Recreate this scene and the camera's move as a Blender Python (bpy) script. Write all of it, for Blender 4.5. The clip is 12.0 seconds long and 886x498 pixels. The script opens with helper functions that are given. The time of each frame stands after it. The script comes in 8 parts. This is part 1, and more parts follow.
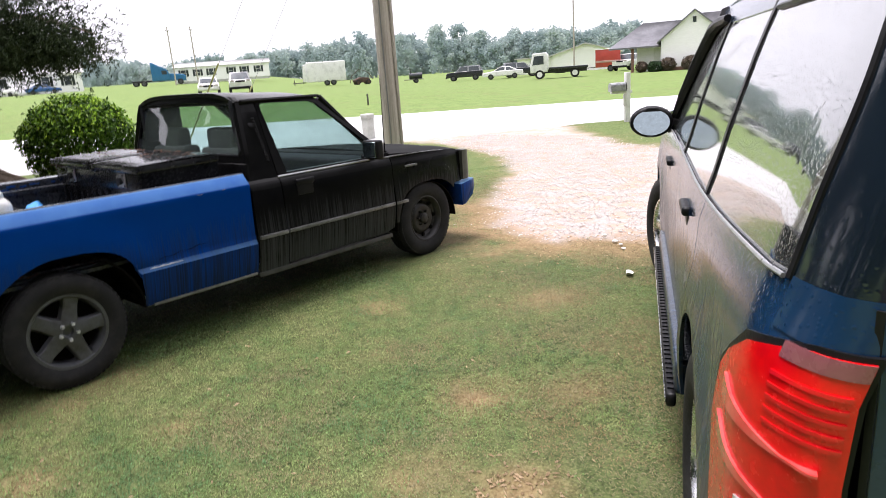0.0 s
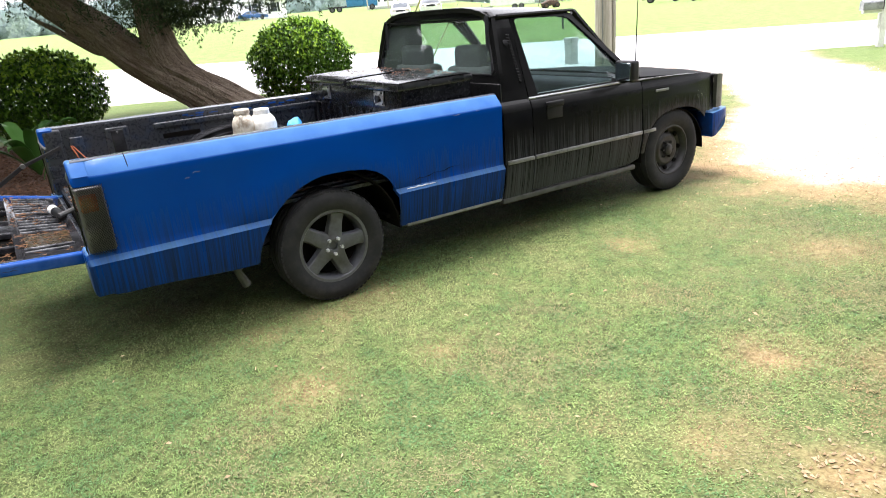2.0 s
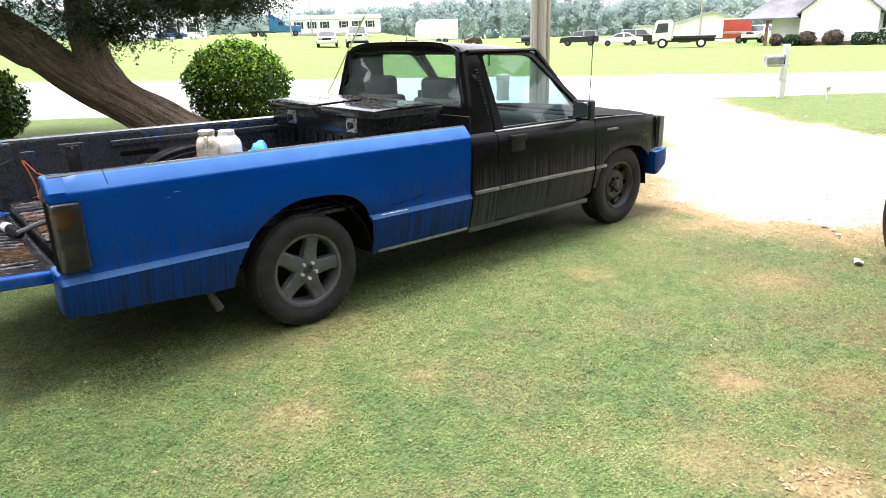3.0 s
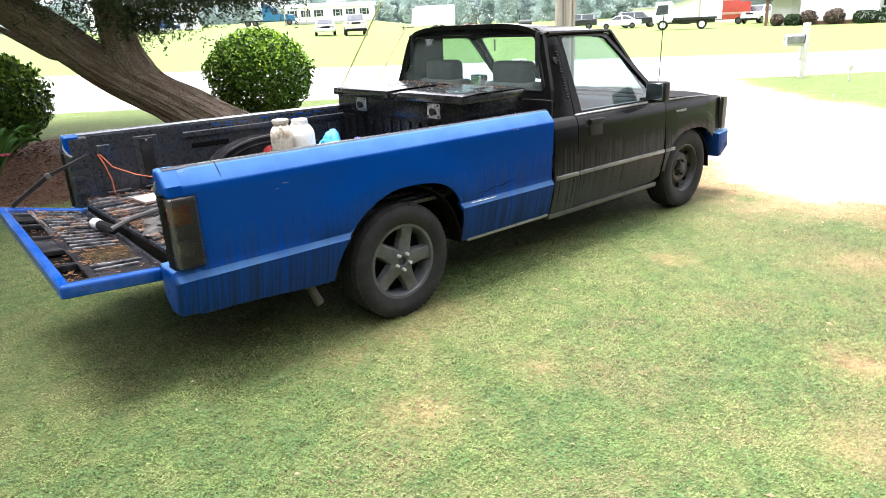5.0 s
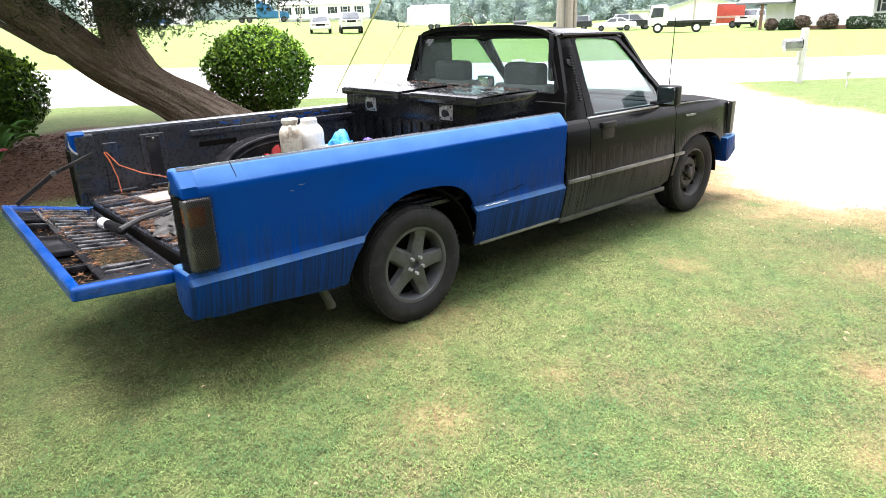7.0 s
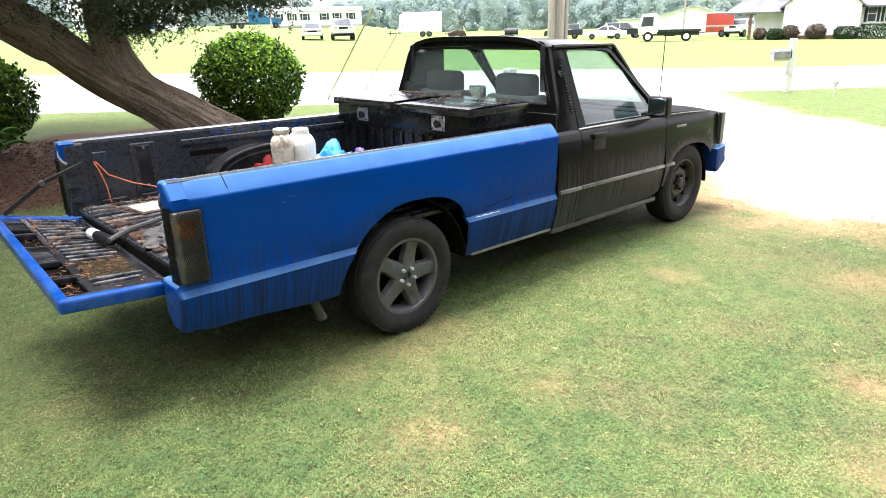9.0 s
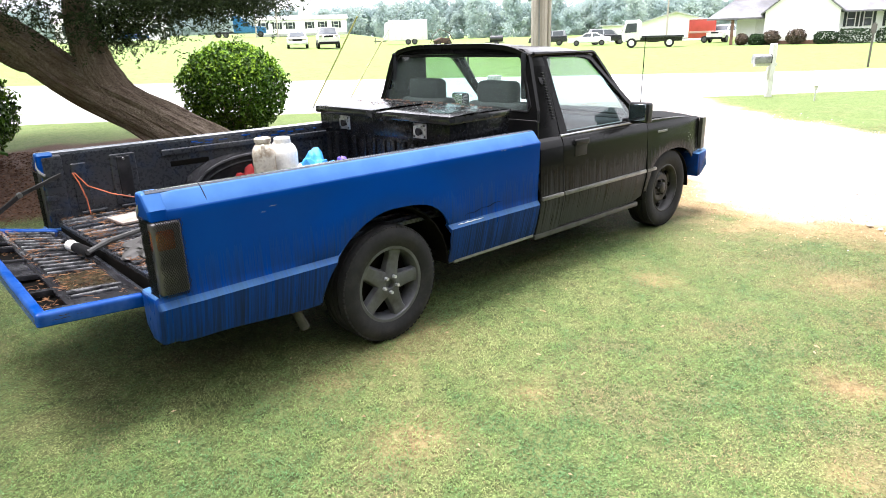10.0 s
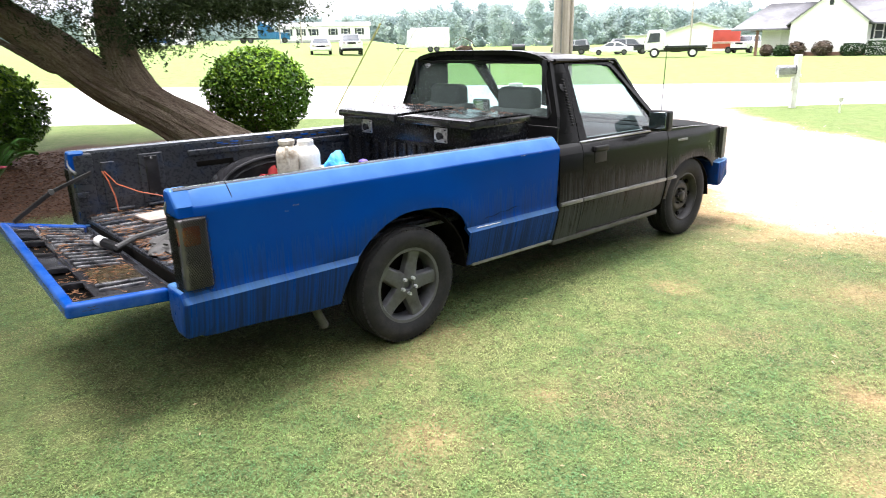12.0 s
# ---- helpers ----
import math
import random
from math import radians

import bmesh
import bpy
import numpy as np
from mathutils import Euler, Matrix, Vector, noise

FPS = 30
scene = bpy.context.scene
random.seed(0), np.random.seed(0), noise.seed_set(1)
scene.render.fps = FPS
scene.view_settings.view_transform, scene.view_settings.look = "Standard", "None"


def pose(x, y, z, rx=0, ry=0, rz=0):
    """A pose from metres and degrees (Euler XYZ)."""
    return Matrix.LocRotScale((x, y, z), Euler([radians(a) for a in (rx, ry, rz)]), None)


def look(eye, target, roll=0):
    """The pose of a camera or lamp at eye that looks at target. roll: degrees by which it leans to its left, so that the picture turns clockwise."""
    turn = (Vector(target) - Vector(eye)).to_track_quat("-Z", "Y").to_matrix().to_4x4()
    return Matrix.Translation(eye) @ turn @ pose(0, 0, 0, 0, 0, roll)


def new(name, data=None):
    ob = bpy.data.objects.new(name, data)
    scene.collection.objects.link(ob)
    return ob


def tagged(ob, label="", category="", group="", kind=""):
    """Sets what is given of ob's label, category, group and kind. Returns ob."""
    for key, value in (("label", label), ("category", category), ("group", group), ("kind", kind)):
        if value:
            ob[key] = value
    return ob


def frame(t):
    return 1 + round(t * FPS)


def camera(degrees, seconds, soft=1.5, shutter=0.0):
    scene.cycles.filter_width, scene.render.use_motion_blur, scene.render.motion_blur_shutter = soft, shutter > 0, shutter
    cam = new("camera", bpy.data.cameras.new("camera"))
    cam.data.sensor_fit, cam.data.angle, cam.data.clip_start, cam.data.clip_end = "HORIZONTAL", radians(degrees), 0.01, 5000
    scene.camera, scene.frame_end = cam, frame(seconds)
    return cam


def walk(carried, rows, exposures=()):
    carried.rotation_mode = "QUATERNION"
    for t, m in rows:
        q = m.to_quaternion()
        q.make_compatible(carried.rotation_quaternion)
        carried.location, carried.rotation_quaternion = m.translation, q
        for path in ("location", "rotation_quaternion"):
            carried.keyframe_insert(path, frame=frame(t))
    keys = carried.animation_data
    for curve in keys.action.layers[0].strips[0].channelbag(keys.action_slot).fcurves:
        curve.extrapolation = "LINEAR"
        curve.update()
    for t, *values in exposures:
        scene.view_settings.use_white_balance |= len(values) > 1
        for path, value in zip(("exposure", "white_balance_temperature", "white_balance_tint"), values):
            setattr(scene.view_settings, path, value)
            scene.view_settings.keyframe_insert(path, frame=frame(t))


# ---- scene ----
cam = camera(67.6, 12.0, soft=0.7, shutter=0.5)
PATH = [
    (0, (-1.174, -3.746, 1.548), (0.275, -2.471, 1.025), -4.2),
    (0.5, (-1.323, -3.755, 1.528), (0.114, -2.476, 0.978), 0.5),
    (1, (-1.394, -3.708, 1.533), (-0.063, -2.334, 0.951), 1.6),
    (1.5, (-1.383, -3.455, 1.5), (-0.214, -1.928, 0.95), -2.3),
    (2, (-1.386, -3.23, 1.515), (-0.364, -1.651, 0.832), -5.1),
    (2.5, (-1.504, -3.134, 1.531), (-0.277, -1.698, 0.874), 1.6),
    (3, (-1.677, -3.086, 1.537), (-0.439, -1.64, 0.925), -1.6),
    (3.5, (-1.788, -3.025, 1.53), (-0.536, -1.6, 0.896), -0.1),
    (3.7, (-1.786, -2.984, 1.518), (-0.514, -1.577, 0.885), 0.7),
    (5.3, (-2.092, -2.611, 1.533), (-0.842, -1.195, 0.875), -3.7),
    (5.5, (-2.115, -2.6, 1.532), (-0.817, -1.248, 0.835), -2.6),
    (6, (-2.12, -2.577, 1.554), (-0.792, -1.199, 0.974), -2.8),
    (6.5, (-2.094, -2.547, 1.557), (-0.822, -1.118, 0.974), -2.4),
    (7, (-2.079, -2.531, 1.541), (-0.823, -1.118, 0.891), -1.8),
    (8.8, (-2.076, -2.522, 1.564), (-0.791, -1.121, 0.942), -1.2),
    (9, (-2.072, -2.52, 1.564), (-0.791, -1.12, 0.931), -1.4),
    (9.5, (-2.062, -2.53, 1.564), (-0.781, -1.128, 0.933), -1.9),
    (10, (-2.049, -2.541, 1.566), (-0.738, -1.161, 0.952), -1.8),
    (10.5, (-2.055, -2.547, 1.568), (-0.733, -1.171, 0.968), -1.5),
    (11, (-2.056, -2.548, 1.567), (-0.736, -1.177, 0.952), -1.4),
    (11.5, (-2.064, -2.55, 1.565), (-0.751, -1.173, 0.949), -1.0),
    (12, (-2.084, -2.575, 1.555), (-0.808, -1.153, 0.963), -1.2),
]
EXPOSURES = [(0.0, 0.93, 6400, 21), (0.5, 0.82, 6400, 20), (1.0, 1.04, 6400, 18), (1.5, 1.25, 6400, 15), (2.0, 1.80, 6400, 16), (2.5, 1.78, 6400, 16), (3.7, 1.68, 6400, 16), (5.3, 2.08, 6400, 16), (6.0, 1.96, 6400, 16), (12.0, 1.95, 6400, 16)]
walk(cam, [(t, look(eye, target, roll)) for t, eye, target, roll in PATH], EXPOSURES)

# ---- sky and sun: bright overcast ----
world = bpy.data.worlds.new("overcast_sky")
scene.world = world
world.use_nodes = True
wn, wl = world.node_tree.nodes, world.node_tree.links
wn.clear()
sky = wn.new("ShaderNodeTexSky")
sky.sky_type, sky.sun_disc = "NISHITA", False
sky.sun_elevation, sky.sun_rotation = radians(79), radians(35)
sky.air_density, sky.dust_density, sky.ozone_density = 1.0, 4.0, 1.0
grey = wn.new("ShaderNodeHueSaturation")
grey.inputs["Saturation"].default_value = 0.12
cloud = wn.new("ShaderNodeMix")
cloud.data_type = "RGBA"
cloud.inputs["Factor"].default_value = 0.65
cloud.inputs["B"].default_value = (11.0, 11.3, 11.7, 1)
back = wn.new("ShaderNodeBackground")
back.inputs["Strength"].default_value = 0.085
wout = wn.new("ShaderNodeOutputWorld")
wl.new(sky.outputs["Color"], grey.inputs["Color"])
wl.new(grey.outputs["Color"], cloud.inputs["A"])
wl.new(cloud.outputs["Result"], back.inputs["Color"])
wl.new(back.outputs["Background"], wout.inputs["Surface"])
sun_data = bpy.data.lights.new("sun", "SUN")
sun_data.energy, sun_data.angle, sun_data.color = 3.0, radians(26), (1.0, 0.98, 0.95)
sun = new("sun", sun_data)
sun.matrix_world = look((-1.2, 1.4, 11), (0, 0, 0))


# ---- materials ----
def ramp(nt, fac, stops):
    r = nt.nodes.new("ShaderNodeValToRGB")
    els = r.color_ramp.elements
    while len(els) < len(stops):
        els.new(0.5)
    for e, (p, c) in zip(els, stops):
        e.position, e.color = p, (*c, 1) if len(c) == 3 else c
    nt.links.new(fac, r.inputs["Fac"])
    return r.outputs["Color"]


def noise_tex(nt, scale, detail=4, rough=0.55, vec=None):
    n = nt.nodes.new("ShaderNodeTexNoise")
    n.inputs["Scale"].default_value, n.inputs["Detail"].default_value, n.inputs["Roughness"].default_value = scale, detail, rough
    if vec is not None:
        nt.links.new(vec, n.inputs["Vector"])
    return n.outputs["Fac"]


def mapped(nt, scale=(1, 1, 1), kind="Object"):
    tc, mp = nt.nodes.new("ShaderNodeTexCoord"), nt.nodes.new("ShaderNodeMapping")
    mp.inputs["Scale"].default_value = scale
    nt.links.new(tc.outputs[kind], mp.inputs["Vector"])
    return mp.outputs["Vector"]


def mix_rgb(nt, fac, a, b, mode="MIX"):
    m = nt.nodes.new("ShaderNodeMix")
    m.data_type, m.blend_type = "RGBA", mode
    for key, v in (("Factor", fac), ("A", a), ("B", b)):
        if isinstance(v, (tuple, float, int)):
            m.inputs[key].default_value = (*v, 1) if isinstance(v, tuple) and len(v) == 3 else v
        else:
            nt.links.new(v, m.inputs[key])
    return m.outputs["Result"]


def bump(nt, height, strength, distance, bsdf):
    b = nt.nodes.new("ShaderNodeBump")
    b.inputs["Strength"].default_value, b.inputs["Distance"].default_value = strength, distance
    nt.links.new(height, b.inputs["Height"])
    nt.links.new(b.outputs["Normal"], bsdf.inputs["Normal"])


def fresh(name):
    m = bpy.data.materials.new(name)
    m.use_nodes = True
    return m, m.node_tree, m.node_tree.nodes["Principled BSDF"]


def surface(name, base, dirt=None, rough=0.5, metal=0.0, grain=40.0, patch=3.0, cover=0.5, relief=0.1, coat=0.0, spread=0.12, stretch=(1, 1, 1), spec=None):
    """A plain surface with fine grain, larger stains and relief."""
    m, nt, p = fresh(name)
    v = mapped(nt, stretch)
    big, fine = noise_tex(nt, patch, 5, 0.6, v), noise_tex(nt, grain, 3, 0.6, v)
    dirt = dirt or tuple(c * 0.6 for c in base)
    lo, hi = tuple(c * (1 - spread) for c in base), tuple(min(1, c * (1 + spread)) for c in base)
    tone = ramp(nt, fine, [(0.3, lo), (0.7, hi)])
    mask = ramp(nt, big, [(max(0, cover - 0.12), (1, 1, 1)), (min(1, cover + 0.12), (0, 0, 0))])
    nt.links.new(mix_rgb(nt, mask, tone, dirt), p.inputs["Base Color"])
    r = ramp(nt, fine, [(0.3, (max(0, rough - 0.1),) * 3), (0.7, (min(1, rough + 0.1),) * 3)])
    nt.links.new(r, p.inputs["Roughness"])
    p.inputs["Metallic"].default_value, p.inputs["Coat Weight"].default_value = metal, coat
    if max(base) < 0.03 and not coat:
        p.inputs["Specular IOR Level"].default_value = 0.22
    if spec is not None:
        p.inputs["Specular IOR Level"].default_value = spec
    bump(nt, fine, relief, 0.004, p)
    return m


def paint(name, base, chalk, rough, coat, drip_low, drip_high, drip=(0.035, 0.033, 0.03), wet=0.0, spec=0.28, top_sheen=None, heavy=0.8, beads=150):
    """Vehicle paint with vertical dirt runs between two heights, scuffs and painted top sheen."""
    m, nt, p = fresh(name)
    v, vs = mapped(nt), mapped(nt, (85, 5, 0.6))
    z = nt.nodes.new("ShaderNodeSeparateXYZ")
    nt.links.new(v, z.inputs[0])
    runs, soil, fine = noise_tex(nt, 1.0, 4, 0.7, vs), noise_tex(nt, 5, 5, 0.65, v), noise_tex(nt, 160, 2, 0.5, v)
    mr = nt.nodes.new("ShaderNodeMapRange")
    mr.inputs["From Min"].default_value, mr.inputs["From Max"].default_value = drip_high, drip_low
    nt.links.new(z.outputs["Z"], mr.inputs["Value"])
    low = ramp(nt, runs, [(0.40, (0, 0, 0)), (0.66, (1, 1, 1))])
    both = mix_rgb(nt, 1.0, mix_rgb(nt, 0.30, low, soil), mr.outputs["Result"], "MULTIPLY")
    film = ramp(nt, both, [(0.04, (0, 0, 0)), (0.30, (0.6 * heavy,) * 3), (0.60, (heavy,) * 3)])
    tone = mix_rgb(nt, ramp(nt, soil, [(0.42, (0, 0, 0)), (0.8, (0.55, 0.55, 0.55))]), base, chalk)
    col = mix_rgb(nt, film, tone, drip)
    if top_sheen:
        # sky light put into the colour of faces that look up
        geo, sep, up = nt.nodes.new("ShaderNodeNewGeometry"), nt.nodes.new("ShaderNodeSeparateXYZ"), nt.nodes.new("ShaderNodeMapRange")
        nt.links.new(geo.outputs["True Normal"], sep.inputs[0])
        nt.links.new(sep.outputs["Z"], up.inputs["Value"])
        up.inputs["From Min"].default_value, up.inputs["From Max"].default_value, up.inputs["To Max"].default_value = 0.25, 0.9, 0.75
        col = mix_rgb(nt, mix_rgb(nt, 1.0, up.outputs["Result"], ramp(nt, soil, [(0.25, (0.55, 0.55, 0.55)), (0.7, (1, 1, 1))]), "MULTIPLY"), col, top_sheen)
    nt.links.new(col, p.inputs["Base Color"])
    rr = mix_rgb(nt, film, (rough, rough, rough), (0.75, 0.75, 0.75))
    rr = mix_rgb(nt, 0.07, rr, soil)
    nt.links.new(rr, p.inputs["Roughness"])
    p.inputs["Coat Weight"].default_value, p.inputs["Coat Roughness"].default_value = coat, 0.12
    p.inputs["Specular IOR Level"].default_value = spec
    if wet:
        vor = nt.nodes.new("ShaderNodeTexVoronoi")
        vor.inputs["Scale"].default_value = beads
        nt.links.new(v, vor.inputs["Vector"])
        bump(nt, ramp(nt, vor.outputs["Distance"], [(0.0, (1, 1, 1)), (0.35, (0, 0, 0))]), wet, 0.002, p)
        nt.links.new(p.inputs["Normal"].links[0].from_socket, p.inputs["Coat Normal"])
    else:
        bump(nt, fine, 0.04, 0.001, p)
    return m


def glass(name, tint, gloss=0.9, rough=0.02, film=0.0, film_colour=(0.6, 0.65, 0.65), power=3.2, drops=0.0):
    """A thin pane: clear tinted body, Fresnel gloss and, where wet or fogged, a thin grey film."""
    m, nt, p = fresh(name)
    nt.nodes.remove(p)
    out = nt.nodes["Material Output"]
    clear, shine, mixer = nt.nodes.new("ShaderNodeBsdfTransparent"), nt.nodes.new("ShaderNodeBsdfGlossy"), nt.nodes.new("ShaderNodeMixShader")
    clear.inputs["Color"].default_value = (*tint, 1)
    shine.inputs["Roughness"].default_value = rough
    shine.inputs["Color"].default_value = (gloss, gloss, gloss, 1)
    fr, pw, ml = nt.nodes.new("ShaderNodeLayerWeight"), nt.nodes.new("ShaderNodeMath"), nt.nodes.new("ShaderNodeMath")
    pw.operation, ml.operation = "POWER", "MULTIPLY_ADD"
    pw.inputs[1].default_value, ml.inputs[1].default_value, ml.inputs[2].default_value = power, 0.94, 0.035
    nt.links.new(fr.outputs["Facing"], pw.inputs[0])
    nt.links.new(pw.outputs[0], ml.inputs[0])
    nt.links.new(ml.outputs[0], mixer.inputs["Fac"])
    base = clear.outputs[0]
    if drops:
        vor = nt.nodes.new("ShaderNodeTexVoronoi")
        vor.inputs["Scale"].default_value = 210
        nt.links.new(mapped(nt, (1, 1, 0.7)), vor.inputs["Vector"])
        bp = nt.nodes.new("ShaderNodeBump")
        bp.inputs["Strength"].default_value, bp.inputs["Distance"].default_value = drops, 0.003
        nt.links.new(ramp(nt, vor.outputs["Distance"], [(0.0, (1, 1, 1)), (0.35, (0, 0, 0))]), bp.inputs["Height"])
        nt.links.new(bp.outputs["Normal"], shine.inputs["Normal"])
    if film:
        fog, fm = nt.nodes.new("ShaderNodeBsdfDiffuse"), nt.nodes.new("ShaderNodeMixShader")
        fog.inputs["Color"].default_value = (*film_colour, 1)
        f = noise_tex(nt, 2.5, 2, 0.5, mapped(nt, (1, 1, 2)))
        amount = ramp(nt, f, [(0.3, (film * 0.8,) * 3), (0.7, (film * 1.2,) * 3)])
        nt.links.new(amount, fm.inputs["Fac"])
        nt.links.new(base, fm.inputs[1])
        nt.links.new(fog.outputs[0], fm.inputs[2])
        base = fm.outputs[0]
    nt.links.new(base, mixer.inputs[1])
    nt.links.new(shine.outputs[0], mixer.inputs[2])
    nt.links.new(mixer.outputs[0], out.inputs["Surface"])
    return m


def foliage(name, dark, light, rough=0.5, per="island", sheen=0.0):
    """Leaves or blades, each with its own tone."""
    m, nt, p = fresh(name)
    g = nt.nodes.new("ShaderNodeNewGeometry")
    v = mapped(nt)
    big = noise_tex(nt, 1.3, 3, 0.5, v)
    tone = ramp(nt, g.outputs["Random Per Island"], [(0.0, dark), (1.0, light)])
    tone = mix_rgb(nt, ramp(nt, big, [(0.35, (0, 0, 0)), (0.7, (0.5, 0.5, 0.5))]), tone, dark)
    nt.links.new(tone, p.inputs["Base Color"])
    p.inputs["Roughness"].default_value = rough
    p.inputs["Specular IOR Level"].default_value = 0.12
    return m


BLUE = paint("blue_truck_paint", (0.0, 0.041, 0.238), (0.0, 0.051, 0.258), 0.20, 0.0, 0.34, 0.80, (0.012, 0.018, 0.026), spec=0.09, top_sheen=(0.11, 0.25, 0.45), heavy=0.84)
GATE_BLUE = paint("scuffed_blue_gate_paint", (0.0, 0.046, 0.25), (0.09, 0.19, 0.46), 0.16, 0.0, 0.1, 0.2, spec=0.22)
BLACK = paint("weathered_black_paint", (0.004, 0.004, 0.0043), (0.010, 0.010, 0.010), 0.20, 0.0, 0.28, 0.78, (0.080, 0.084, 0.090), spec=0.10, top_sheen=(0.055, 0.055, 0.055), heavy=0.58)
MATTE_BLACK = paint("matte_black_bonnet_paint", (0.004, 0.004, 0.0042), (0.010, 0.010, 0.010), 0.62, 0.0, 0.2, 0.3, spec=0.06)
# Far rail: the sky's reflection on its top is put into the colour.
RAIL_DARK = paint("worn_sheened_rail_paint", (0.06, 0.066, 0.078), (0.16, 0.17, 0.18), 0.08, 1.0, 0.2, 0.3, spec=0.8, top_sheen=(0.36, 0.38, 0.41))
RAIL = paint("worn_rail_paint", (0.03, 0.04, 0.06), (0.10, 0.11, 0.13), 0.18, 0.5, 0.2, 0.3, spec=0.4)
LINER = surface("scuffed_black_bed", (0.028, 0.031, 0.037), (0.016, 0.034, 0.075), 0.3, 0, 60, 7, 0.36, 0.2)
PLASTIC = surface("black_plastic", (0.007, 0.007, 0.008), (0.014, 0.014, 0.014), 0.42, 0, 120, 6, 0.4, 0.15)
RUBBER = surface("tyre_rubber", (0.016, 0.016, 0.017), (0.031, 0.030, 0.029), 0.75, 0, 90, 8, 0.42, 0.3)
ALLOY = surface("grey_alloy", (0.076, 0.079, 0.086), (0.038, 0.037, 0.036), 0.4, 0.12, 80, 9, 0.42, 0.1)
STEEL = surface("rusty_steel_rim", (0.05, 0.05, 0.05), (0.028, 0.026, 0.024), 0.5, 0.5, 70, 12, 0.5, 0.25)
CHROME = surface("bright_metal", (0.75, 0.75, 0.76), (0.5, 0.5, 0.5), 0.25, 1.0, 60, 8, 0.35, 0.05)
NUT_METAL = surface("zinc_nut", (0.55, 0.56, 0.58), (0.35, 0.35, 0.36), 0.3, 0.25, 60, 20, 0.4, 0.05)
TRIM_BRIGHT = surface("dull_bright_trim", (0.42, 0.43, 0.44), (0.3, 0.3, 0.31), 0.35, 0.8, 60, 8, 0.35, 0.05)
TRIM = surface("grey_rub_strip", (0.2, 0.2, 0.2), (0.1, 0.1, 0.095), 0.35, 0.3, 90, 8, 0.45, 0.1)
WET_BLACK = surface("wet_black_panel", (0.016, 0.016, 0.018), (0.045, 0.046, 0.05), 0.13, 0, 60, 9, 0.42, 0.12)
# Pale rib colour covers worn tops and painted wet highlights.
RIB_WORN_GLINT = surface("worn_glint_ribs", (0.17, 0.172, 0.18), (0.02, 0.021, 0.025), 0.25, 0, 50, 16, 0.50, 0.15)
SILL_GREY = surface("grimy_sill", (0.06, 0.06, 0.058), (0.03, 0.029, 0.027), 0.5, 0.1, 60, 9, 0.45, 0.1)
SCUFF = surface("hazed_corner_lens", (0.045, 0.048, 0.036), (0.008, 0.008, 0.007), 0.4, 0, 50, 7, 0.50, 0.1)
MUD = surface("wet_mud", (0.045, 0.033, 0.016), (0.012, 0.010, 0.007), 0.25, 0, 40, 12, 0.5, 0.3)
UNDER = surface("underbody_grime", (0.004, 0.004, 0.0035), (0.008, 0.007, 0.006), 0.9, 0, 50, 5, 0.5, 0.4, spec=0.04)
SEAT = surface("grey_seat_cloth", (0.045, 0.05, 0.05), (0.03, 0.033, 0.033), 0.95, 0, 200, 4, 0.4, 0.3)
DASH = surface("dark_dashboard", (0.022, 0.024, 0.027), None, 0.8, 0, 120, 4, 0.4, 0.2, spec=0.1)
CAB_GLASS = glass("cab_glass", (0.74, 0.86, 0.84), 0.9, 0.02, 0.075, (0.50, 0.62, 0.60))
DOOR_GLASS = glass("wet_door_glass", (0.46, 0.60, 0.60), 0.95, 0.03, 0.035, (0.45, 0.56, 0.56))
TINT_GLASS = glass("tinted_glass", (0.05, 0.055, 0.06), 1.0, 0.05, 0.10, power=1.9, drops=0.16)
FAR_GLASS = surface("far_window_glass", (0.05, 0.06, 0.07), (0.08, 0.09, 0.1), 0.12, 0, 10, 1, 0.4, 0.0)
MIRROR = surface("mirror_glass", (0.30, 0.36, 0.38), (0.27, 0.33, 0.35), 0.06, 1.0, 40, 4, 0.2, 0.0)
AMBER = surface("amber_lens", (0.13, 0.030, 0.010), (0.055, 0.022, 0.012), 0.25, 0, 150, 9, 0.4, 0.1, 0.5)
SMOKE = surface("dull_smoked_lens", (0.050, 0.047, 0.049), (0.03, 0.028, 0.029), 0.4, 0, 150, 9, 0.4, 0.1, 0.1)
HAZED = surface("hazed_clear_lens", (0.075, 0.070, 0.068), (0.035, 0.032, 0.030), 0.35, 0, 60, 12, 0.45, 0.1, 0.4)


# ---- mesh tools ----
def part(name, bm, material, parent=None, label="", smooth=True, sharp=38, mats=None):
    """Links a bmesh as one mesh object under a thing or a part."""
    bmesh.ops.remove_doubles(bm, verts=bm.verts, dist=0.00005)
    bmesh.ops.recalc_face_normals(bm, faces=bm.faces)
    for f in bm.faces:
        f.smooth = smooth
    lim = radians(sharp)
    for e in bm.edges:
        if len(e.link_faces) == 2 and e.calc_face_angle(0.0) > lim:
            e.smooth = False
    me = bpy.data.meshes.new(name)
    bm.to_mesh(me)
    bm.free()
    for m in (mats or [material]):
        me.materials.append(m)
    ob = new(name, me)
    if parent is not None:
        ob.parent = parent
    if label:
        ob["label"] = label
    return ob


def thing(name, m, label, category, group="", kind=""):
    ob = new(name)
    ob.empty_display_size = 0.2
    ob.matrix_basis = m
    return tagged(ob, label, category, group, kind)


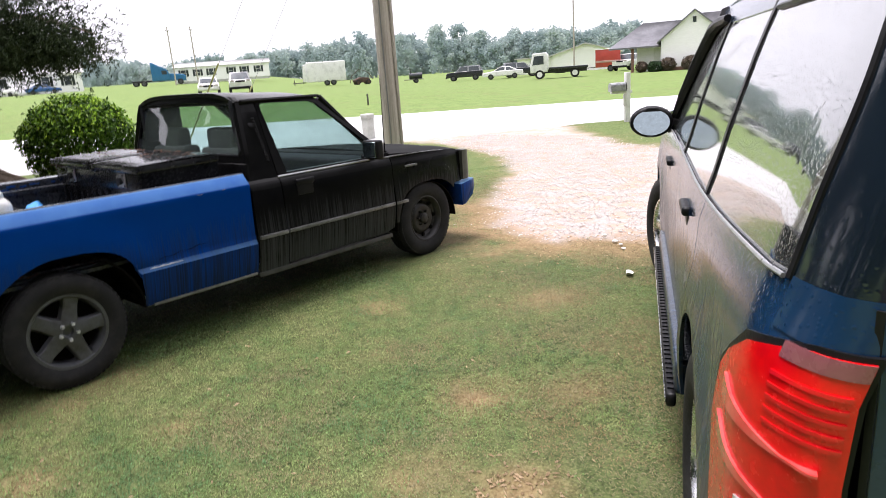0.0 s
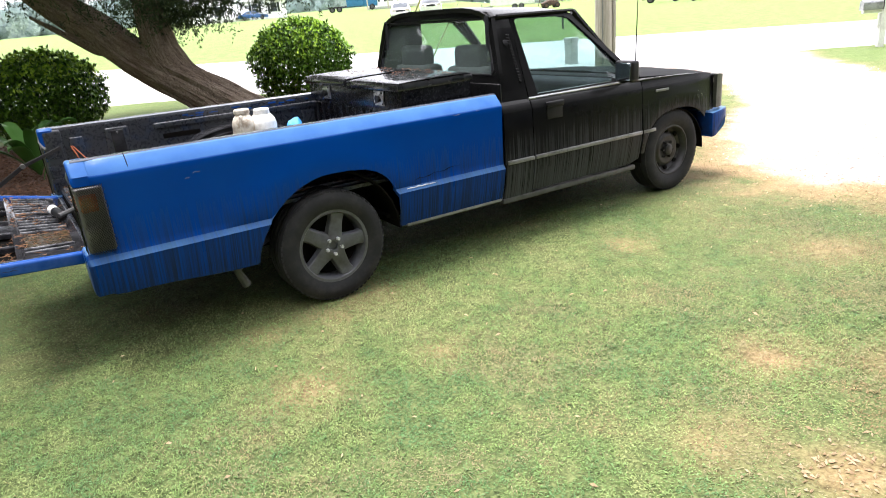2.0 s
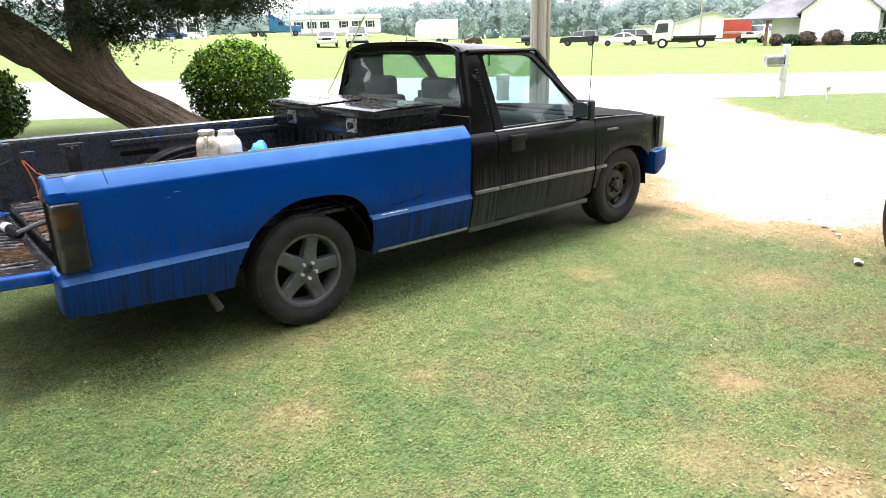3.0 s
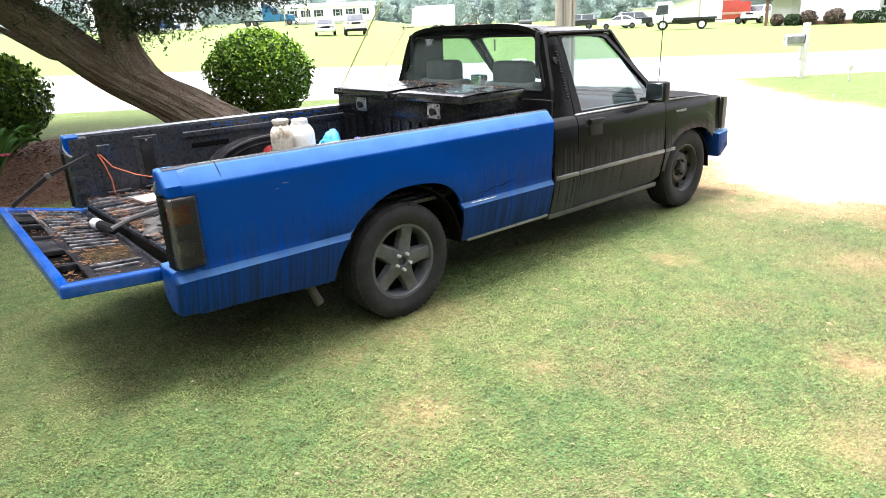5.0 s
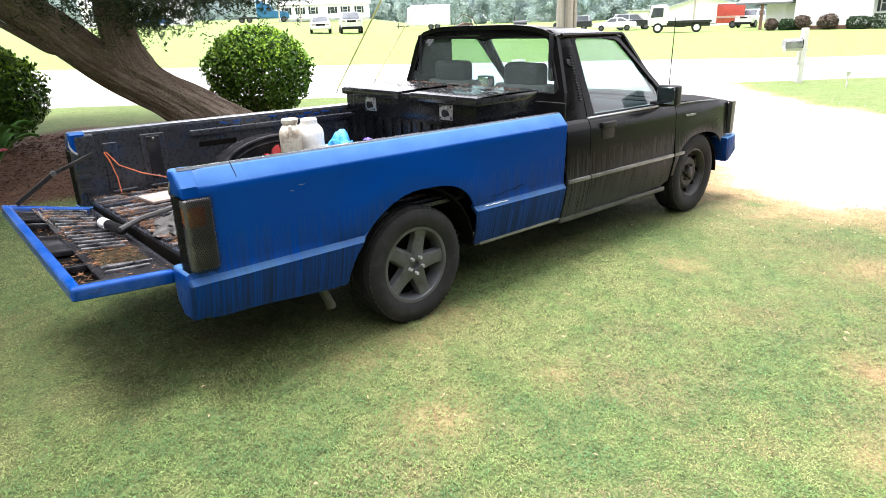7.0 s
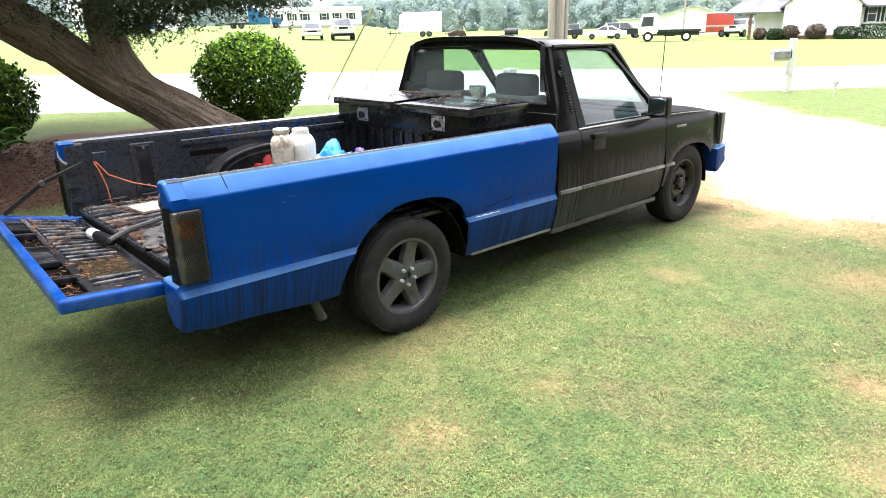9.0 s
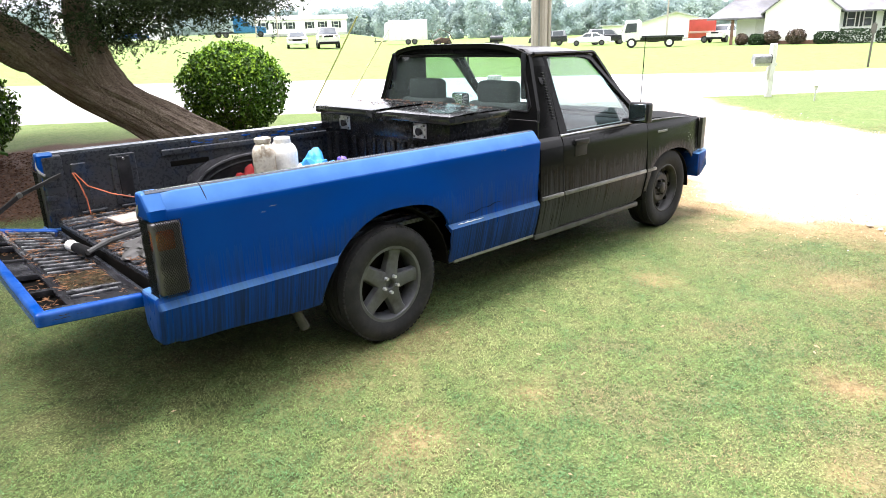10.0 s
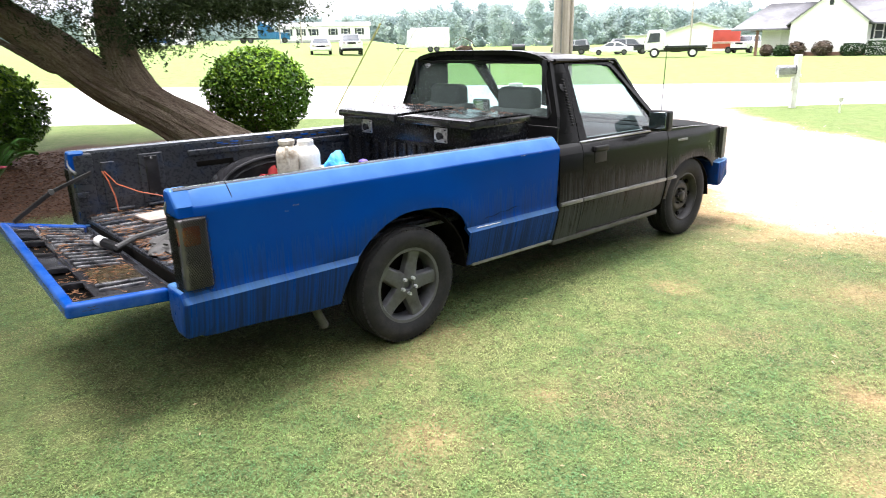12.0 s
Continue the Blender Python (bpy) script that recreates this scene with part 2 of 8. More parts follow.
def add_box(bm, lo, hi, bevel=0.0, seg=2, m=None):
    c = [(a + b) / 2 for a, b in zip(lo, hi)]
    s = [abs(b - a) for a, b in zip(lo, hi)]
    made = bmesh.ops.create_cube(bm, size=1.0, matrix=Matrix.Translation(c) @ Matrix.Diagonal((*s, 1)))
    vs = made["verts"]
    if bevel:
        es = list({e for v in vs for e in v.link_edges})
        r = bmesh.ops.bevel(bm, geom=es, offset=min(bevel, min(s) * 0.45), segments=seg, profile=0.6, affect="EDGES")
        vs = list({v for f in r["faces"] for v in f.verts} | {v for v in vs if v.is_valid})
    if m is not None:
        bmesh.ops.transform(bm, matrix=m, verts=[v for v in vs if v.is_valid])
    return [v for v in vs if v.is_valid]


def box(lo, hi, bevel=0.0, seg=2, m=None):
    bm = bmesh.new()
    add_box(bm, lo, hi, bevel, seg, m)
    return bm


def grid(bm, fn, nu, nv, close_u=False):
    """Adds a grid of quads over fn(i, j)."""
    vs = [[bm.verts.new(fn(i, j)) for j in range(nv + 1)] for i in range(nu + (0 if close_u else 1))]
    for i in range(nu):
        k = (i + 1) % len(vs)
        for j in range(nv):
            bm.faces.new((vs[i][j], vs[k][j], vs[k][j + 1], vs[i][j + 1]))
    return vs


def tidy(bm):
    bmesh.ops.remove_doubles(bm, verts=bm.verts, dist=0.0004)
    bmesh.ops.dissolve_degenerate(bm, edges=bm.edges, dist=0.0002)
    bmesh.ops.recalc_face_normals(bm, faces=bm.faces)


def thicken(bm, t):
    tidy(bm)
    bmesh.ops.solidify(bm, geom=bm.faces[:], thickness=t)


def plate(outline, axis, lo, hi, bevel=0.0, seg=2):
    """A flat outline [(a, b)] pulled along an axis from lo to hi."""
    bm = bmesh.new()
    put = {"x": lambda a, b, c: (c, a, b), "y": lambda a, b, c: (a, c, b), "z": lambda a, b, c: (a, b, c)}[axis]
    v0 = [bm.verts.new(put(a, b, lo)) for a, b in outline]
    v1 = [bm.verts.new(put(a, b, hi)) for a, b in outline]
    n = len(outline)
    caps = [bm.faces.new(v0), bm.faces.new(v1)]
    for i in range(n):
        bm.faces.new((v0[i], v0[(i + 1) % n], v1[(i + 1) % n], v1[i]))
    bmesh.ops.recalc_face_normals(bm, faces=bm.faces)
    if bevel:
        es = list({e for f in caps for e in f.edges})
        bmesh.ops.bevel(bm, geom=es, offset=bevel, segments=seg, profile=0.6, affect="EDGES")
    return bm


def tube(bm, points, radii, sides=8, cap=True):
    """A round tube through points; radii one number or one per point."""
    pts = [Vector(p) for p in points]
    rs = radii if isinstance(radii, (list, tuple)) else [radii] * len(pts)
    rings, ref = [], None
    for i, p in enumerate(pts):
        d = (pts[min(i + 1, len(pts) - 1)] - pts[max(i - 1, 0)]).normalized()
        if ref is None or abs(ref.dot(d)) > 0.95:
            ref = Vector((0, 0, 1)) if abs(d.z) < 0.9 else Vector((1, 0, 0))
        a = d.cross(ref).normalized()
        b = d.cross(a).normalized()
        ref = a.cross(d).normalized() if a.cross(d).length > 0.1 else ref
        rings.append([bm.verts.new(p + (a * math.cos(t) + b * math.sin(t)) * rs[i]) for t in [2 * math.pi * k / sides for k in range(sides)]])
    for r0, r1 in zip(rings, rings[1:]):
        for k in range(sides):
            bm.faces.new((r0[k], r0[(k + 1) % sides], r1[(k + 1) % sides], r1[k]))
    if cap:
        bm.faces.new(rings[0][::-1])
        bm.faces.new(rings[-1])
    return rings


def lathe(bm, profile, sides=32, axis="y", centre=(0, 0, 0)):
    """Turns a profile [(radius, along)] round an axis."""
    cx, cy, cz = centre

    def at(i, j):
        r, h = profile[j]
        a = 2 * math.pi * i / sides
        if axis == "y":
            return (cx + r * math.cos(a), cy + h, cz + r * math.sin(a))
        return (cx + r * math.cos(a), cy + r * math.sin(a), cz + h)
    grid(bm, at, sides, len(profile) - 1, close_u=True)


def lerp_profile(points, z):
    """Straight-line look-up in [(z, value)]."""
    if z <= points[0][0]:
        return points[0][1]
    for (a, va), (b, vb) in zip(points, points[1:]):
        if z <= b:
            return va + (vb - va) * (z - a) / (b - a) if b > a else vb
    return points[-1][1]


def smooth_step(a, b, x):
    t = min(1.0, max(0.0, (x - a) / (b - a)))
    return t * t * (3 - 2 * t)


# ---- ground: one sheet to the horizon, in road coordinates ----
ROAD_O = Vector((-2.06, -2.54))
ROAD_N, ROAD_T = Vector((0.61, 0.7924)), Vector((-0.7924, 0.61))
NEAR_EDGE, FAR_EDGE = 15.2, 21.9


def road_cs(x, y):
    d = Vector((x, y)) - ROAD_O
    return d.dot(ROAD_N), d.dot(ROAD_T)


def road_xy(c, s):
    p = ROAD_O + ROAD_N * c + ROAD_T * s
    return p.x, p.y


def ground_z(x, y):
    c, s = road_cs(x, y)
    lift = min(0.75, max(0.0, 0.27 + 0.018 * s))
    return lift * smooth_step(14.0, 22.5, c) + 0.2 * smooth_step(24.0, 45.0, c) + 0.0155 * max(0.0, c - 22) * min(1.0, max(0.0, (s + 14) / 22)) * (1 if c < 200 else 200 / c)


# the gravel drive runs from the parking spot to the road, flaring at its mouth
DRIVE = [(4.75, -0.55, 1.3), (5.9, -0.3, 1.55), (8.1, 0.8, 1.6), (9.4, 2.5, 1.3), (10.6, 4.1, 1.5), (11.6, 5.6, 1.9), (12.4, 7.0, 4.0)]


def drive_mask(x, y):
    best = -9.0
    for (x0, y0, w0), (x1, y1, w1) in zip(DRIVE, DRIVE[1:]):
        dx, dy = x1 - x0, y1 - y0
        t = min(1, max(0, ((x - x0) * dx + (y - y0) * dy) / (dx * dx + dy * dy)))
        best = max(best, w0 + (w1 - w0) * t - math.hypot(x - x0 - dx * t, y - y0 - dy * t))
    return best


def ground_masks(x, y):
    n1 = noise.noise(Vector((x * 1.7, y * 1.7, 0.3)))
    n2 = noise.noise(Vector((x * 5.0, y * 5.0, 4.0)))
    gravel = smooth_step(-0.15, 0.35, drive_mask(x, y) + 0.20 * n1 + 0.16 * n2 - 0.28 * smooth_step(5.4, 4.2, x))
    earth = smooth_step(-0.50, 0.15, drive_mask(x, y) + 0.30 * n1 + 0.34 * n2) * 0.72
    earth *= 0.35 + 0.65 * smooth_step(6.2, 4.6, x)
    bare = math.exp(-(((x - 0.58) / 0.16) ** 2 + ((y + 2.47) / 0.12) ** 2) * (1 + 0.8 * n2))
    tyre = math.exp(-(((x + 0.15) / 0.5) ** 2 + ((y + 0.1) / 0.22) ** 2)) * (0.6 + n2)
    earth = max(earth, 0.75 * bare, 0.5 * tyre)
    for bx, by, br, amount in ((1.78, -0.55, 0.14, 0.75), (-0.56, -0.75, 0.15, 0.7), (1.12, -1.90, 0.17, 0.7), (0.08, -0.86, 0.10, 0.5), (0.15, 0.0, 0.16, 0.7), (0.45, -2.10, 0.15, 0.6), (2.45, -1.45, 0.2, 0.6), (1.45, -2.25, 0.13, 0.6)):
        earth = max(earth, amount * math.exp(-(((x - bx) / (br * 1.3)) ** 2 + ((y - by) / br) ** 2) * max(0.2, 1 + 1.2 * n2)) * max(0.1, 0.75 + 0.9 * n2))
    mulch = smooth_step(-0.25, 0.25, 2.75 - math.hypot((x - 0.2) / 1.35, y - 7.3) + 0.3 * n1 + 0.15 * n2)
    return gravel, earth, mulch


def ground_material():
    m, nt, p = fresh("lawn_gravel_and_earth")
    v = mapped(nt)
    at = nt.nodes.new("ShaderNodeVertexColor")
    at.layer_name = "cover"
    sep = nt.nodes.new("ShaderNodeSeparateColor")
    nt.links.new(at.outputs["Color"], sep.inputs[0])
    n_big, n_mid, n_fine = noise_tex(nt, 0.55, 4, 0.6, v), noise_tex(nt, 3.2, 5, 0.65, v), noise_tex(nt, 70, 3, 0.7, v)
    n_tuft = noise_tex(nt, 14, 4, 0.7, v)
    green = ramp(nt, mix_rgb(nt, 0.42, mix_rgb(nt, 0.5, n_fine, n_tuft), n_mid), [(0.34, (0.060, 0.095, 0.024)), (0.5, (0.140, 0.210, 0.058)), (0.68, (0.240, 0.305, 0.098))])
    straw = ramp(nt, n_fine, [(0.3, (0.07, 0.062, 0.028)), (0.7, (0.22, 0.19, 0.095))])
    # Darker ground: the shade between blades is put into the colour.
    blade_gaps = ramp(nt, mix_rgb(nt, 0.4, n_fine, n_tuft), [(0.36, (0.022, 0.032, 0.010)), (0.5, (0.072, 0.096, 0.032)), (0.66, (0.150, 0.175, 0.068))])
    green = mix_rgb(nt, at.outputs["Alpha"], green, blade_gaps)
    patch = mix_rgb(nt, 0.5, n_big, n_mid)
    lawn = mix_rgb(nt, ramp(nt, patch, [(0.50, (0, 0, 0)), (0.68, (0.6, 0.6, 0.6))]), green, straw)
    earth = ramp(nt, mix_rgb(nt, 0.4, n_fine, n_tuft), [(0.32, (0.13, 0.075, 0.036)), (0.5, (0.28, 0.175, 0.095)), (0.68, (0.43, 0.295, 0.172))])
    vor = nt.nodes.new("ShaderNodeTexVoronoi")
    vor.inputs["Scale"].default_value = 38
    nt.links.new(v, vor.inputs["Vector"])
    stone = ramp(nt, vor.outputs["Color"], [(0.1, (0.31, 0.275, 0.255)), (0.5, (0.37, 0.335, 0.315)), (0.9, (0.44, 0.40, 0.38))])
    gravel = mix_rgb(nt, ramp(nt, n_mid, [(0.44, (0, 0, 0)), (0.60, (0.85, 0.85, 0.85))]), stone, (0.40, 0.285, 0.205))
    mulch = ramp(nt, n_fine, [(0.3, (0.035, 0.018, 0.012)), (0.7, (0.14, 0.075, 0.046))])
    col = mix_rgb(nt, sep.outputs["Green"], lawn, earth)
    col = mix_rgb(nt, sep.outputs["Red"], col, gravel)
    col = mix_rgb(nt, sep.outputs["Blue"], col, mulch)
    nt.links.new(col, p.inputs["Base Color"])
    p.inputs["Roughness"].default_value = 0.9
    p.inputs["Specular IOR Level"].default_value = 0.2
    bump(nt, mix_rgb(nt, 0.15, n_fine, vor.outputs["Distance"]), 0.35, 0.012, p)
    return m


def stretch_axis(core_lo, core_hi, step, out_lo, out_hi, grow=1.18):
    xs = list(np.arange(core_lo, core_hi + step / 2, step))
    d = step
    while xs[-1] < out_hi:
        d *= grow
        xs.append(min(out_hi, xs[-1] + d))
    d = step
    while xs[0] > out_lo:
        d *= grow
        xs.insert(0, max(out_lo, xs[0] - d))
    return xs


cs = stretch_axis(-1.0, 16.0, 0.11, -60, 1600)
ss = stretch_axis(-12.0, 11.0, 0.11, -1500, 1500)
gv, gc = [], []
for c in cs:
    for s in ss:
        x, y = road_xy(c, s)
        near = -2 < c < 17 and -14 < s < 13
        gr, ea, mu = ground_masks(x, y) if near else (0, 0, 0)
        z = ground_z(x, y)
        if near:
            z += 0.012 * noise.noise(Vector((x * 0.8, y * 0.8, 7))) - 0.012 * gr
        gv.append((x, y, z - 0.004))
        # Alpha spreads that darker gap tone over the near lawn.
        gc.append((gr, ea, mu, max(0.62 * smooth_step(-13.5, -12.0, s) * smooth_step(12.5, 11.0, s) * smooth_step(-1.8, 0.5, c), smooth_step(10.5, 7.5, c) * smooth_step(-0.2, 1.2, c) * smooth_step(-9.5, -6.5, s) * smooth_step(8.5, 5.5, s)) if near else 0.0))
ns = len(ss)
gf = [(i * ns + j, (i + 1) * ns + j, (i + 1) * ns + j + 1, i * ns + j + 1) for i in range(len(cs) - 1) for j in range(ns - 1)]
gm = bpy.data.meshes.new("ground")
gm.from_pydata(gv, [], gf)
col = gm.color_attributes.new("cover", "FLOAT_COLOR", "POINT")
col.data.foreach_set("color", np.array(gc, dtype=np.float32).ravel())
gm.polygons.foreach_set("use_smooth", [True] * len(gf))
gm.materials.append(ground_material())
gm.flip_normals() if gm.polygons[0].normal.z < 0 else None
tagged(new("ground", gm), "short lawn with straw patches, bare earth and a gravel drive", "ground", kind="structure")

ASPHALT = surface("pale_worn_asphalt", (0.55, 0.55, 0.55), (0.47, 0.465, 0.46), 0.8, 0, 60, 0.5, 0.42, 0.3)
bm = bmesh.new()
rs = stretch_axis(-30, 30, 1.0, -700, 700)
grid(bm, lambda i, j: (lambda c, s: (*road_xy(c, s), ground_z(*road_xy(c, s)) + (0.03 if 0 < j < 6 else -0.03)))((NEAR_EDGE - 0.12, NEAR_EDGE, NEAR_EDGE + 1.6, NEAR_EDGE + 3.3, FAR_EDGE - 1.6, FAR_EDGE, FAR_EDGE + 0.12)[j], rs[i]), len(rs) - 1, 6)
tagged(part("road", bm, ASPHALT), "pale worn asphalt country road", "road", kind="structure")


# ---- pickup truck: x forward from the rear axle, y to its left, z up ----
TRUCK_W = 0.845
WB = 2.95
RAKE = -0.0145
truck = thing("pickup_truck", pose(0, 0.845, 0), "old blue and black pickup truck with lowered tailgate on grass", "pickup truck")

# inset of the body side from its widest line, by height
BED_PROFILE = [(0.30, 0.060), (0.40, 0.030), (0.52, 0.004), (0.535, 0.0), (0.562, 0.020), (0.60, 0.022), (0.75, 0.016), (0.90, 0.008), (0.928, 0.006), (0.936, 0.009), (0.994, 0.060), (1.0, 0.070)]
CAB_PROFILE = [(0.30, 0.055), (0.40, 0.030), (0.52, 0.008), (0.75, 0.010), (0.88, 0.014), (0.925, 0.030), (0.945, 0.048), (1.08, 0.082), (1.25, 0.125), (1.40, 0.165), (1.45, 0.190)]


def rake(p):
    x, y, z = p
    return (x, y, z + RAKE * x)


def raked(bm):
    for v in bm.verts:
        v.co.z += RAKE * v.co.x
    return bm


def arch(x, cx, half, base, top, power):
    u = abs((x - cx) / half)
    return base if u >= 1 else base + (top - base) * (1 - u ** power) ** (1 / power)


def spread_x(lo, hi, n, cx=None, half=None):
    xs = [lo + (hi - lo) * i / n for i in range(n + 1)]
    if cx is not None:
        xs += [cx + half * math.sin(math.pi / 2 * k / 14) for k in range(-14, 15)]
    xs = sorted(x for x in xs if lo <= x <= hi)
    return [x for i, x in enumerate(xs) if i == 0 or x - xs[i - 1] > 0.002]


def side_panel(xs, zs, low, high, inset, side, thick=0.012):
    """A body side between low(x) and high(x), cut round the wheel, with real thickness."""
    bm = bmesh.new()

    def at(i, j):
        x = xs[i]
        z = min(max(zs[j], low(x)), high(x))
        return rake((x, side * (TRUCK_W - inset(x, z)), z))
    grid(bm, at, len(xs) - 1, len(zs) - 1)
    tidy(bm)
    out = Vector((0, side, 0))
    if sum((f.normal.dot(out) * f.calc_area() for f in bm.faces)) < 0:
        bmesh.ops.reverse_faces(bm, faces=bm.faces[:])
    bmesh.ops.solidify(bm, geom=bm.faces[:], thickness=thick)
    return bm


def bed_low(x):
    z = 0.325
    if x < 0.02:
        z += 0.035 * smooth_step(-0.45, -1.0, x) + 0.024 * max(0.0, (-1.07 - x) / 0.08) ** 2
    return max(z, arch(x, 0.02, 0.432, 0.325, 0.732, 1.8 if x < 0.02 else 3.2))


def bed_inset(x, z):
    d = lerp_profile(BED_PROFILE, z)
    u = ((x - 0.02) / 0.62) ** 2 + ((z - 0.42) / 0.47) ** 2
    swell = 0.016 * math.exp(-((u - 0.62) / 0.33) ** 2) if z > 0.57 else 0.0
    corner = 0.055 * max(0, (-1.06 - x) / 0.09) ** 2
    return d - swell + corner


bed_zs = [0.32, 0.36, 0.40, 0.46, 0.52, 0.535, 0.562, 0.60, 0.65, 0.70, 0.735, 0.78, 0.84, 0.90, 0.928, 0.936, 0.965, 0.994, 1.0]
bed_xs = spread_x(-1.15, 1.235, 44, 0.02, 0.432)
CAB_X0 = 1.25
for side in (-1, 1):
    bm = side_panel(bed_xs, bed_zs, bed_low, lambda x: 1.0, bed_inset, side)
    for v in bm.verts:
        if v.co.x < -1.04 and v.co.z < 0.585:
            v.co.x += 0.16 * (v.co.x + 1.04)
    panel = part("bed_side", bm, BLUE, truck, "dented blue bed side with dirt runs")
    bm = bmesh.new()
    grid(bm, lambda i, j: rake((-1.15 + 2.385 * i / 24, side * (TRUCK_W - (0.068, 0.075, 0.10, 0.115, 0.118)[j]), (0.999, 1.006, 1.006, 0.998, 0.965)[j])), 24, 4)
    tidy(bm)
    bmesh.ops.solidify(bm, geom=bm.faces[:], thickness=0.006)
    part("bed_rail", bm, RAIL if side < 0 else RAIL_DARK, truck, "worn dark rail cap with blue paint showing, far one with painted sky sheen")
    bm = bmesh.new()
    tube(bm, [rake((-0.93, side * (TRUCK_W - d + 0.0005), z)) for d, z in ((0.010, 0.930), (0.034, 0.966), (0.0605, 0.995), (0.075, 1.006))], 0.0022, 4)
    part("rail_seam", bm, PLASTIC, panel)
    bm = bmesh.new()
    tube(bm, [rake((0.56 + 0.036 * k, side * (TRUCK_W - bed_inset(0.56 + 0.036 * k, 0.60) + 0.0004), 0.592 + 0.0035 * k + 0.005 * math.sin(k * 1.9))) for k in range(11)], [0.0006, 0.002, 0.0012, 0.0024, 0.001, 0.0008, 0.0022, 0.003, 0.0016, 0.001, 0.0005], 4)
    part("crease", bm, UNDER, panel, "dark crease above the body line")
    bm = bmesh.new()
    tube(bm, [rake((0.50 + 0.026 * k, side * (TRUCK_W - bed_inset(0.50 + 0.026 * k, 0.55) + 0.0006), 0.552 + 0.0016 * math.sin(k * 2.7))) for k in range(9)], [0.001, 0.004, 0.002, 0.005, 0.003, 0.004, 0.002, 0.003, 0.001], 4)
    part("worn_edge", bm, TRIM_BRIGHT, panel, "bare worn metal on the body line")
    for x, z, w in ((-0.66, 0.872, 0.035), (-0.70, 0.852, 0.02), (0.86, 0.925, 0.05), (1.03, 0.93, 0.03)):
        bm = bmesh.new()
        tube(bm, [rake((x + w * k / 4, side * (TRUCK_W - bed_inset(x + w * k / 4, z) + 0.0004), z + 0.002 * math.sin(k * 2.1 + x))) for k in range(5)], [0.0004, 0.0012, 0.0006, 0.0012, 0.0004], 4)
        part("scratch", bm, TRIM, panel, "pale scratch through the paint")
    # inner wall with stamped ribs
    over = [(0.02 + 0.40 * math.cos(math.pi * k / 18), 0.60 + 0.255 * max(0.0, math.sin(math.pi * k / 18)) ** 0.7) for k in range(18, -1, -1)]
    bm = plate([(-1.13, 0.60)] + over + [(1.22, 0.60), (1.22, 0.985), (-1.13, 0.985)], "y", side * 0.722, side * 0.735)
    wall = part("bed_inner_wall", raked(bm), LINER, truck, "scuffed black inner bed wall with stamped ribs")
    for x0, x1, z0, z1, out in ((-0.80, -0.655, 0.655, 0.955, 0.010), (-0.50, 1.15, 0.905, 0.945, 0.016), (-0.45, -0.20, 0.835, 0.868, -0.012), (-1.01, -0.93, 0.655, 0.93, 0.010), (-1.0, -0.86, 0.635, 0.655, 0.02), (-0.78, -0.62, 0.635, 0.655, 0.02), (0.56, 0.66, 0.66, 0.89, 0.012), (0.72, 1.10, 0.80, 0.87, 0.012)):
        y0 = side * 0.722
        # Negative depth marks a slot; a near-black strip paints its shade.
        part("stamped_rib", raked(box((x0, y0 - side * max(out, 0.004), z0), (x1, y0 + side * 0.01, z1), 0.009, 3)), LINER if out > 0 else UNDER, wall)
    part("stake_channel", raked(box((-0.765, side * 0.704, 0.69), (-0.69, side * 0.72, 0.94), 0.009, 3)), WET_BLACK, wall, "dark stake pocket channel with two bolts")
    for z in (0.705, 0.925):
        bm = bmesh.new()
        bmesh.ops.create_cone(bm, cap_ends=True, segments=8, radius1=0.008, radius2=0.006, depth=0.01, matrix=Matrix.Translation(rake((-0.728, side * 0.70, z))) @ Matrix.Rotation(math.pi / 2, 4, "X"))
        part("bolt", bm, TRIM, wall)
    rng_scrape = random.Random(5 + side)
    for k in range(16):
        x, z, w = rng_scrape.uniform(-0.30, 0.65), rng_scrape.uniform(0.948, 0.976), rng_scrape.uniform(0.015, 0.07)
        part("paint_scrape", raked(box((x, side * 0.7205, z), (x + w, side * 0.7235, z + rng_scrape.uniform(0.003, 0.012)), 0.0012, 1)), GATE_BLUE, wall)
    # wheel housing inside the bed
    bm = bmesh.new()
    for r0, dy in ((0.0, 0.20), (0.018, 0.185)):
        n = 18
        pts = [(0.02 + (0.425 - r0) * math.cos(math.pi * k / n) * 1.0, 0.60 + (0.272 - r0) * math.sin(math.pi * k / n) ** 0.7 if 0 < k < n else 0.60) for k in range(n + 1)]
        y0, y1 = side * 0.735, side * (0.735 - dy - r0)
        v0 = [bm.verts.new((x, y0, z)) for x, z in pts]
        v1 = [bm.verts.new((x, y1, z)) for x, z in pts]
        for a in range(n):
            bm.faces.new((v0[a], v0[a + 1], v1[a + 1], v1[a]))
        bm.faces.new(v1)
    housing = part("wheel_housing", raked(bm), WET_BLACK, truck, "black wheel housing inside the bed", sharp=50)
    for rr, dy, thick in ((0.0, 0.196, 0.013), (0.035, 0.204, 0.008), (-0.07, 0.0, 0.012)):
        bm = bmesh.new()
        tube(bm, [(0.02 + (0.42 - rr) * math.cos(math.pi * k / 24), side * (0.735 - dy), 0.612 + (0.262 - rr) * max(0.0, math.sin(math.pi * k / 24)) ** 0.7) for k in range(25)], thick, 8, False)
        part("housing_bead", raked(bm), WET_BLACK, housing, "glossy pressed bead round the housing")
    # rear pillar that holds the lamp
    ya, yb = side * (TRUCK_W - 0.06), side * (TRUCK_W - 0.135)
    bm = bmesh.new()
    add_box(bm, (-1.158, ya - side * 0.03, 0.57), (-1.045, yb, 0.99), 0.018, 3)
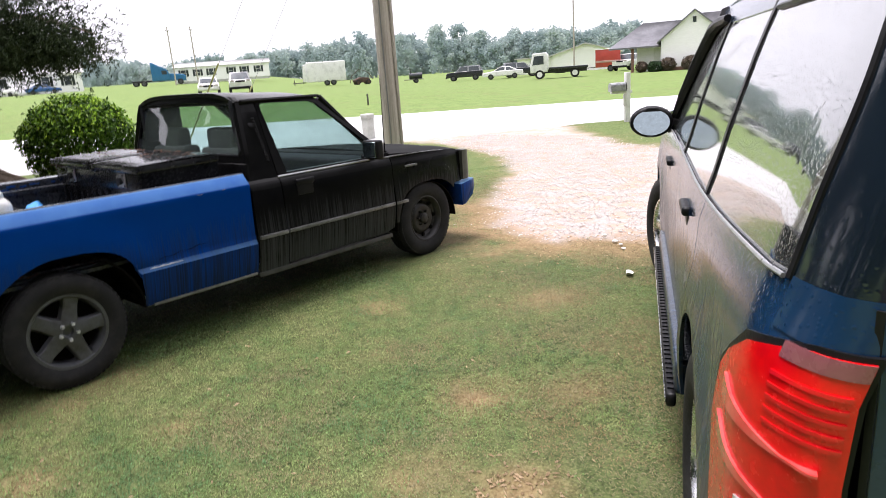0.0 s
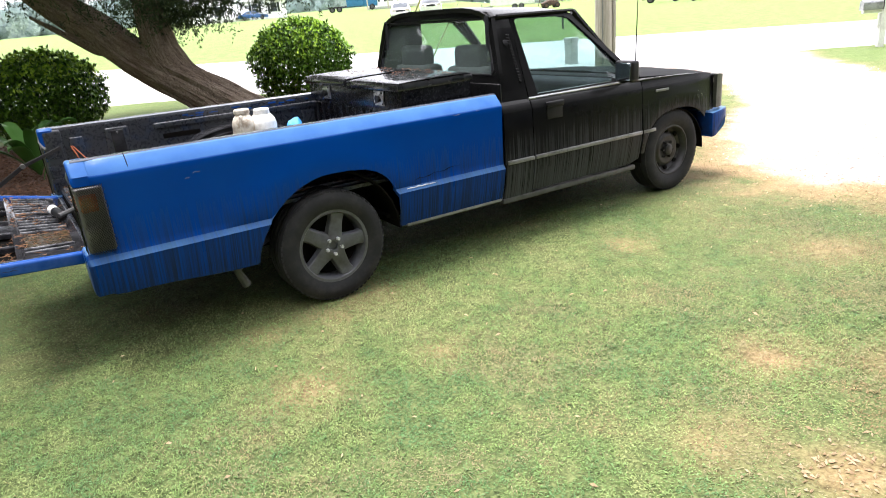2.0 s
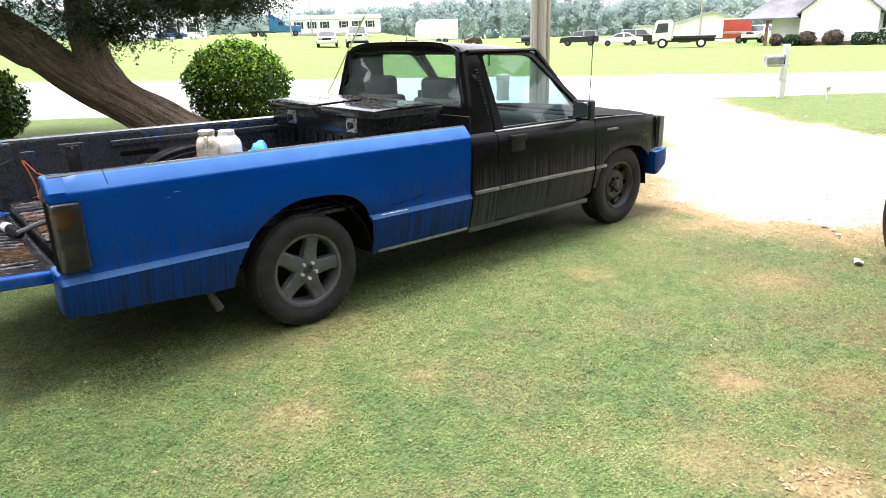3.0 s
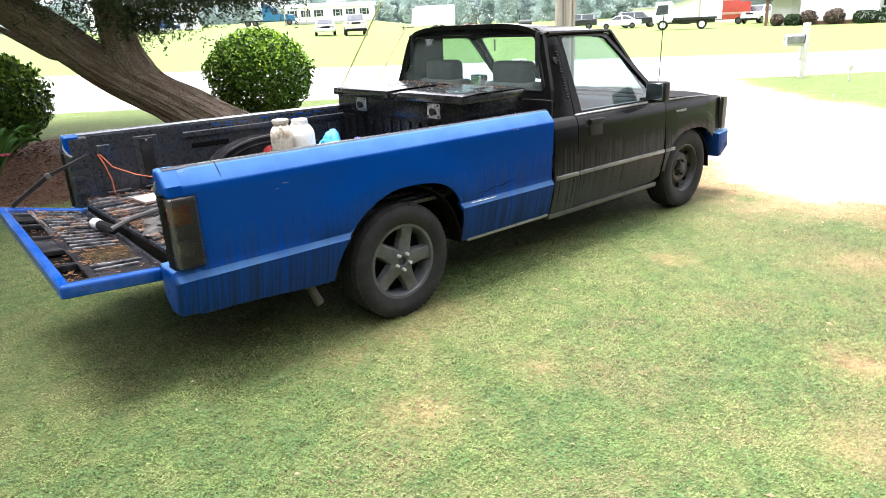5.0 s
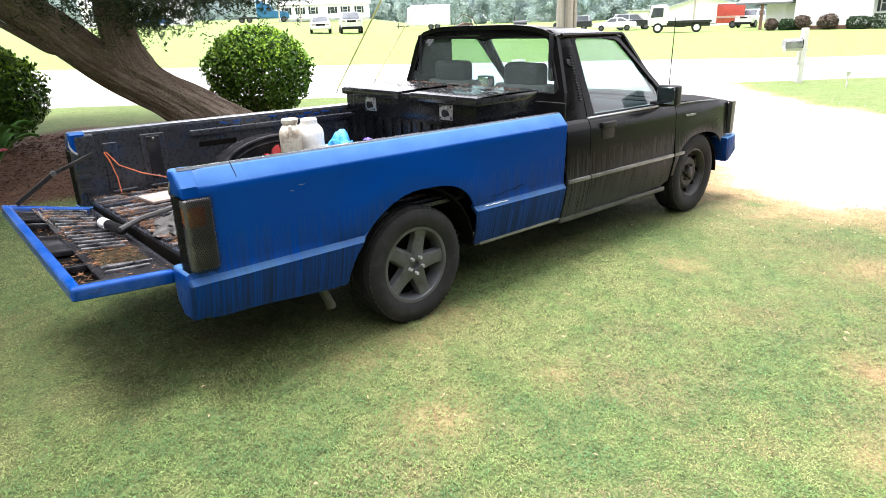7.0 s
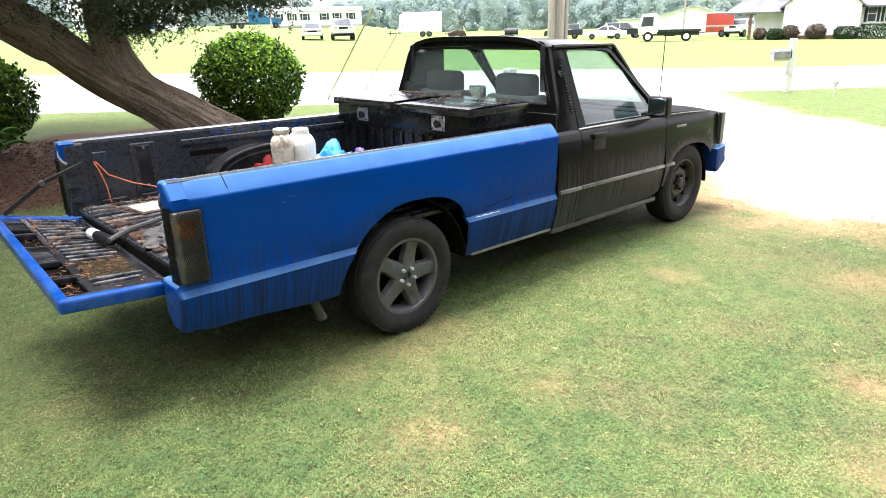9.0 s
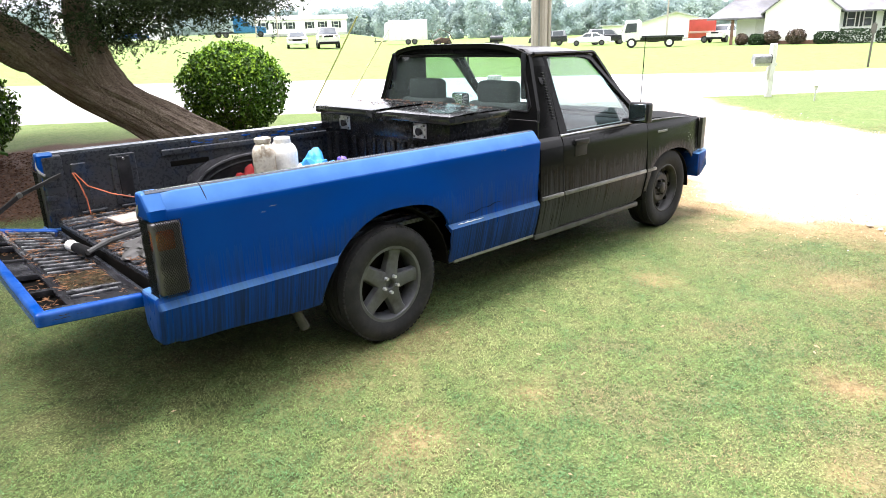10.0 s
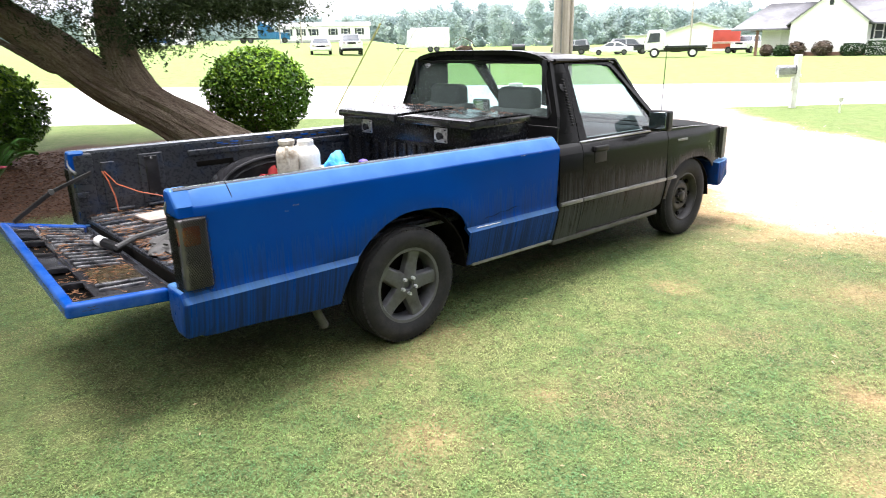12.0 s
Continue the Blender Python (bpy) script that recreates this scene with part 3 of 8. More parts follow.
    for z in (0.66, 0.74, 0.82):
        add_box(bm, (-1.162, yb - side * 0.012, z), (-1.10, yb + side * 0.03, z + 0.03), 0.006)
    pillar_post = part("rear_pillar", raked(bm), LINER, truck, "scraped dark blue rear post of the bed")
    bm = bmesh.new()
    tube(bm, [rake((-1.164, yb + side * 0.03, 0.96)), rake((-1.172, yb + side * 0.02, 0.93)), rake((-1.166, yb, 0.90)), rake((-1.15, yb - side * 0.02, 0.885))], 0.008, 6)
    part("latch_striker", bm, TRIM, pillar_post, "bent steel latch striker")
    for z, h in ((0.93, 0.05), (0.80, 0.07), (0.62, 0.06)):
        part("paint_scrape", raked(box((-1.1605, yb + side * 0.012, z), (-1.156, yb + side * 0.055, z + h), 0.002, 1)), GATE_BLUE, pillar_post)
    bm = plate([(side * (TRUCK_W - d), z) for d, z in ((0.048, 0.372), (0.032, 0.405), (0.008, 0.52), (0.004, 0.535), (0.022, 0.562), (0.03, 0.585), (0.19, 0.585), (0.19, 0.43), (0.13, 0.372))], "x", -1.192, -1.05, 0.022, 3)
    part("rear_corner", raked(bm), BLUE, truck, "rounded blue lower rear corner")
    bm = plate([(side * (TRUCK_W - d), z) for d, z in ((0.020, 0.895), (0.020, 0.938), (0.068, 0.996), (0.080, 1.005), (0.118, 1.005), (0.134, 0.99), (0.134, 0.895))], "x", -1.172, -1.085, 0.016, 3)
    part("rail_end", raked(bm), BLUE, truck)
    # tail lamp with wire guard
    lamp = part("tail_lamp", raked(box((-1.172, side * (TRUCK_W - 0.118), 0.592), (-1.055, side * (TRUCK_W - 0.003), 0.892), 0.014, 3)), SMOKE, truck, "smoked tail lamp behind black wire mesh")
    part("amber_lens", raked(box((-1.1745, side * (TRUCK_W - 0.10), 0.765), (-1.074, side * (TRUCK_W - 0.0005), 0.875), 0.030, 4)), AMBER, lamp, "faded amber lens")
    part("reversing_lens", raked(box((-1.1745, side * (TRUCK_W - 0.10), 0.625), (-1.085, side * (TRUCK_W - 0.0005), 0.725), 0.028, 3)), HAZED, lamp)
    bm = bmesh.new()
    wire = 0.0013
    for k in range(-30, 31):
        for s in (-1, 1):
            # side face: x from -1.19 to -1.05, z from 0.585 to 0.9
            seg = []
            for t in range(0, 13):
                z = 0.585 + 0.315 * t / 12
                x = -1.12 + k * 0.0095 + s * (z - 0.74) * 0.6
                if -1.165 <= x <= -1.048:
                    seg.append((x, side * (TRUCK_W + 0.001), z))
            if len(seg) > 1:
                tube(bm, [seg[0], seg[-1]], wire, 3, False)
            seg = []
            for t in range(0, 13):
                z = 0.585 + 0.315 * t / 12
                y = TRUCK_W - 0.10 + k * 0.0095 + s * (z - 0.74) * 0.6
                if TRUCK_W - 0.115 <= y <= TRUCK_W - 0.02:
                    seg.append((-1.177, side * y, z))
            if len(seg) > 1:
                tube(bm, [seg[0], seg[-1]], wire, 3, False)
    tagged(part("lamp_guard", raked(bm), PLASTIC, lamp, "black expanded wire mesh", smooth=False), kind="stuff")
    # cab: fixed panel behind the door
    xs = spread_x(CAB_X0, 1.487, 6)
    part("cab_corner_panel", side_panel(xs, [0.31, 0.36, 0.40, 0.46, 0.52, 0.60, 0.75, 0.88, 0.925, 0.945], lambda x: 0.31, lambda x: 0.945, lambda x, z: lerp_profile(CAB_PROFILE, z), side), BLACK, truck)
    bm = bmesh.new()

    def pillar(i, j):
        t = j / 8
        z = 0.943 + 0.505 * t
        x0, x1 = CAB_X0 + 0.07 * t, 1.487 + 0.10 * (1 - t) ** 2 * 0.0 - 0.02 * t
        x = x0 + (x1 - x0) * i / 5
        return rake((x, side * (TRUCK_W - lerp_profile(CAB_PROFILE, z) - (0.02 + 0.03 * t) * (1 - i / 5) ** 3), z))
    grid(bm, pillar, 5, 8)
    tidy(bm)
    bmesh.ops.solidify(bm, geom=bm.faces[:], thickness=0.03 * -side)
    rear_pillar_c = part("cab_pillar", bm, BLACK, truck)
    bm = bmesh.new()
    for k in range(17):
        z = 1.055 + 0.0175 * k
        x = 1.452 - 0.03 * k / 16
        y = side * (TRUCK_W - lerp_profile(CAB_PROFILE, z))
        add_box(bm, (x - 0.011, y - 0.006, z), (x + 0.011, y + 0.006, z + 0.010), 0.002, 1)
    part("cab_vent", raked(bm), PLASTIC, rear_pillar_c, "slotted black air vent")
    bm = plate([(1.375, 1.315), (1.425, 1.312), (1.424, 1.285), (1.402, 1.268), (1.378, 1.286)], "y", -0.003, 0.003, 0.001, 1)
    for v in bm.verts:
        v.co.y += side * (TRUCK_W - lerp_profile(CAB_PROFILE, v.co.z) - 0.001)
    part("badge", raked(bm), BLACK, rear_pillar_c, "small shield-shaped badge")
    # door
    door = part("door", side_panel(spread_x(1.494, 2.552, 16), [0.335, 0.37, 0.40, 0.46, 0.52, 0.60, 0.75, 0.84, 0.88, 0.925, 0.942], lambda x: 0.335 + 0.03 * smooth_step(2.45, 2.55, x), lambda x: 0.942, lambda x, z: lerp_profile(CAB_PROFILE, z), side), BLACK, truck, "dusty black door with dirt runs")
    # window frame as a closed strip round the glass
    inner = [(1.575, 0.965), (2.40, 0.965), (2.415, 1.02), (2.385, 1.07), (1.985, 1.405), (1.93, 1.425), (1.53, 1.435), (1.505, 1.42)]
    outer = [(1.494, 0.935), (2.50, 0.935), (2.485, 0.995), (2.435, 1.075), (2.015, 1.437), (1.94, 1.462), (1.50, 1.470), (1.478, 1.44)]
    bm = bmesh.new()

    def hang(x, z, d):
        return rake((x, side * (TRUCK_W - lerp_profile(CAB_PROFILE, z) - d), z))
    n = len(inner)
    rows = [[bm.verts.new(hang(x, z, d)) for x, z in ring] for ring, d in ((outer, 0.02), (outer, 0.002), (inner, 0.0), (inner, 0.03))]
    for r0, r1 in zip(rows, rows[1:]):
        for k in range(n):
            bm.faces.new((r0[k], r0[(k + 1) % n], r1[(k + 1) % n], r1[k]))
    part("window_frame", bm, BLACK, door, sharp=30)
    bm = bmesh.new()
    a = [bm.verts.new(hang(x, z, 0.016)) for x, z in inner]
    bm.faces.new(a)
    pane = part("door_glass", bm, DOOR_GLASS, door, "wet, lightly fogged window glass", smooth=False)
    pane.visible_shadow = False
    bm = bmesh.new()
    tube(bm, [hang(1.485, 0.945, -0.006), hang(2.40, 0.948, -0.006)], 0.008, 6)
    part("window_strip", bm, TRIM_BRIGHT, door, "grey rubber and bright metal sill strip")
    bm = bmesh.new()
    for x0, x1 in ((1.50, 2.545),):
        add_box(bm, (x0, side * (TRUCK_W - 0.016), 0.553), (x1, side * (TRUCK_W + 0.006), 0.578), 0.006)
    part("rub_strip", raked(bm), TRIM, door, "grey side rub strip")
    dish = part("handle_dish", raked(box((1.612, side * (TRUCK_W - 0.02), 0.795), (1.752, side * (TRUCK_W - 0.0085), 0.908), 0.012, 3)), PLASTIC, door)
    part("door_handle", raked(box((1.606, side * (TRUCK_W - 0.015), 0.872), (1.76, side * (TRUCK_W + 0.004), 0.908), 0.010, 3)), PLASTIC, door, "black flap handle")
    bm = bmesh.new()
    add_box(bm, (2.262, side * (TRUCK_W - 0.02), 0.962), (2.345, side * (TRUCK_W + 0.135), 1.105), 0.022, 3)
    tube(bm, [(2.36, side * (TRUCK_W - 0.06), 0.955), (2.32, side * (TRUCK_W + 0.03), 0.965)], 0.016, 6)
    add_box(bm, (2.30, side * (TRUCK_W - 0.09), 0.935), (2.41, side * (TRUCK_W - 0.05), 0.985), 0.01)
    mirror = part("side_mirror", raked(bm), PLASTIC, door, "black square door mirror")
    part("mirror_glass", raked(box((2.258, side * (TRUCK_W - 0.008), 0.975), (2.263, side * (TRUCK_W + 0.122), 1.092), 0.002, 1)), MIRROR, mirror)
    part("rub_strip", raked(box((CAB_X0 + 0.01, side * (TRUCK_W - 0.02), 0.553), (1.485, side * (TRUCK_W + 0.006), 0.578), 0.006)), TRIM, truck, "grey side rub strip")
    part("rub_strip", raked(box((2.562, side * (TRUCK_W - 0.02), 0.553), (2.70, side * (TRUCK_W + 0.004), 0.578), 0.006)), TRIM, truck, "grey side rub strip")
    part("sill", raked(box((CAB_X0 - 0.01, side * (TRUCK_W - 0.12), 0.285), (2.53, side * (TRUCK_W - 0.045), 0.322), 0.012)), SILL_GREY, truck, "grimy grey sill under the door")
    part("bed_sill", raked(box((0.50, side * (TRUCK_W - 0.10), 0.312), (1.228, side * (TRUCK_W - 0.046), 0.332), 0.008)), TRIM, truck)

    # front wing
    def wing_low(x):
        z = 0.34 if x < 2.6 else 0.50
        if x > 3.30:
            z = 0.62
        elif x > 2.6:
            z = 0.40
        return max(z, arch(x, 2.97, 0.375, 0.40, 0.69, 2.5))

    def wing_high(x):
        return 0.945 - 0.03 * smooth_step(2.6, 3.5, x) - 0.03 * smooth_step(3.3, 3.56, x)

    def wing_inset(x, z):
        return lerp_profile(CAB_PROFILE, min(z, 0.92)) + 0.022 * smooth_step(3.2, 3.5, x) - 0.010 * math.exp(-(((x - 2.97) / 0.5) ** 2 + ((z - 0.5) / 0.35) ** 2 - 0.6) ** 2 / 0.1)
    xs = spread_x(2.559, 3.43, 26, 2.97, 0.375)
    part("front_wing", side_panel(xs, [0.34, 0.40, 0.46, 0.52, 0.57, 0.62, 0.69, 0.75, 0.80, 0.85, 0.88, 0.905, 0.925, 0.945], wing_low, wing_high, wing_inset, side), BLACK, truck, "scuffed black front wing")
    part("badge", raked(box((2.70, side * (TRUCK_W - 0.02), 0.838), (2.85, side * (TRUCK_W - 0.008), 0.856), 0.003, 1)), TRIM, truck, "small dull grey badge bar")
    bm = bmesh.new()
    tube(bm, [rake((2.44, side * (TRUCK_W - 0.038), 0.943)), rake((2.60, side * (TRUCK_W - 0.034), 0.944)), rake((3.1, side * (TRUCK_W - 0.036), 0.928)), rake((3.53, side * (TRUCK_W - 0.045), 0.884))], 0.007, 6)
    part("wing_strip", bm, TRIM, truck, "worn bright edge along the wing top")
    bm = bmesh.new()
    grid(bm, lambda i, j: rake((3.428 + 0.122 * math.sin(i / 6 * math.pi / 2), side * (TRUCK_W - 0.030 - 0.012 * (i / 6) - 0.07 * (i / 6) ** 3), 0.63 + (0.262 - 0.05 * (i / 6) ** 3) * j / 4)), 6, 4)
    tidy(bm)
    bmesh.ops.solidify(bm, geom=bm.faces[:], thickness=0.03 * side)
    part("corner_lamp", bm, SCUFF, truck, "hazed yellowish corner lamp")
    bm = plate([(3.37, 0.595), (3.50, 0.612), (3.635, 0.612), (3.628, 0.53), (3.55, 0.475), (3.43, 0.405), (3.385, 0.40), (3.375, 0.45)], "y", side * (TRUCK_W - 0.13), side * (TRUCK_W + 0.018), 0.012, 2)
    for v in bm.verts:
        v.co.y -= side * 0.05 * max(0, (v.co.x - 3.5) / 0.12) ** 2
    part("bumper_end", raked(bm), BLUE, truck, "blue bumper end cap, cut low behind")
    bm = bmesh.new()
    for x, z in ((3.20, 0.80), (3.235, 0.775), (3.19, 0.765)):
        tube(bm, [rake((x + 0.006 * k, side * (TRUCK_W - wing_inset(x, z) + 0.0005), z - 0.008 * k + 0.006 * math.sin(k * 2.3 + x * 9))) for k in range(5)], [0.0006, 0.002, 0.001, 0.0022, 0.0005], 4)
    part("scratch", bm, TRIM_BRIGHT, truck, "pale chipped scratches on the wing")
    # headlamps, front
    part("headlamp", raked(box((3.50, side * 0.42, 0.68), (3.545, side * 0.73, 0.83), 0.012)), HAZED, truck)
    # inner arch liners
    for cx in (0.02, 2.97):
        bm = bmesh.new()
        R = 0.44 if cx < 1 else 0.38
        grid(bm, lambda i, j: (cx + R * math.cos(math.pi * i / 14), side * (TRUCK_W - 0.05 - 0.34 * j), 0.32 + (R - 0.02) * math.sin(math.pi * i / 14)), 14, 1)
        thicken(bm, 0.01)
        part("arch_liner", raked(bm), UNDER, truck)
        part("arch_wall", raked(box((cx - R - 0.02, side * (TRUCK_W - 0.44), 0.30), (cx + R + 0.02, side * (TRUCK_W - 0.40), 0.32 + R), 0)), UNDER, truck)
    part("chassis_rail", box((-1.05, side * 0.38, 0.34), (3.3, side * 0.47, 0.46), 0.01), UNDER, truck)

# bed floor, front wall
bm = box((-1.13, -0.735, 0.595), (1.23, 0.735, 0.615))
bed_floor = part("bed_floor", raked(bm), LINER, truck, "ribbed black bed floor")
for k in range(15):
    y = -0.68 + k * 0.097
    part("floor_rib", raked(box((-1.12, y - 0.022, 0.61), (1.2, y + 0.022, 0.63), 0.008)), RIB_WORN_GLINT if k % 3 else LINER, bed_floor)
bm = box((1.205, -0.735, 0.60), (1.232, 0.735, 0.975), 0.008)
part("bed_front_wall", raked(bm), LINER, truck)
# Unseen pan added to block light and darken the ground below.
part("shade_pan", raked(box((0.42, -0.70, 0.36), (2.55, 0.70, 0.39), 0.01)), UNDER, truck, "added dark pan that shades the ground under the truck")
part("spare_well", raked(box((-1.0, -0.45, 0.34), (-0.35, 0.45, 0.50), 0.06)), UNDER, truck)
part("bed_crossmember", raked(box((-1.135, -0.66, 0.47), (-1.085, 0.66, 0.60), 0.01)), UNDER, truck, "rusty crossmember below the tailgate hinge")

# cab shell: roof, rear wall, windscreen, cowl, bonnet
bm = bmesh.new()


def roof_at(i, j):
    t, s = i / 12, j / 14 * 2 - 1
    x = 1.318 + 0.70 * t
    half = TRUCK_W - 0.185
    crown = (0.040 + 0.030 * (1 - t) ** 1.5) * (1 - abs(s) ** (2.6 + 2.4 * (1 - t))) - 0.006 * (1 - min(1, t / 0.12)) ** 2 - 0.03 * max(0, (t - 0.85) / 0.15) ** 2
    return rake((x, s * half, 1.462 + crown))


grid(bm, roof_at, 12, 14)
tidy(bm)
bmesh.ops.solidify(bm, geom=bm.faces[:], thickness=0.03)
part("roof", bm, BLACK, truck, "black roof, greyed by sheen painted into its top")
for side in (-1, 1):
    bm = bmesh.new()
    tube(bm, [rake((1.37, side * (TRUCK_W - 0.178), 1.458)), rake((2.02, side * (TRUCK_W - 0.18), 1.458)), rake((2.06, side * (TRUCK_W - 0.175), 1.43))], 0.012, 6)
    part("drip_rail", bm, BLACK, truck)
# rear wall and window
part("cab_rear_wall", raked(box((CAB_X0 + 0.004, -0.79, 0.40), (CAB_X0 + 0.03, 0.79, 1.06), 0.01)), BLACK, truck)


def rear_at(y, z):
    return rake((CAB_X0 + 0.012 + 0.075 * (z - 1.03) / 0.43 - 0.015 * (1 - (y / 0.8) ** 2), y, z))


win = [(-0.705, 1.11), (0.705, 1.11), (0.722, 1.14), (0.612, 1.425), (0.578, 1.448), (-0.578, 1.448), (-0.612, 1.425), (-0.722, 1.14)]
rim = [(-0.785, 1.045), (0.785, 1.045), (0.775, 1.12), (0.655, 1.462), (0.605, 1.490), (-0.605, 1.490), (-0.655, 1.462), (-0.775, 1.12)]
bm = bmesh.new()
rows = []
for ring, dx in ((rim, 0.03), (rim, 0.0), (win, 0.0), (win, 0.035)):
    rows.append([])
    for k in range(8):
        (y0, z0), (y1, z1) = ring[k], ring[(k + 1) % 8]
        for t in range(4):
            p = rear_at(y0 + (y1 - y0) * t / 4, z0 + (z1 - z0) * t / 4)
            arch_up = (0.030 if ring is rim else 0.014) * max(0.0, 1 - (p[1] / 0.6) ** 2) if z0 > 1.3 and z1 > 1.3 else 0.0
            rows[-1].append(bm.verts.new((p[0] + dx, p[1], p[2] + arch_up)))
for r0, r1 in zip(rows, rows[1:]):
    for k in range(32):
        bm.faces.new((r0[k], r0[(k + 1) % 32], r1[(k + 1) % 32], r1[k]))
part("rear_window_frame", bm, BLACK, truck, sharp=30)
bm = bmesh.new()
grid(bm, lambda i, j: (lambda y, z: tuple(np.add(rear_at(y, z), (0.014, 0, 0))))((0.745 - 0.145 * j / 6) * (i / 10 * 2 - 1), 1.095 + 0.38 * j / 6), 10, 6)
g = part("rear_window", bm, CAB_GLASS, truck, "clear rear window with water marks")
g.visible_shadow = False
bm = bmesh.new()
seal = [rear_at(y, z) for y, z in win]
tube(bm, [tuple(np.add(p, (0.004, 0, 0))) for p in seal + seal[:1]], 0.009, 6, False)
part("window_seal", bm, PLASTIC, truck)
# windscreen and pillars
bm = bmesh.new()
grid(bm, lambda i, j: rake((2.50 - 0.47 * j / 8 + 0.05 * (1 - abs(i / 10 * 2 - 1) ** 2), (i / 10 * 2 - 1) * (0.74 - 0.115 * j / 8), 0.985 + 0.46 * j / 8)), 10, 8)
g = part("windscreen", bm, CAB_GLASS, truck)
g.visible_shadow = False
for side in (-1, 1):
    bm = bmesh.new()
    tube(bm, [rake((2.52, side * 0.755, 0.95)), rake((2.25, side * 0.695, 1.22)), rake((2.04, side * 0.648, 1.445))], [0.034, 0.028, 0.028], 8)
    part("windscreen_pillar", bm, BLACK, truck)
part("cowl", raked(box((2.42, -0.76, 0.90), (2.62, 0.76, 0.975), 0.02)), MATTE_BLACK, truck)
bm = bmesh.new()


def hood_at(i, j):
    t, s = i / 14, j / 12 * 2 - 1
    x = 2.58 + 0.97 * t
    z = 0.992 - 0.050 * t - 0.028 * max(0, (t - 0.75) / 0.25) ** 2 - 0.03 * abs(s) ** 4 - 0.012 * t
    return rake((x, s * (TRUCK_W - 0.055 - 0.05 * smooth_step(0.8, 1.0, t)), z - 0.006 * (1 if abs(abs(s) - 0.5) < 0.1 else 0)))


grid(bm, hood_at, 14, 12)
tidy(bm)
bmesh.ops.solidify(bm, geom=bm.faces[:], thickness=0.025)
part("bonnet", bm, MATTE_BLACK, truck, "matte black bonnet")
part("front_panel", raked(box((3.46, -0.74, 0.60), (3.52, 0.74, 0.89), 0.015)), PLASTIC, truck)
bm = bmesh.new()
for k in range(6):
    add_box(bm, (3.515, -0.40, 0.66 + 0.03 * k), (3.54, 0.40, 0.675 + 0.03 * k), 0.003, 1)
part("grille", raked(bm), PLASTIC, truck)
part("front_bumper", raked(box((3.45, -0.76, 0.43), (3.615, 0.76, 0.60), 0.03, 3)), BLUE, truck, "blue front bumper")
part("cab_floor", raked(box((1.28, -0.76, 0.40), (2.60, 0.76, 0.44), 0)), UNDER, truck)
part("firewall", raked(box((2.55, -0.76, 0.40), (2.58, 0.76, 0.94), 0)), UNDER, truck)
part("engine_block", raked(box((2.62, -0.36, 0.30), (3.40, 0.36, 0.84), 0.04)), UNDER, truck)

# cab interior
# Far panel is longer, sized to darken the rear window's left from the camera.
for y, x1 in ((0.70, 1.66), (-0.70, 1.56)):
    part("pillar_trim", raked(box((1.285, y - 0.02, 0.80), (x1, y + 0.02, 1.20), 0.015)), DASH, truck)
    part("upper_pillar_trim", raked(box((1.31, y * 0.90 - 0.02, 1.18), (x1 - 0.03, y * 0.90 + 0.02, 1.47), 0.015)), DASH, truck)
part("dashboard", raked(box((2.20, -0.72, 0.72), (2.52, 0.72, 0.965), 0.04, 3)), DASH, truck)
bm = bmesh.new()
tube(bm, [(2.02 + 0.07 * math.sin(t), 0.34 + 0.19 * math.cos(t), 0.86 + 0.175 * math.sin(t)) for t in [2 * math.pi * k / 24 for k in range(25)]], 0.014, 6, False)
tube(bm, [(2.02, 0.34, 0.86), (2.25, 0.34, 0.80)], 0.03, 8)
add_box(bm, (1.99, 0.19, 0.845), (2.04, 0.49, 0.88), 0.012)
part("steering_wheel", bm, DASH, truck)
for y in (-0.33, 0.38):
    bm = bmesh.new()
    add_box(bm, (1.345, y - 0.24, 0.72), (1.50, y + 0.24, 1.13), 0.05, 3)
    add_box(bm, (1.40, y - 0.25, 0.62), (1.94, y + 0.25, 0.75), 0.05, 3)
    seat = part("seat", bm, SEAT, truck, "grey cloth seat")
    part("headrest", box((1.365, y - 0.165, 1.09), (1.48, y + 0.165, 1.265), 0.05, 4), SEAT, seat)


# ---- wheels ----
def tyre_mesh(r, w, rim):
    bm = bmesh.new()
    h = w / 2
    prof = [(rim - 0.012, -h * 0.72), (rim + 0.004, -h * 0.86), (rim + 0.04, -h * 0.99), (r - 0.05, -h), (r - 0.022, -h * 0.93), (r - 0.006, -h * 0.80), (r, -h * 0.70)]
    for g0 in (-0.42, 0.0, 0.42):
        prof += [(r, h * (g0 - 0.05)), (r - 0.007, h * (g0 - 0.03)), (r - 0.007, h * (g0 + 0.03)), (r, h * (g0 + 0.05))]
    prof += [(a, -b) for a, b in reversed(prof[:7])]
    lathe(bm, prof, 48, "y")
    # shoulder blocks
    for k in range(60):
        a = 2 * math.pi * k / 60
        for s in (-1, 1):
            add_box(bm, (-0.010, s * h * 0.64, r - 0.014), (0.010, s * h * 0.86, r - 0.0045), 0, 1, Matrix.Rotation(a, 4, "Y"))
    return bm


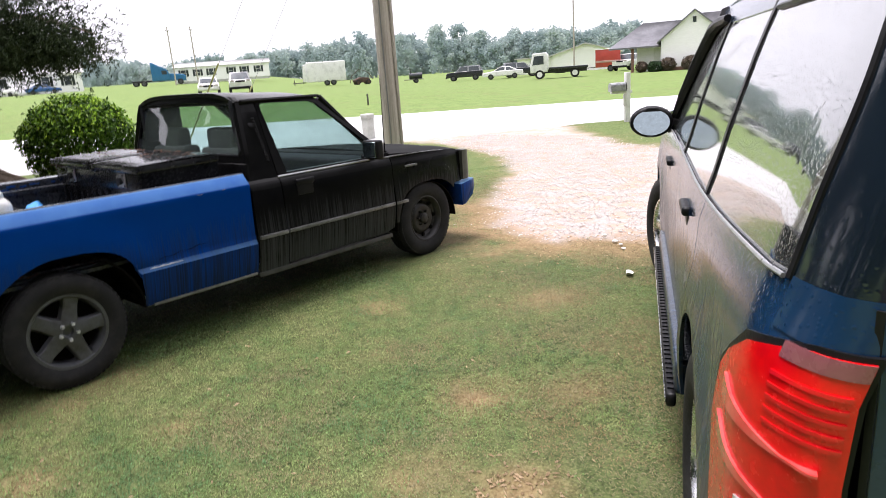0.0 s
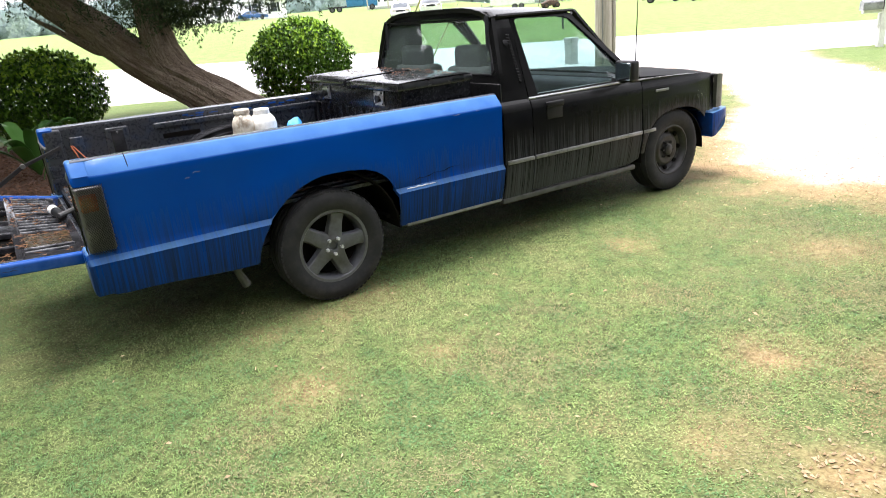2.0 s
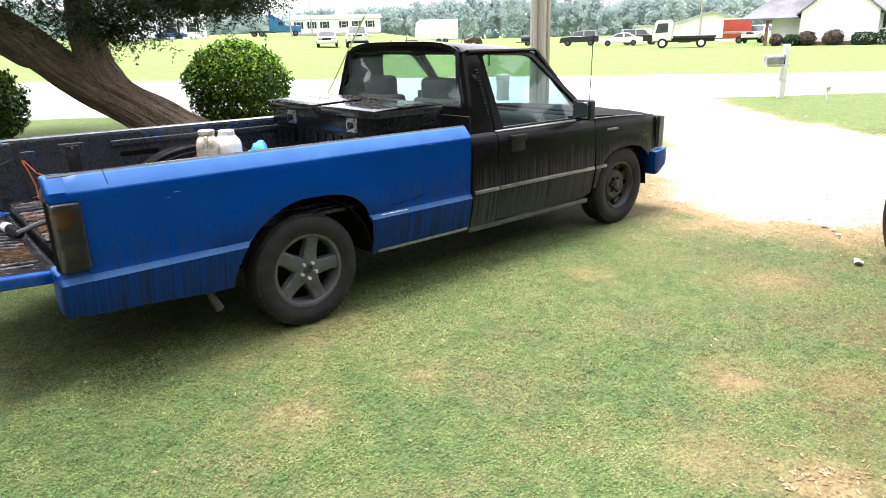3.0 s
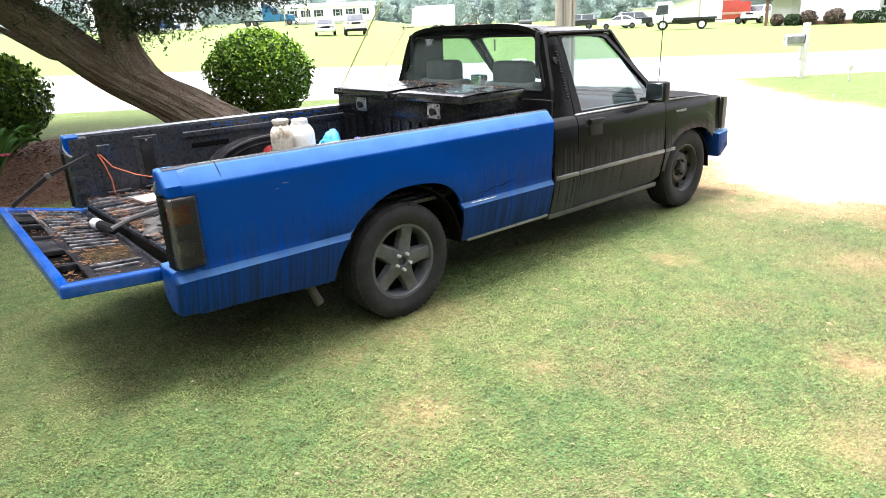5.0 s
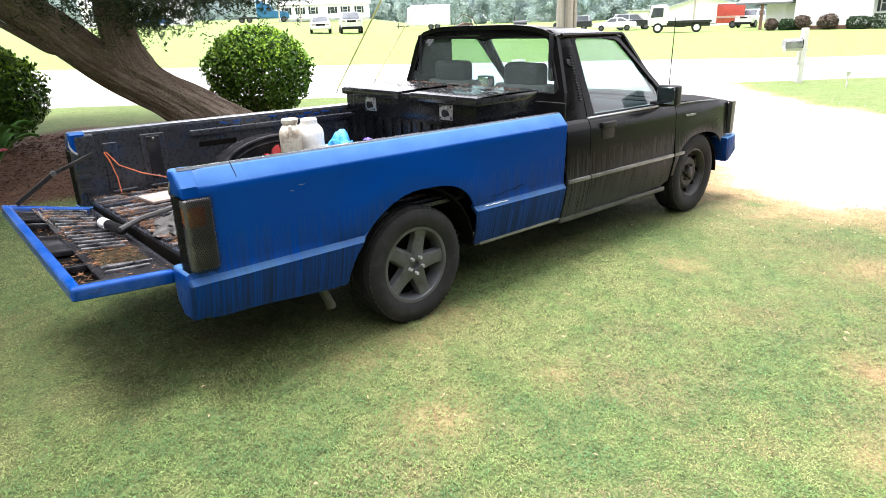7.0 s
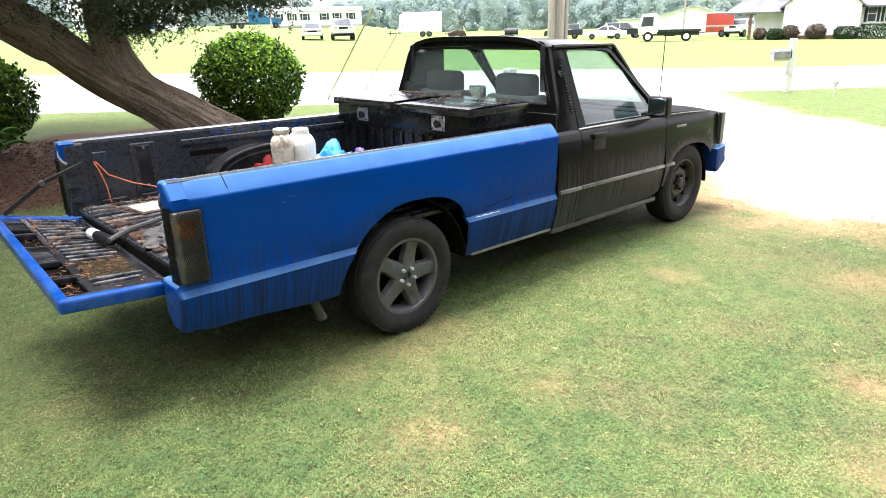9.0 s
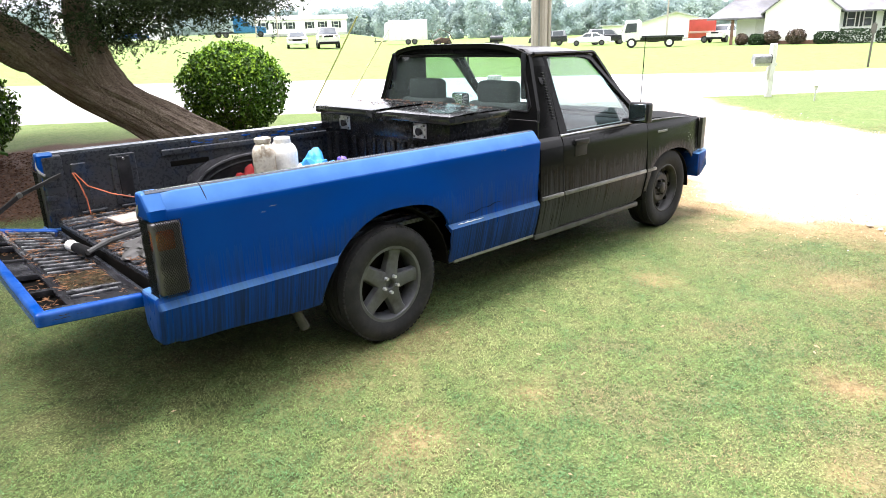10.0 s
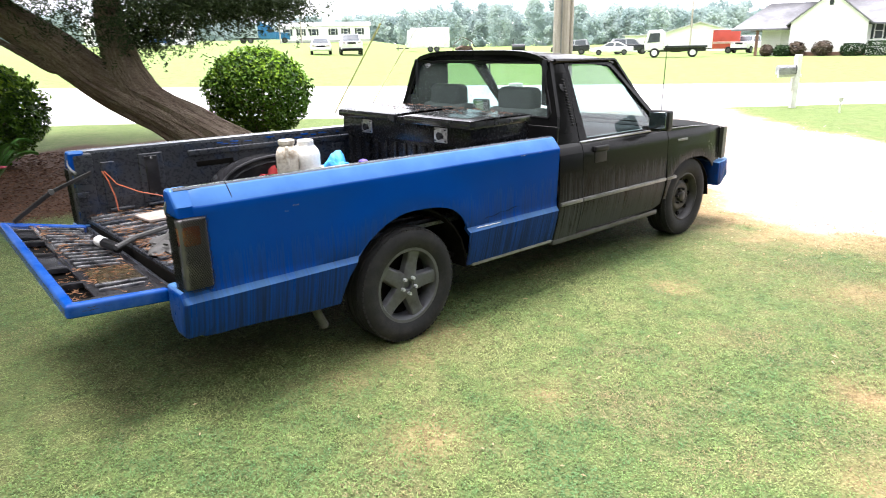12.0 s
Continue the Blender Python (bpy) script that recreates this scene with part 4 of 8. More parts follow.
def alloy_mesh(rim, w, side):
    """A five-spoke rim with its open gaps; faces y = side."""
    bm = bmesh.new()
    h = w / 2
    lathe(bm, [(rim - 0.02, -side * h * 0.8), (rim - 0.02, side * h * 0.55), (rim - 0.008, side * h * 0.72), (rim + 0.004, side * h * 0.80), (rim + 0.004, side * h * 0.84), (rim - 0.014, side * h * 0.83), (rim - 0.024, side * h * 0.66), (rim - 0.028, -side * h * 0.7)], 48, "y")
    lathe(bm, [(0.0, side * h * 0.50), (0.026, side * h * 0.50), (0.028, side * h * 0.70), (0.034, side * h * 0.73), (0.060, side * h * 0.73), (0.068, side * h * 0.69), (0.070, side * h * 0.2), (0.0, side * h * 0.2)], 24, "y")
    for k in range(5):
        a = math.radians(74 + 72 * k)
        n = 7
        ring = []
        for i in range(n + 1):
            t = i / n
            r = 0.04 + (rim - 0.05) * t
            wd = 0.050 - 0.026 * t + 0.014 * t * t + 0.016 * max(0.0, (t - 0.75) / 0.25) ** 2
            y = side * h * (0.74 - 0.05 * math.sin(math.pi * t) + 0.0 * t)
            row = []
            for s, dy in ((-1.12, -0.035), (-0.92, -0.004), (-0.75, 0.0), (0.75, 0.0), (0.92, -0.004), (1.12, -0.035)):
                x0, z0 = r, s * wd
                row.append(bm.verts.new((x0 * math.cos(a) - z0 * math.sin(a), y + side * dy, x0 * math.sin(a) + z0 * math.cos(a))))
            ring.append(row)
        for r0, r1 in zip(ring, ring[1:]):
            for j in range(5):
                bm.faces.new((r0[j], r0[j + 1], r1[j + 1], r1[j]))
    return bm


def steel_mesh(rim, w, side):
    bm = bmesh.new()
    h = w / 2
    lathe(bm, [(rim - 0.02, -side * h * 0.8), (rim - 0.02, side * h * 0.5), (rim - 0.006, side * h * 0.70), (rim + 0.004, side * h * 0.80), (rim - 0.01, side * h * 0.84), (rim - 0.026, side * h * 0.70), (rim - 0.034, side * h * 0.30), (rim - 0.055, side * h * 0.16), (0.115, side * h * 0.42), (0.10, side * h * 0.46), (0.07, side * h * 0.34), (0.045, side * h * 0.36), (0.042, side * h * 0.62), (0.03, side * h * 0.70), (0.0, side * h * 0.70)], 40, "y")
    return bm


def wheel(x, side, y, r, w, rim, kind):
    m = new("wheel")
    m.parent = truck
    m.location = (x, side * y, r)
    t = part("tyre", tyre_mesh(r, w, rim), RUBBER, m, "worn black tyre with dusty sidewall")
    if kind == "alloy":
        part("rim", alloy_mesh(rim, w, side), ALLOY, m, "grey five-spoke alloy rim", sharp=30)
        bm = bmesh.new()
        lathe(bm, [(0.0, side * 0.0), (rim - 0.03, side * 0.0), (rim - 0.03, -side * 0.02), (0.0, -side * 0.02)], 28, "y")
        part("brake_drum", bm, UNDER, m)
    else:
        part("rim", steel_mesh(rim, w, side), STEEL, m, "bare dark steel rim", sharp=40)
        # Near-black discs paint the shade of the rim's holes.
        for k in range(8):
            a = 2 * math.pi * k / 8
            bm = bmesh.new()
            c = Matrix.Translation((0.148 * math.cos(a), side * w * 0.155, 0.148 * math.sin(a)))
            bmesh.ops.create_cone(bm, cap_ends=True, segments=10, radius1=0.017, radius2=0.017, depth=0.012, matrix=c @ Matrix.Rotation(math.pi / 2, 4, "X"))
            part("dark_hole_disc", bm, UNDER, m)
    rr, lift = (0.046, 0.385) if kind == "alloy" else (0.062, 0.235)
    for k in range(5 if kind == "alloy" else 6):
        a = math.radians(54 + (72 if kind == "alloy" else 60) * k)
        bm = bmesh.new()
        c = Matrix.Translation((rr * math.cos(a), side * w * lift, rr * math.sin(a)))
        bmesh.ops.create_cone(bm, cap_ends=True, segments=6, radius1=0.0115, radius2=0.009, depth=0.03, matrix=c @ Matrix.Rotation(-side * math.pi / 2, 4, "X"))
        part("wheel_nut", bm, NUT_METAL if kind == "alloy" else STEEL, m, smooth=False)


for side in (-1, 1):
    wheel(0.012, side, 0.725, 0.318, 0.205, 0.208, "alloy")
    wheel(WB, side, 0.715, 0.318, 0.20, 0.198, "steel")
bm = bmesh.new()
tube(bm, [(0, -0.62, 0.318), (0, 0.62, 0.318)], 0.045, 10)
bmesh.ops.create_uvsphere(bm, u_segments=12, v_segments=8, radius=0.14, matrix=Matrix.Translation((0, 0, 0.318)))
part("rear_axle", bm, UNDER, truck)
part("fuel_tank", box((0.55, -0.30, 0.30), (1.20, 0.30, 0.45), 0.04), UNDER, truck)
bm = bmesh.new()
tube(bm, [(0.9, -0.36, 0.36), (0.0, -0.42, 0.44), (-0.43, -0.66, 0.37), (-0.525, -0.735, 0.31), (-0.485, -0.735, 0.215)], 0.025, 10, False)
bmesh.ops.solidify(bm, geom=bm.faces[:], thickness=0.003)
part("exhaust_pipe", bm, SILL_GREY, truck, "grey exhaust pipe behind the rear wheel")
bm = bmesh.new()
base = Vector(rake((2.585, -0.735, 0.955)))
tube(bm, [base, base + Vector((0.004, 0, 0.03))], 0.013, 8)
tube(bm, [base + Vector((0, 0, 0.03)), base + Vector((0.004, 0.0, 0.14)), base + Vector((0.02, 0.0, 0.60))], [0.006, 0.0045, 0.0026], 6)
part("antenna", bm, UNDER, truck, "black whip antenna on a thick base")

# tailgate, lowered, strapped at its far corner; tilt and twist fitted to the camera's view
gate_m = Matrix.Translation((-1.150, 0.0, 0.598)) @ Euler((radians(1.8), radians(3.0), 0)).to_matrix().to_4x4()
GW, GD = 0.630, 0.425


def gate_point(x, y, z):
    return gate_m @ Vector((x, y, z + 0.075 * (-x / GD) * (y + GW) / (2 * GW)))


def on_gate(bm):
    for v in bm.verts:
        v.co = gate_point(*v.co)
    return bm


bm = bmesh.new()
add_box(bm, (-GD, -GW, -0.050), (0.0, GW, -0.044))
for y0, y1 in ((-GW, -GW + 0.042), (GW - 0.042, GW)):
    add_box(bm, (-GD, y0, -0.06), (-0.015, y1, 0.0), 0.018, 4)
add_box(bm, (-GD, -GW, -0.06), (-GD + 0.046, GW, 0.0), 0.018, 4)
for v in bm.verts:
    # knocked and wavy lip
    v.co.z += 0.005 * noise.noise(Vector((v.co.x * 9, v.co.y * 9, 3))) - 0.014 * smooth_step(-0.10, 0.0, v.co.x) * (v.co.y < -GW + 0.05)
gate = part("tailgate", on_gate(bm), GATE_BLUE, truck, "lowered blue tailgate, scratched and sagging")
bm = bmesh.new()
add_box(bm, (-0.285, -GW + 0.04, -0.026), (0.0, GW - 0.04, -0.014), 0.003)
add_box(bm, (-0.300, -GW + 0.04, -0.026), (-0.272, GW - 0.04, -0.004), 0.006)
for k in range(6):
    y = -GW + 0.045 + k * 0.2155
    add_box(bm, (-GD + 0.035, y - 0.014, -0.03), (-0.29, y + 0.014, -0.004), 0.006)
for y0, y1 in ((-GW + 0.48, -GW + 0.70), (GW - 0.25, GW - 0.05)):
    add_box(bm, (-GD + 0.04, y0, -0.026), (-0.29, y1, -0.012), 0.004)
liner = part("gate_liner", on_gate(bm), WET_BLACK, gate, "black ribbed tailgate inner panel with open pockets")
for k in range(21):
    y = -GW + 0.085 + k * 0.0545
    if k in (0, 3, 4, 5, 6, 13):
        continue
    cut = 0.03 * (k % 3 == 1)
    part("liner_rib", on_gate(box((-0.262, y - 0.010, -0.018), (-0.045 - cut, y + 0.010, -0.004), 0.006)), RIB_WORN_GLINT, liner, "worn rib, wet highlights put into its pale colour")
part("mud_patch", on_gate(box((-0.25, -GW + 0.22, -0.016), (-0.05, -GW + 0.44, -0.0105), 0.003, 1)), MUD, gate, "dried and wet mud on the panel")
for x, w, h, up in ((-0.37, 0.07, 0.005, 0.0), (-0.35, 0.05, 0.004, 0.012), (-0.285, 0.035, 0.003, 0.004)):
    bm = bmesh.new()
    tube(bm, [gate_point(x + w * k / 5, -GW + 0.0005, -0.034 + up + 0.002 * math.sin(k * 2.2)) for k in range(6)], [h * 0.1, h * 0.35, h * 0.2, h * 0.4, h * 0.25, h * 0.1], 5)
    part("scuff_mark", bm, PLASTIC, gate, "dark scrape on the gate edge")
part("pocket_floor", on_gate(box((-GD + 0.035, -GW + 0.035, -0.0435), (-0.005, GW - 0.035, -0.036))), UNDER, gate, "dark littered pocket floor")
bm = bmesh.new()
tube(bm, [gate_point(-0.005, -GW + 0.05, -0.03), gate_point(-0.005, GW - 0.02, -0.03)], 0.018, 8)
part("gate_hinge", bm, LINER, gate)
bm = bmesh.new()
pa, pb = Vector(rake((-1.07, 0.70, 0.88))), gate_point(-0.36, GW - 0.03, 0.008)
mid = pa.lerp(pb, 0.52) + Vector((0, 0, 0.03))
for a, b, w in ((pa, mid, 0.010), (mid, pb, 0.012)):
    d = (b - a).normalized()
    up = Vector((0, 1, 0.3)).cross(d).normalized() * w
    sd = d.cross(up).normalized() * 0.004
    vs = [bm.verts.new(p + su * up + ss * sd) for p in (a, b) for su in (-1, 1) for ss in (-1, 1)]
    for q in ((0, 1, 3, 2), (4, 6, 7, 5), (0, 4, 5, 1), (2, 3, 7, 6), (0, 2, 6, 4), (1, 5, 7, 3)):
        bm.faces.new([vs[t] for t in q])
part("gate_strap", bm, STEEL, gate, "folding steel tailgate strap", smooth=False)
bm = bmesh.new()
bmesh.ops.create_cone(bm, cap_ends=True, segments=12, radius1=0.016, radius2=0.014, depth=0.022, matrix=Matrix.Translation(mid) @ Matrix.Rotation(math.pi / 2, 4, "X"))
part("strap_rivet", bm, TRIM, gate, "worn steel pivot of the strap")


# ---- parked sport utility vehicle: x forward from its rear axle ----
SUV_W = 0.92
suv = thing("suv", pose(0.890, -3.987, 0, 0, 0, 24.3), "dark blue wet suv with tinted windows parked on the grass", "suv")
SUV_PAINT = paint("dark_blue_suv_paint", (0.005, 0.028, 0.072), (0.010, 0.036, 0.08), 0.14, 0.4, 0.3, 1.25, (0.055, 0.056, 0.050), wet=0.28, spec=0.3, heavy=0.6, beads=95)
SUV_PILLAR = paint("glossy_dark_pillar", (0.006, 0.011, 0.018), (0.012, 0.02, 0.03), 0.08, 0.6, 0.2, 0.3, wet=0.10, spec=0.5, beads=95)
RED_LENS = surface("red_lens", (0.72, 0.002, 0.004), (0.58, 0.001, 0.002), 0.22, 0, 30, 6, 0.3, 0.02, 0.25)
RED_DARK = surface("dark_red_lens", (0.62, 0.006, 0.010), (0.48, 0.004, 0.008), 0.2, 0, 30, 6, 0.35, 0.02, 0.4)
PINK_LENS = surface("dull_pink_lens", (0.22, 0.07, 0.08), (0.15, 0.04, 0.05), 0.25, 0, 30, 6, 0.35, 0.02, 0.5)
# The ridges' highlight is painted as a paler red.
RIDGE_GLINT = surface("painted_ridge_glint", (0.80, 0.10, 0.09), (0.75, 0.02, 0.02), 0.15, 0, 30, 12, 0.45, 0.02, 0.8)
CLEAR_LENS = surface("clear_lens", (0.55, 0.50, 0.50), (0.45, 0.30, 0.30), 0.15, 0.2, 60, 20, 0.4, 0.1, 0.9)
SUV_PROFILE = [(0.30, 0.03), (0.45, 0.006), (0.60, 0.0), (0.80, 0.0), (0.98, 0.0), (1.10, 0.010), (1.15, 0.024), (1.20, 0.042), (1.35, 0.082), (1.55, 0.145), (1.68, 0.195), (1.74, 0.235)]


def suv_belt(x):
    return 1.15 + 0.085 * min(1.0, max(0.0, (0.5 - x) / 1.4)) ** 1.8 - 0.02 * smooth_step(1.6, 2.6, x)


def suv_low(x):
    return max(0.40, arch(x, 0.0, 0.43, 0.40, 0.83, 2.2), arch(x, 2.89, 0.43, 0.40, 0.83, 2.2))


def suv_inset(x, z):
    rear = 0.05 * (max(0.0, (-0.72 - x)) / 0.16) ** 2.2
    front = 0.16 * (max(0.0, (x - 3.2)) / 0.55) ** 2
    flare = 0.0
    for cx in (0.0, 2.89):
        r = math.hypot(x - cx, z - 0.42)
        flare = max(flare, 0.022 * math.exp(-((r - 0.47) / 0.07) ** 2))
    return lerp_profile(SUV_PROFILE, z) + rear + front - flare


def suv_pt(x, z, side, d=0.0):
    return (x, side * (SUV_W - suv_inset(x, z) - d), z)


suv_zs = [0.40, 0.46, 0.52, 0.60, 0.68, 0.76, 0.80, 0.84, 0.90, 0.98, 1.06, 1.10, 1.15, 1.18, 1.24]
for side in (1, -1):
    for name, x0, x1 in (("quarter_panel", -0.885, 0.10), ("rear_door", 0.106, 1.075), ("front_door", 1.081, 2.21), ("wing", 2.216, 3.74)):
        xs = sorted(set([round(x0 + (x1 - x0) * k / 20, 4) for k in range(21)] + [round(v, 4) for cx in (0.0, 2.89) for v in [cx + 0.43 * math.sin(math.pi / 2 * k / 12) for k in range(-12, 13)] if x0 < v < x1]))
        bm = bmesh.new()
        grid(bm, lambda i, j: suv_pt(xs[i], min(max(suv_zs[j], suv_low(xs[i])), suv_belt(xs[i])), side), len(xs) - 1, len(suv_zs) - 1)
        tidy(bm)
        if sum(f.normal.y * side * f.calc_area() for f in bm.faces) < 0:
            bmesh.ops.reverse_faces(bm, faces=bm.faces[:])
        bmesh.ops.solidify(bm, geom=bm.faces[:], thickness=0.012)
        panel = part(name, bm, SUV_PAINT, suv, "wet dusty dark blue panel" if name == "quarter_panel" else "")
        if "door" in name:
            hx = x0 + 0.10 if name == "rear_door" else x0 + 0.13
            hz = 1.06 if name == "rear_door" else 1.03
            hx = 0.40 if name == "rear_door" else 1.62
            h = part("door_handle", box((hx - 0.01, side * (SUV_W - 0.012), hz - 0.016), (hx + 0.15, side * (SUV_W + 0.018), hz + 0.014), 0.012, 3), PLASTIC, panel, "dark pull handle")
            bm = bmesh.new()
            bmesh.ops.create_uvsphere(bm, u_segments=16, v_segments=8, radius=0.06, matrix=Matrix.Translation((hx + 0.07, side * (SUV_W - 0.008), hz - 0.03)) @ Matrix.Diagonal((1.1, 0.15, 0.75, 1)))
            part("handle_cup", bm, PLASTIC, panel)
    # belt strip
    bm = bmesh.new()
    pts = [suv_pt(x, suv_belt(x) + 0.006, side, -0.004) for x in [2.2 - 2.98 * k / 40 for k in range(41)]]
    tube(bm, pts, 0.0042, 6)
    part("belt_strip", bm, TRIM_BRIGHT, suv, "bright metal belt strip")
    # windows in the upper side, each a curved pane between belt and header
    wins = {"quarter_window": (lambda v: -0.79 + 0.06 * v ** 6, lambda v: 0.148, 1.635),
            "rear_door_window": (lambda v: 0.178, lambda v: 1.055, 1.655),
            "front_door_window": (lambda v: 1.09, lambda v: 2.06 - 0.60 * v ** 1.15, 1.655)}
    for name, (xr, xf, top) in wins.items():
        bm = bmesh.new()

        def pane(i, j):
            v = j / 8
            x = xr(v) + (xf(v) - xr(v)) * i / 10
            zb = suv_belt(x) + 0.004
            return suv_pt(x, zb + (top - zb) * v, side, 0.005)
        grid(bm, pane, 10, 8)
        part(name, bm, TINT_GLASS, suv, "dark tinted glass beaded with rain" if name == "quarter_window" else "")
    bm = bmesh.new()
    tube(bm, [suv_pt(-0.79 + 0.06 * (k / 12) ** 6, suv_belt(-0.79) + 0.004 + (1.635 - suv_belt(-0.79)) * k / 12, side, 0.002) for k in range(13)] + [suv_pt(x, 1.637, side, 0.002) for x in (-0.68, -0.4, 0.1)], 0.008, 6)
    part("window_seal", bm, PLASTIC, suv, "black rubber window seal")
    # pillars and header
    strips = [("door_pillar", 0.146, 0.180, 1.165, 1.66), ("door_pillar", 1.053, 1.092, 1.155, 1.66)]
    for name, xa, xb, za, zb in strips:
        bm = bmesh.new()
        grid(bm, lambda i, j: suv_pt(xa + (xb - xa) * i / 2, za + (zb - za) * j / 8, side, 0.0), 2, 8)
        thicken(bm, 0.012)
        part(name, bm, PLASTIC, suv)
    def corner(i, z, x0, d=0.0, n1=8, n2=6):
        """Walks from the side at x0 round the rear corner to the tailgate gap."""
        if i <= n1:
            x = x0 + (-0.885 - x0) * i / n1
            return (x, side * (SUV_W - lerp_profile(SUV_PROFILE, z) - 0.05 * (max(0.0, -0.72 - x) / 0.16) ** 2.2 + d), z)
        t = (i - n1) / n2
        y0 = SUV_W - lerp_profile(SUV_PROFILE, z) - 0.055
        return (-0.885 - 0.026 * math.sin(t * math.pi / 2) - d, side * (y0 - 0.06 * t), z)
    bm = bmesh.new()

    def pillar_at(i, j):
        z = 1.228 + 0.50 * j / 10
        p = corner(i, z, -0.785)
        return (p[0] + 0.07 * (j / 10) ** 2 * (i / 14), p[1], p[2])
    grid(bm, pillar_at, 14, 10)
    thicken(bm, 0.012)
    part("rear_side_pillar", bm, SUV_PILLAR, suv, "glossy near-black rear pillar")
    for name, za, zb in (("corner_panel", 1.160, 1.234), ("lower_corner_panel", 0.60, 0.683)):
        bm = bmesh.new()
        grid(bm, lambda i, j: corner(i, za + (zb - za) * j / 4, -0.80, 0.002), 14, 4)
        thicken(bm, 0.012)
        part(name, bm, SUV_PAINT, suv)
    bm = bmesh.new()
    grid(bm, lambda i, j: suv_pt(-0.80 + 2.35 * i / 24, 1.640 + 0.095 * j / 3, side, 0.0), 24, 3)
    thicken(bm, 0.012)
    part("roof_rail", bm, SUV_PAINT, suv)
    bm = bmesh.new()
    tube(bm, [suv_pt(2.20, 1.13, side, 0.02), suv_pt(1.85, 1.40, side, 0.02), suv_pt(1.45, 1.69, side, 0.02)], 0.04, 8)
    part("windscreen_pillar", bm, PLASTIC, suv)
    bm = bmesh.new()
    tube(bm, [suv_pt(x, z, side, -0.012) for x, z in ((2.02, 1.22), (1.86, 1.34), (1.66, 1.50), (1.48, 1.63), (1.36, 1.655), (1.10, 1.66))], [0.018, 0.026, 0.030, 0.030, 0.024, 0.015], 8)
    part("rain_visor", bm, PLASTIC, suv, "smoked rain visor over the window")
    # lower cladding and running board
    bm = bmesh.new()
    add_box(bm, (0.46, side * (SUV_W + 0.016), 0.33), (2.44, side * (SUV_W + 0.052), 0.385), 0.02, 3)
    for k in range(46):
        add_box(bm, (0.50 + k * 0.042, side * (SUV_W + 0.020), 0.384), (0.52 + k * 0.042, side * (SUV_W + 0.046), 0.390), 0)
    part("running_board", bm, PLASTIC, suv, "black ribbed running board")
    part("board_edge", box((0.46, side * (SUV_W + 0.052), 0.350), (2.44, side * (SUV_W + 0.056), 0.372), 0.002, 1), CHROME, suv)
    part("sill_cladding", box((0.47, side * (SUV_W - 0.06), 0.37), (2.43, side * (SUV_W + 0.024), 0.50), 0.03, 3), SUV_PAINT, suv)
    part("sill", box((0.44, side * (SUV_W - 0.16), 0.28), (2.46, side * (SUV_W - 0.05), 0.41), 0.02), PLASTIC, suv)
    # tail lamp wrapping the corner
    def lens(name, za, zb, mat, parent, d, label="", xa=None, yb=0.121, drop=0.035, grow=0.0, front=None):
        """A slice of the lamp from its slanted front edge, round the corner, to the tailgate."""
        bm = bmesh.new()
        nx = 20

        def at(i, j):
            top = zb - drop * (1 - min(1.0, i / 12))
            z = za + (top - za) * j / 8
            if i <= 12:
                x0 = xa if xa is not None else -0.54 - 0.08 * smooth_step(0.85, 1.03, z) - 0.15 * smooth_step(1.03, 1.118, z) + grow
                x = x0 + (-0.885 - x0) * i / 12
                return suv_pt(x, z, side, -d)
            t = (i - 12) / (nx - 12)
            y0 = SUV_W - suv_inset(-0.885, z)
            return (-0.885 - 0.028 * math.sin(t * math.pi / 2) - d, side * (y0 + d * 0.3 - (yb - 0.062) * t), z)
        grid(bm, at, nx, 8)
        thicken(bm, 0.02)
        return part(name, bm, mat, parent, label)
    lens("lamp_gasket", 0.67, 1.166, PLASTIC, suv, 0.008, "black lamp gasket", grow=0.022, yb=0.128)
    tl = lens("tail_lamp", 0.685, 1.158, RED_LENS, suv, 0.011, "glossy red wraparound tail lamp")
    lens("upper_band", 1.134, 1.158, PINK_LENS, tl, 0.013, "dull pink upper lens band", -0.85, drop=0.0)
    lens("reversing_lens", 0.80, 0.882, CLEAR_LENS, tl, 0.015, "clear ribbed reversing lens", -0.80, 0.105, 0.01)
    for k in range(5):
        z = 1.03 + 0.019 * k
        lens("lens_rib", z, z + 0.006, RED_DARK, tl, 0.0132, "", -0.845, 0.112, drop=0.0)
    for z in (0.995, 0.905):
        lens("lens_ridge", z, z + 0.0045, RIDGE_GLINT, tl, 0.0160, "lens ridge, its highlight put into the colour", -0.70 if z > 0.95 else -0.66, 0.09, drop=-0.035)
    bm = bmesh.new()
    grid(bm, lambda i, j: (-0.908 + 0.01 * j, side * (SUV_W - 0.132 - 0.006 * j), 0.60 + 0.625 * i / 6), 6, 1)
    thicken(bm, 0.01)
    part("tailgate_gap", bm, PLASTIC, suv)
    # mirror
    bm = bmesh.new()
    bmesh.ops.create_uvsphere(bm, u_segments=20, v_segments=12, radius=0.1, matrix=Matrix.Translation((2.02, side * (SUV_W + 0.085), 1.195)) @ Matrix.Diagonal((0.75, 1.15, 0.85, 1)))
    for v in bm.verts:
        v.co.x = max(v.co.x, 1.985)
    tube(bm, [(2.06, side * (SUV_W - 0.05), 1.17), (2.03, side * (SUV_W + 0.08), 1.19)], 0.035, 8)
    sm = part("side_mirror", bm, PLASTIC, suv, "black rounded door mirror")
    bm = bmesh.new()
    bmesh.ops.create_circle(bm, cap_ends=True, segments=24, radius=0.085, matrix=Matrix.Translation((1.964, side * (SUV_W + 0.085), 1.195)) @ Matrix.Rotation(math.pi / 2 + 0.36, 4, "Y") @ Matrix.Diagonal((0.82, 1.1, 1, 1)))
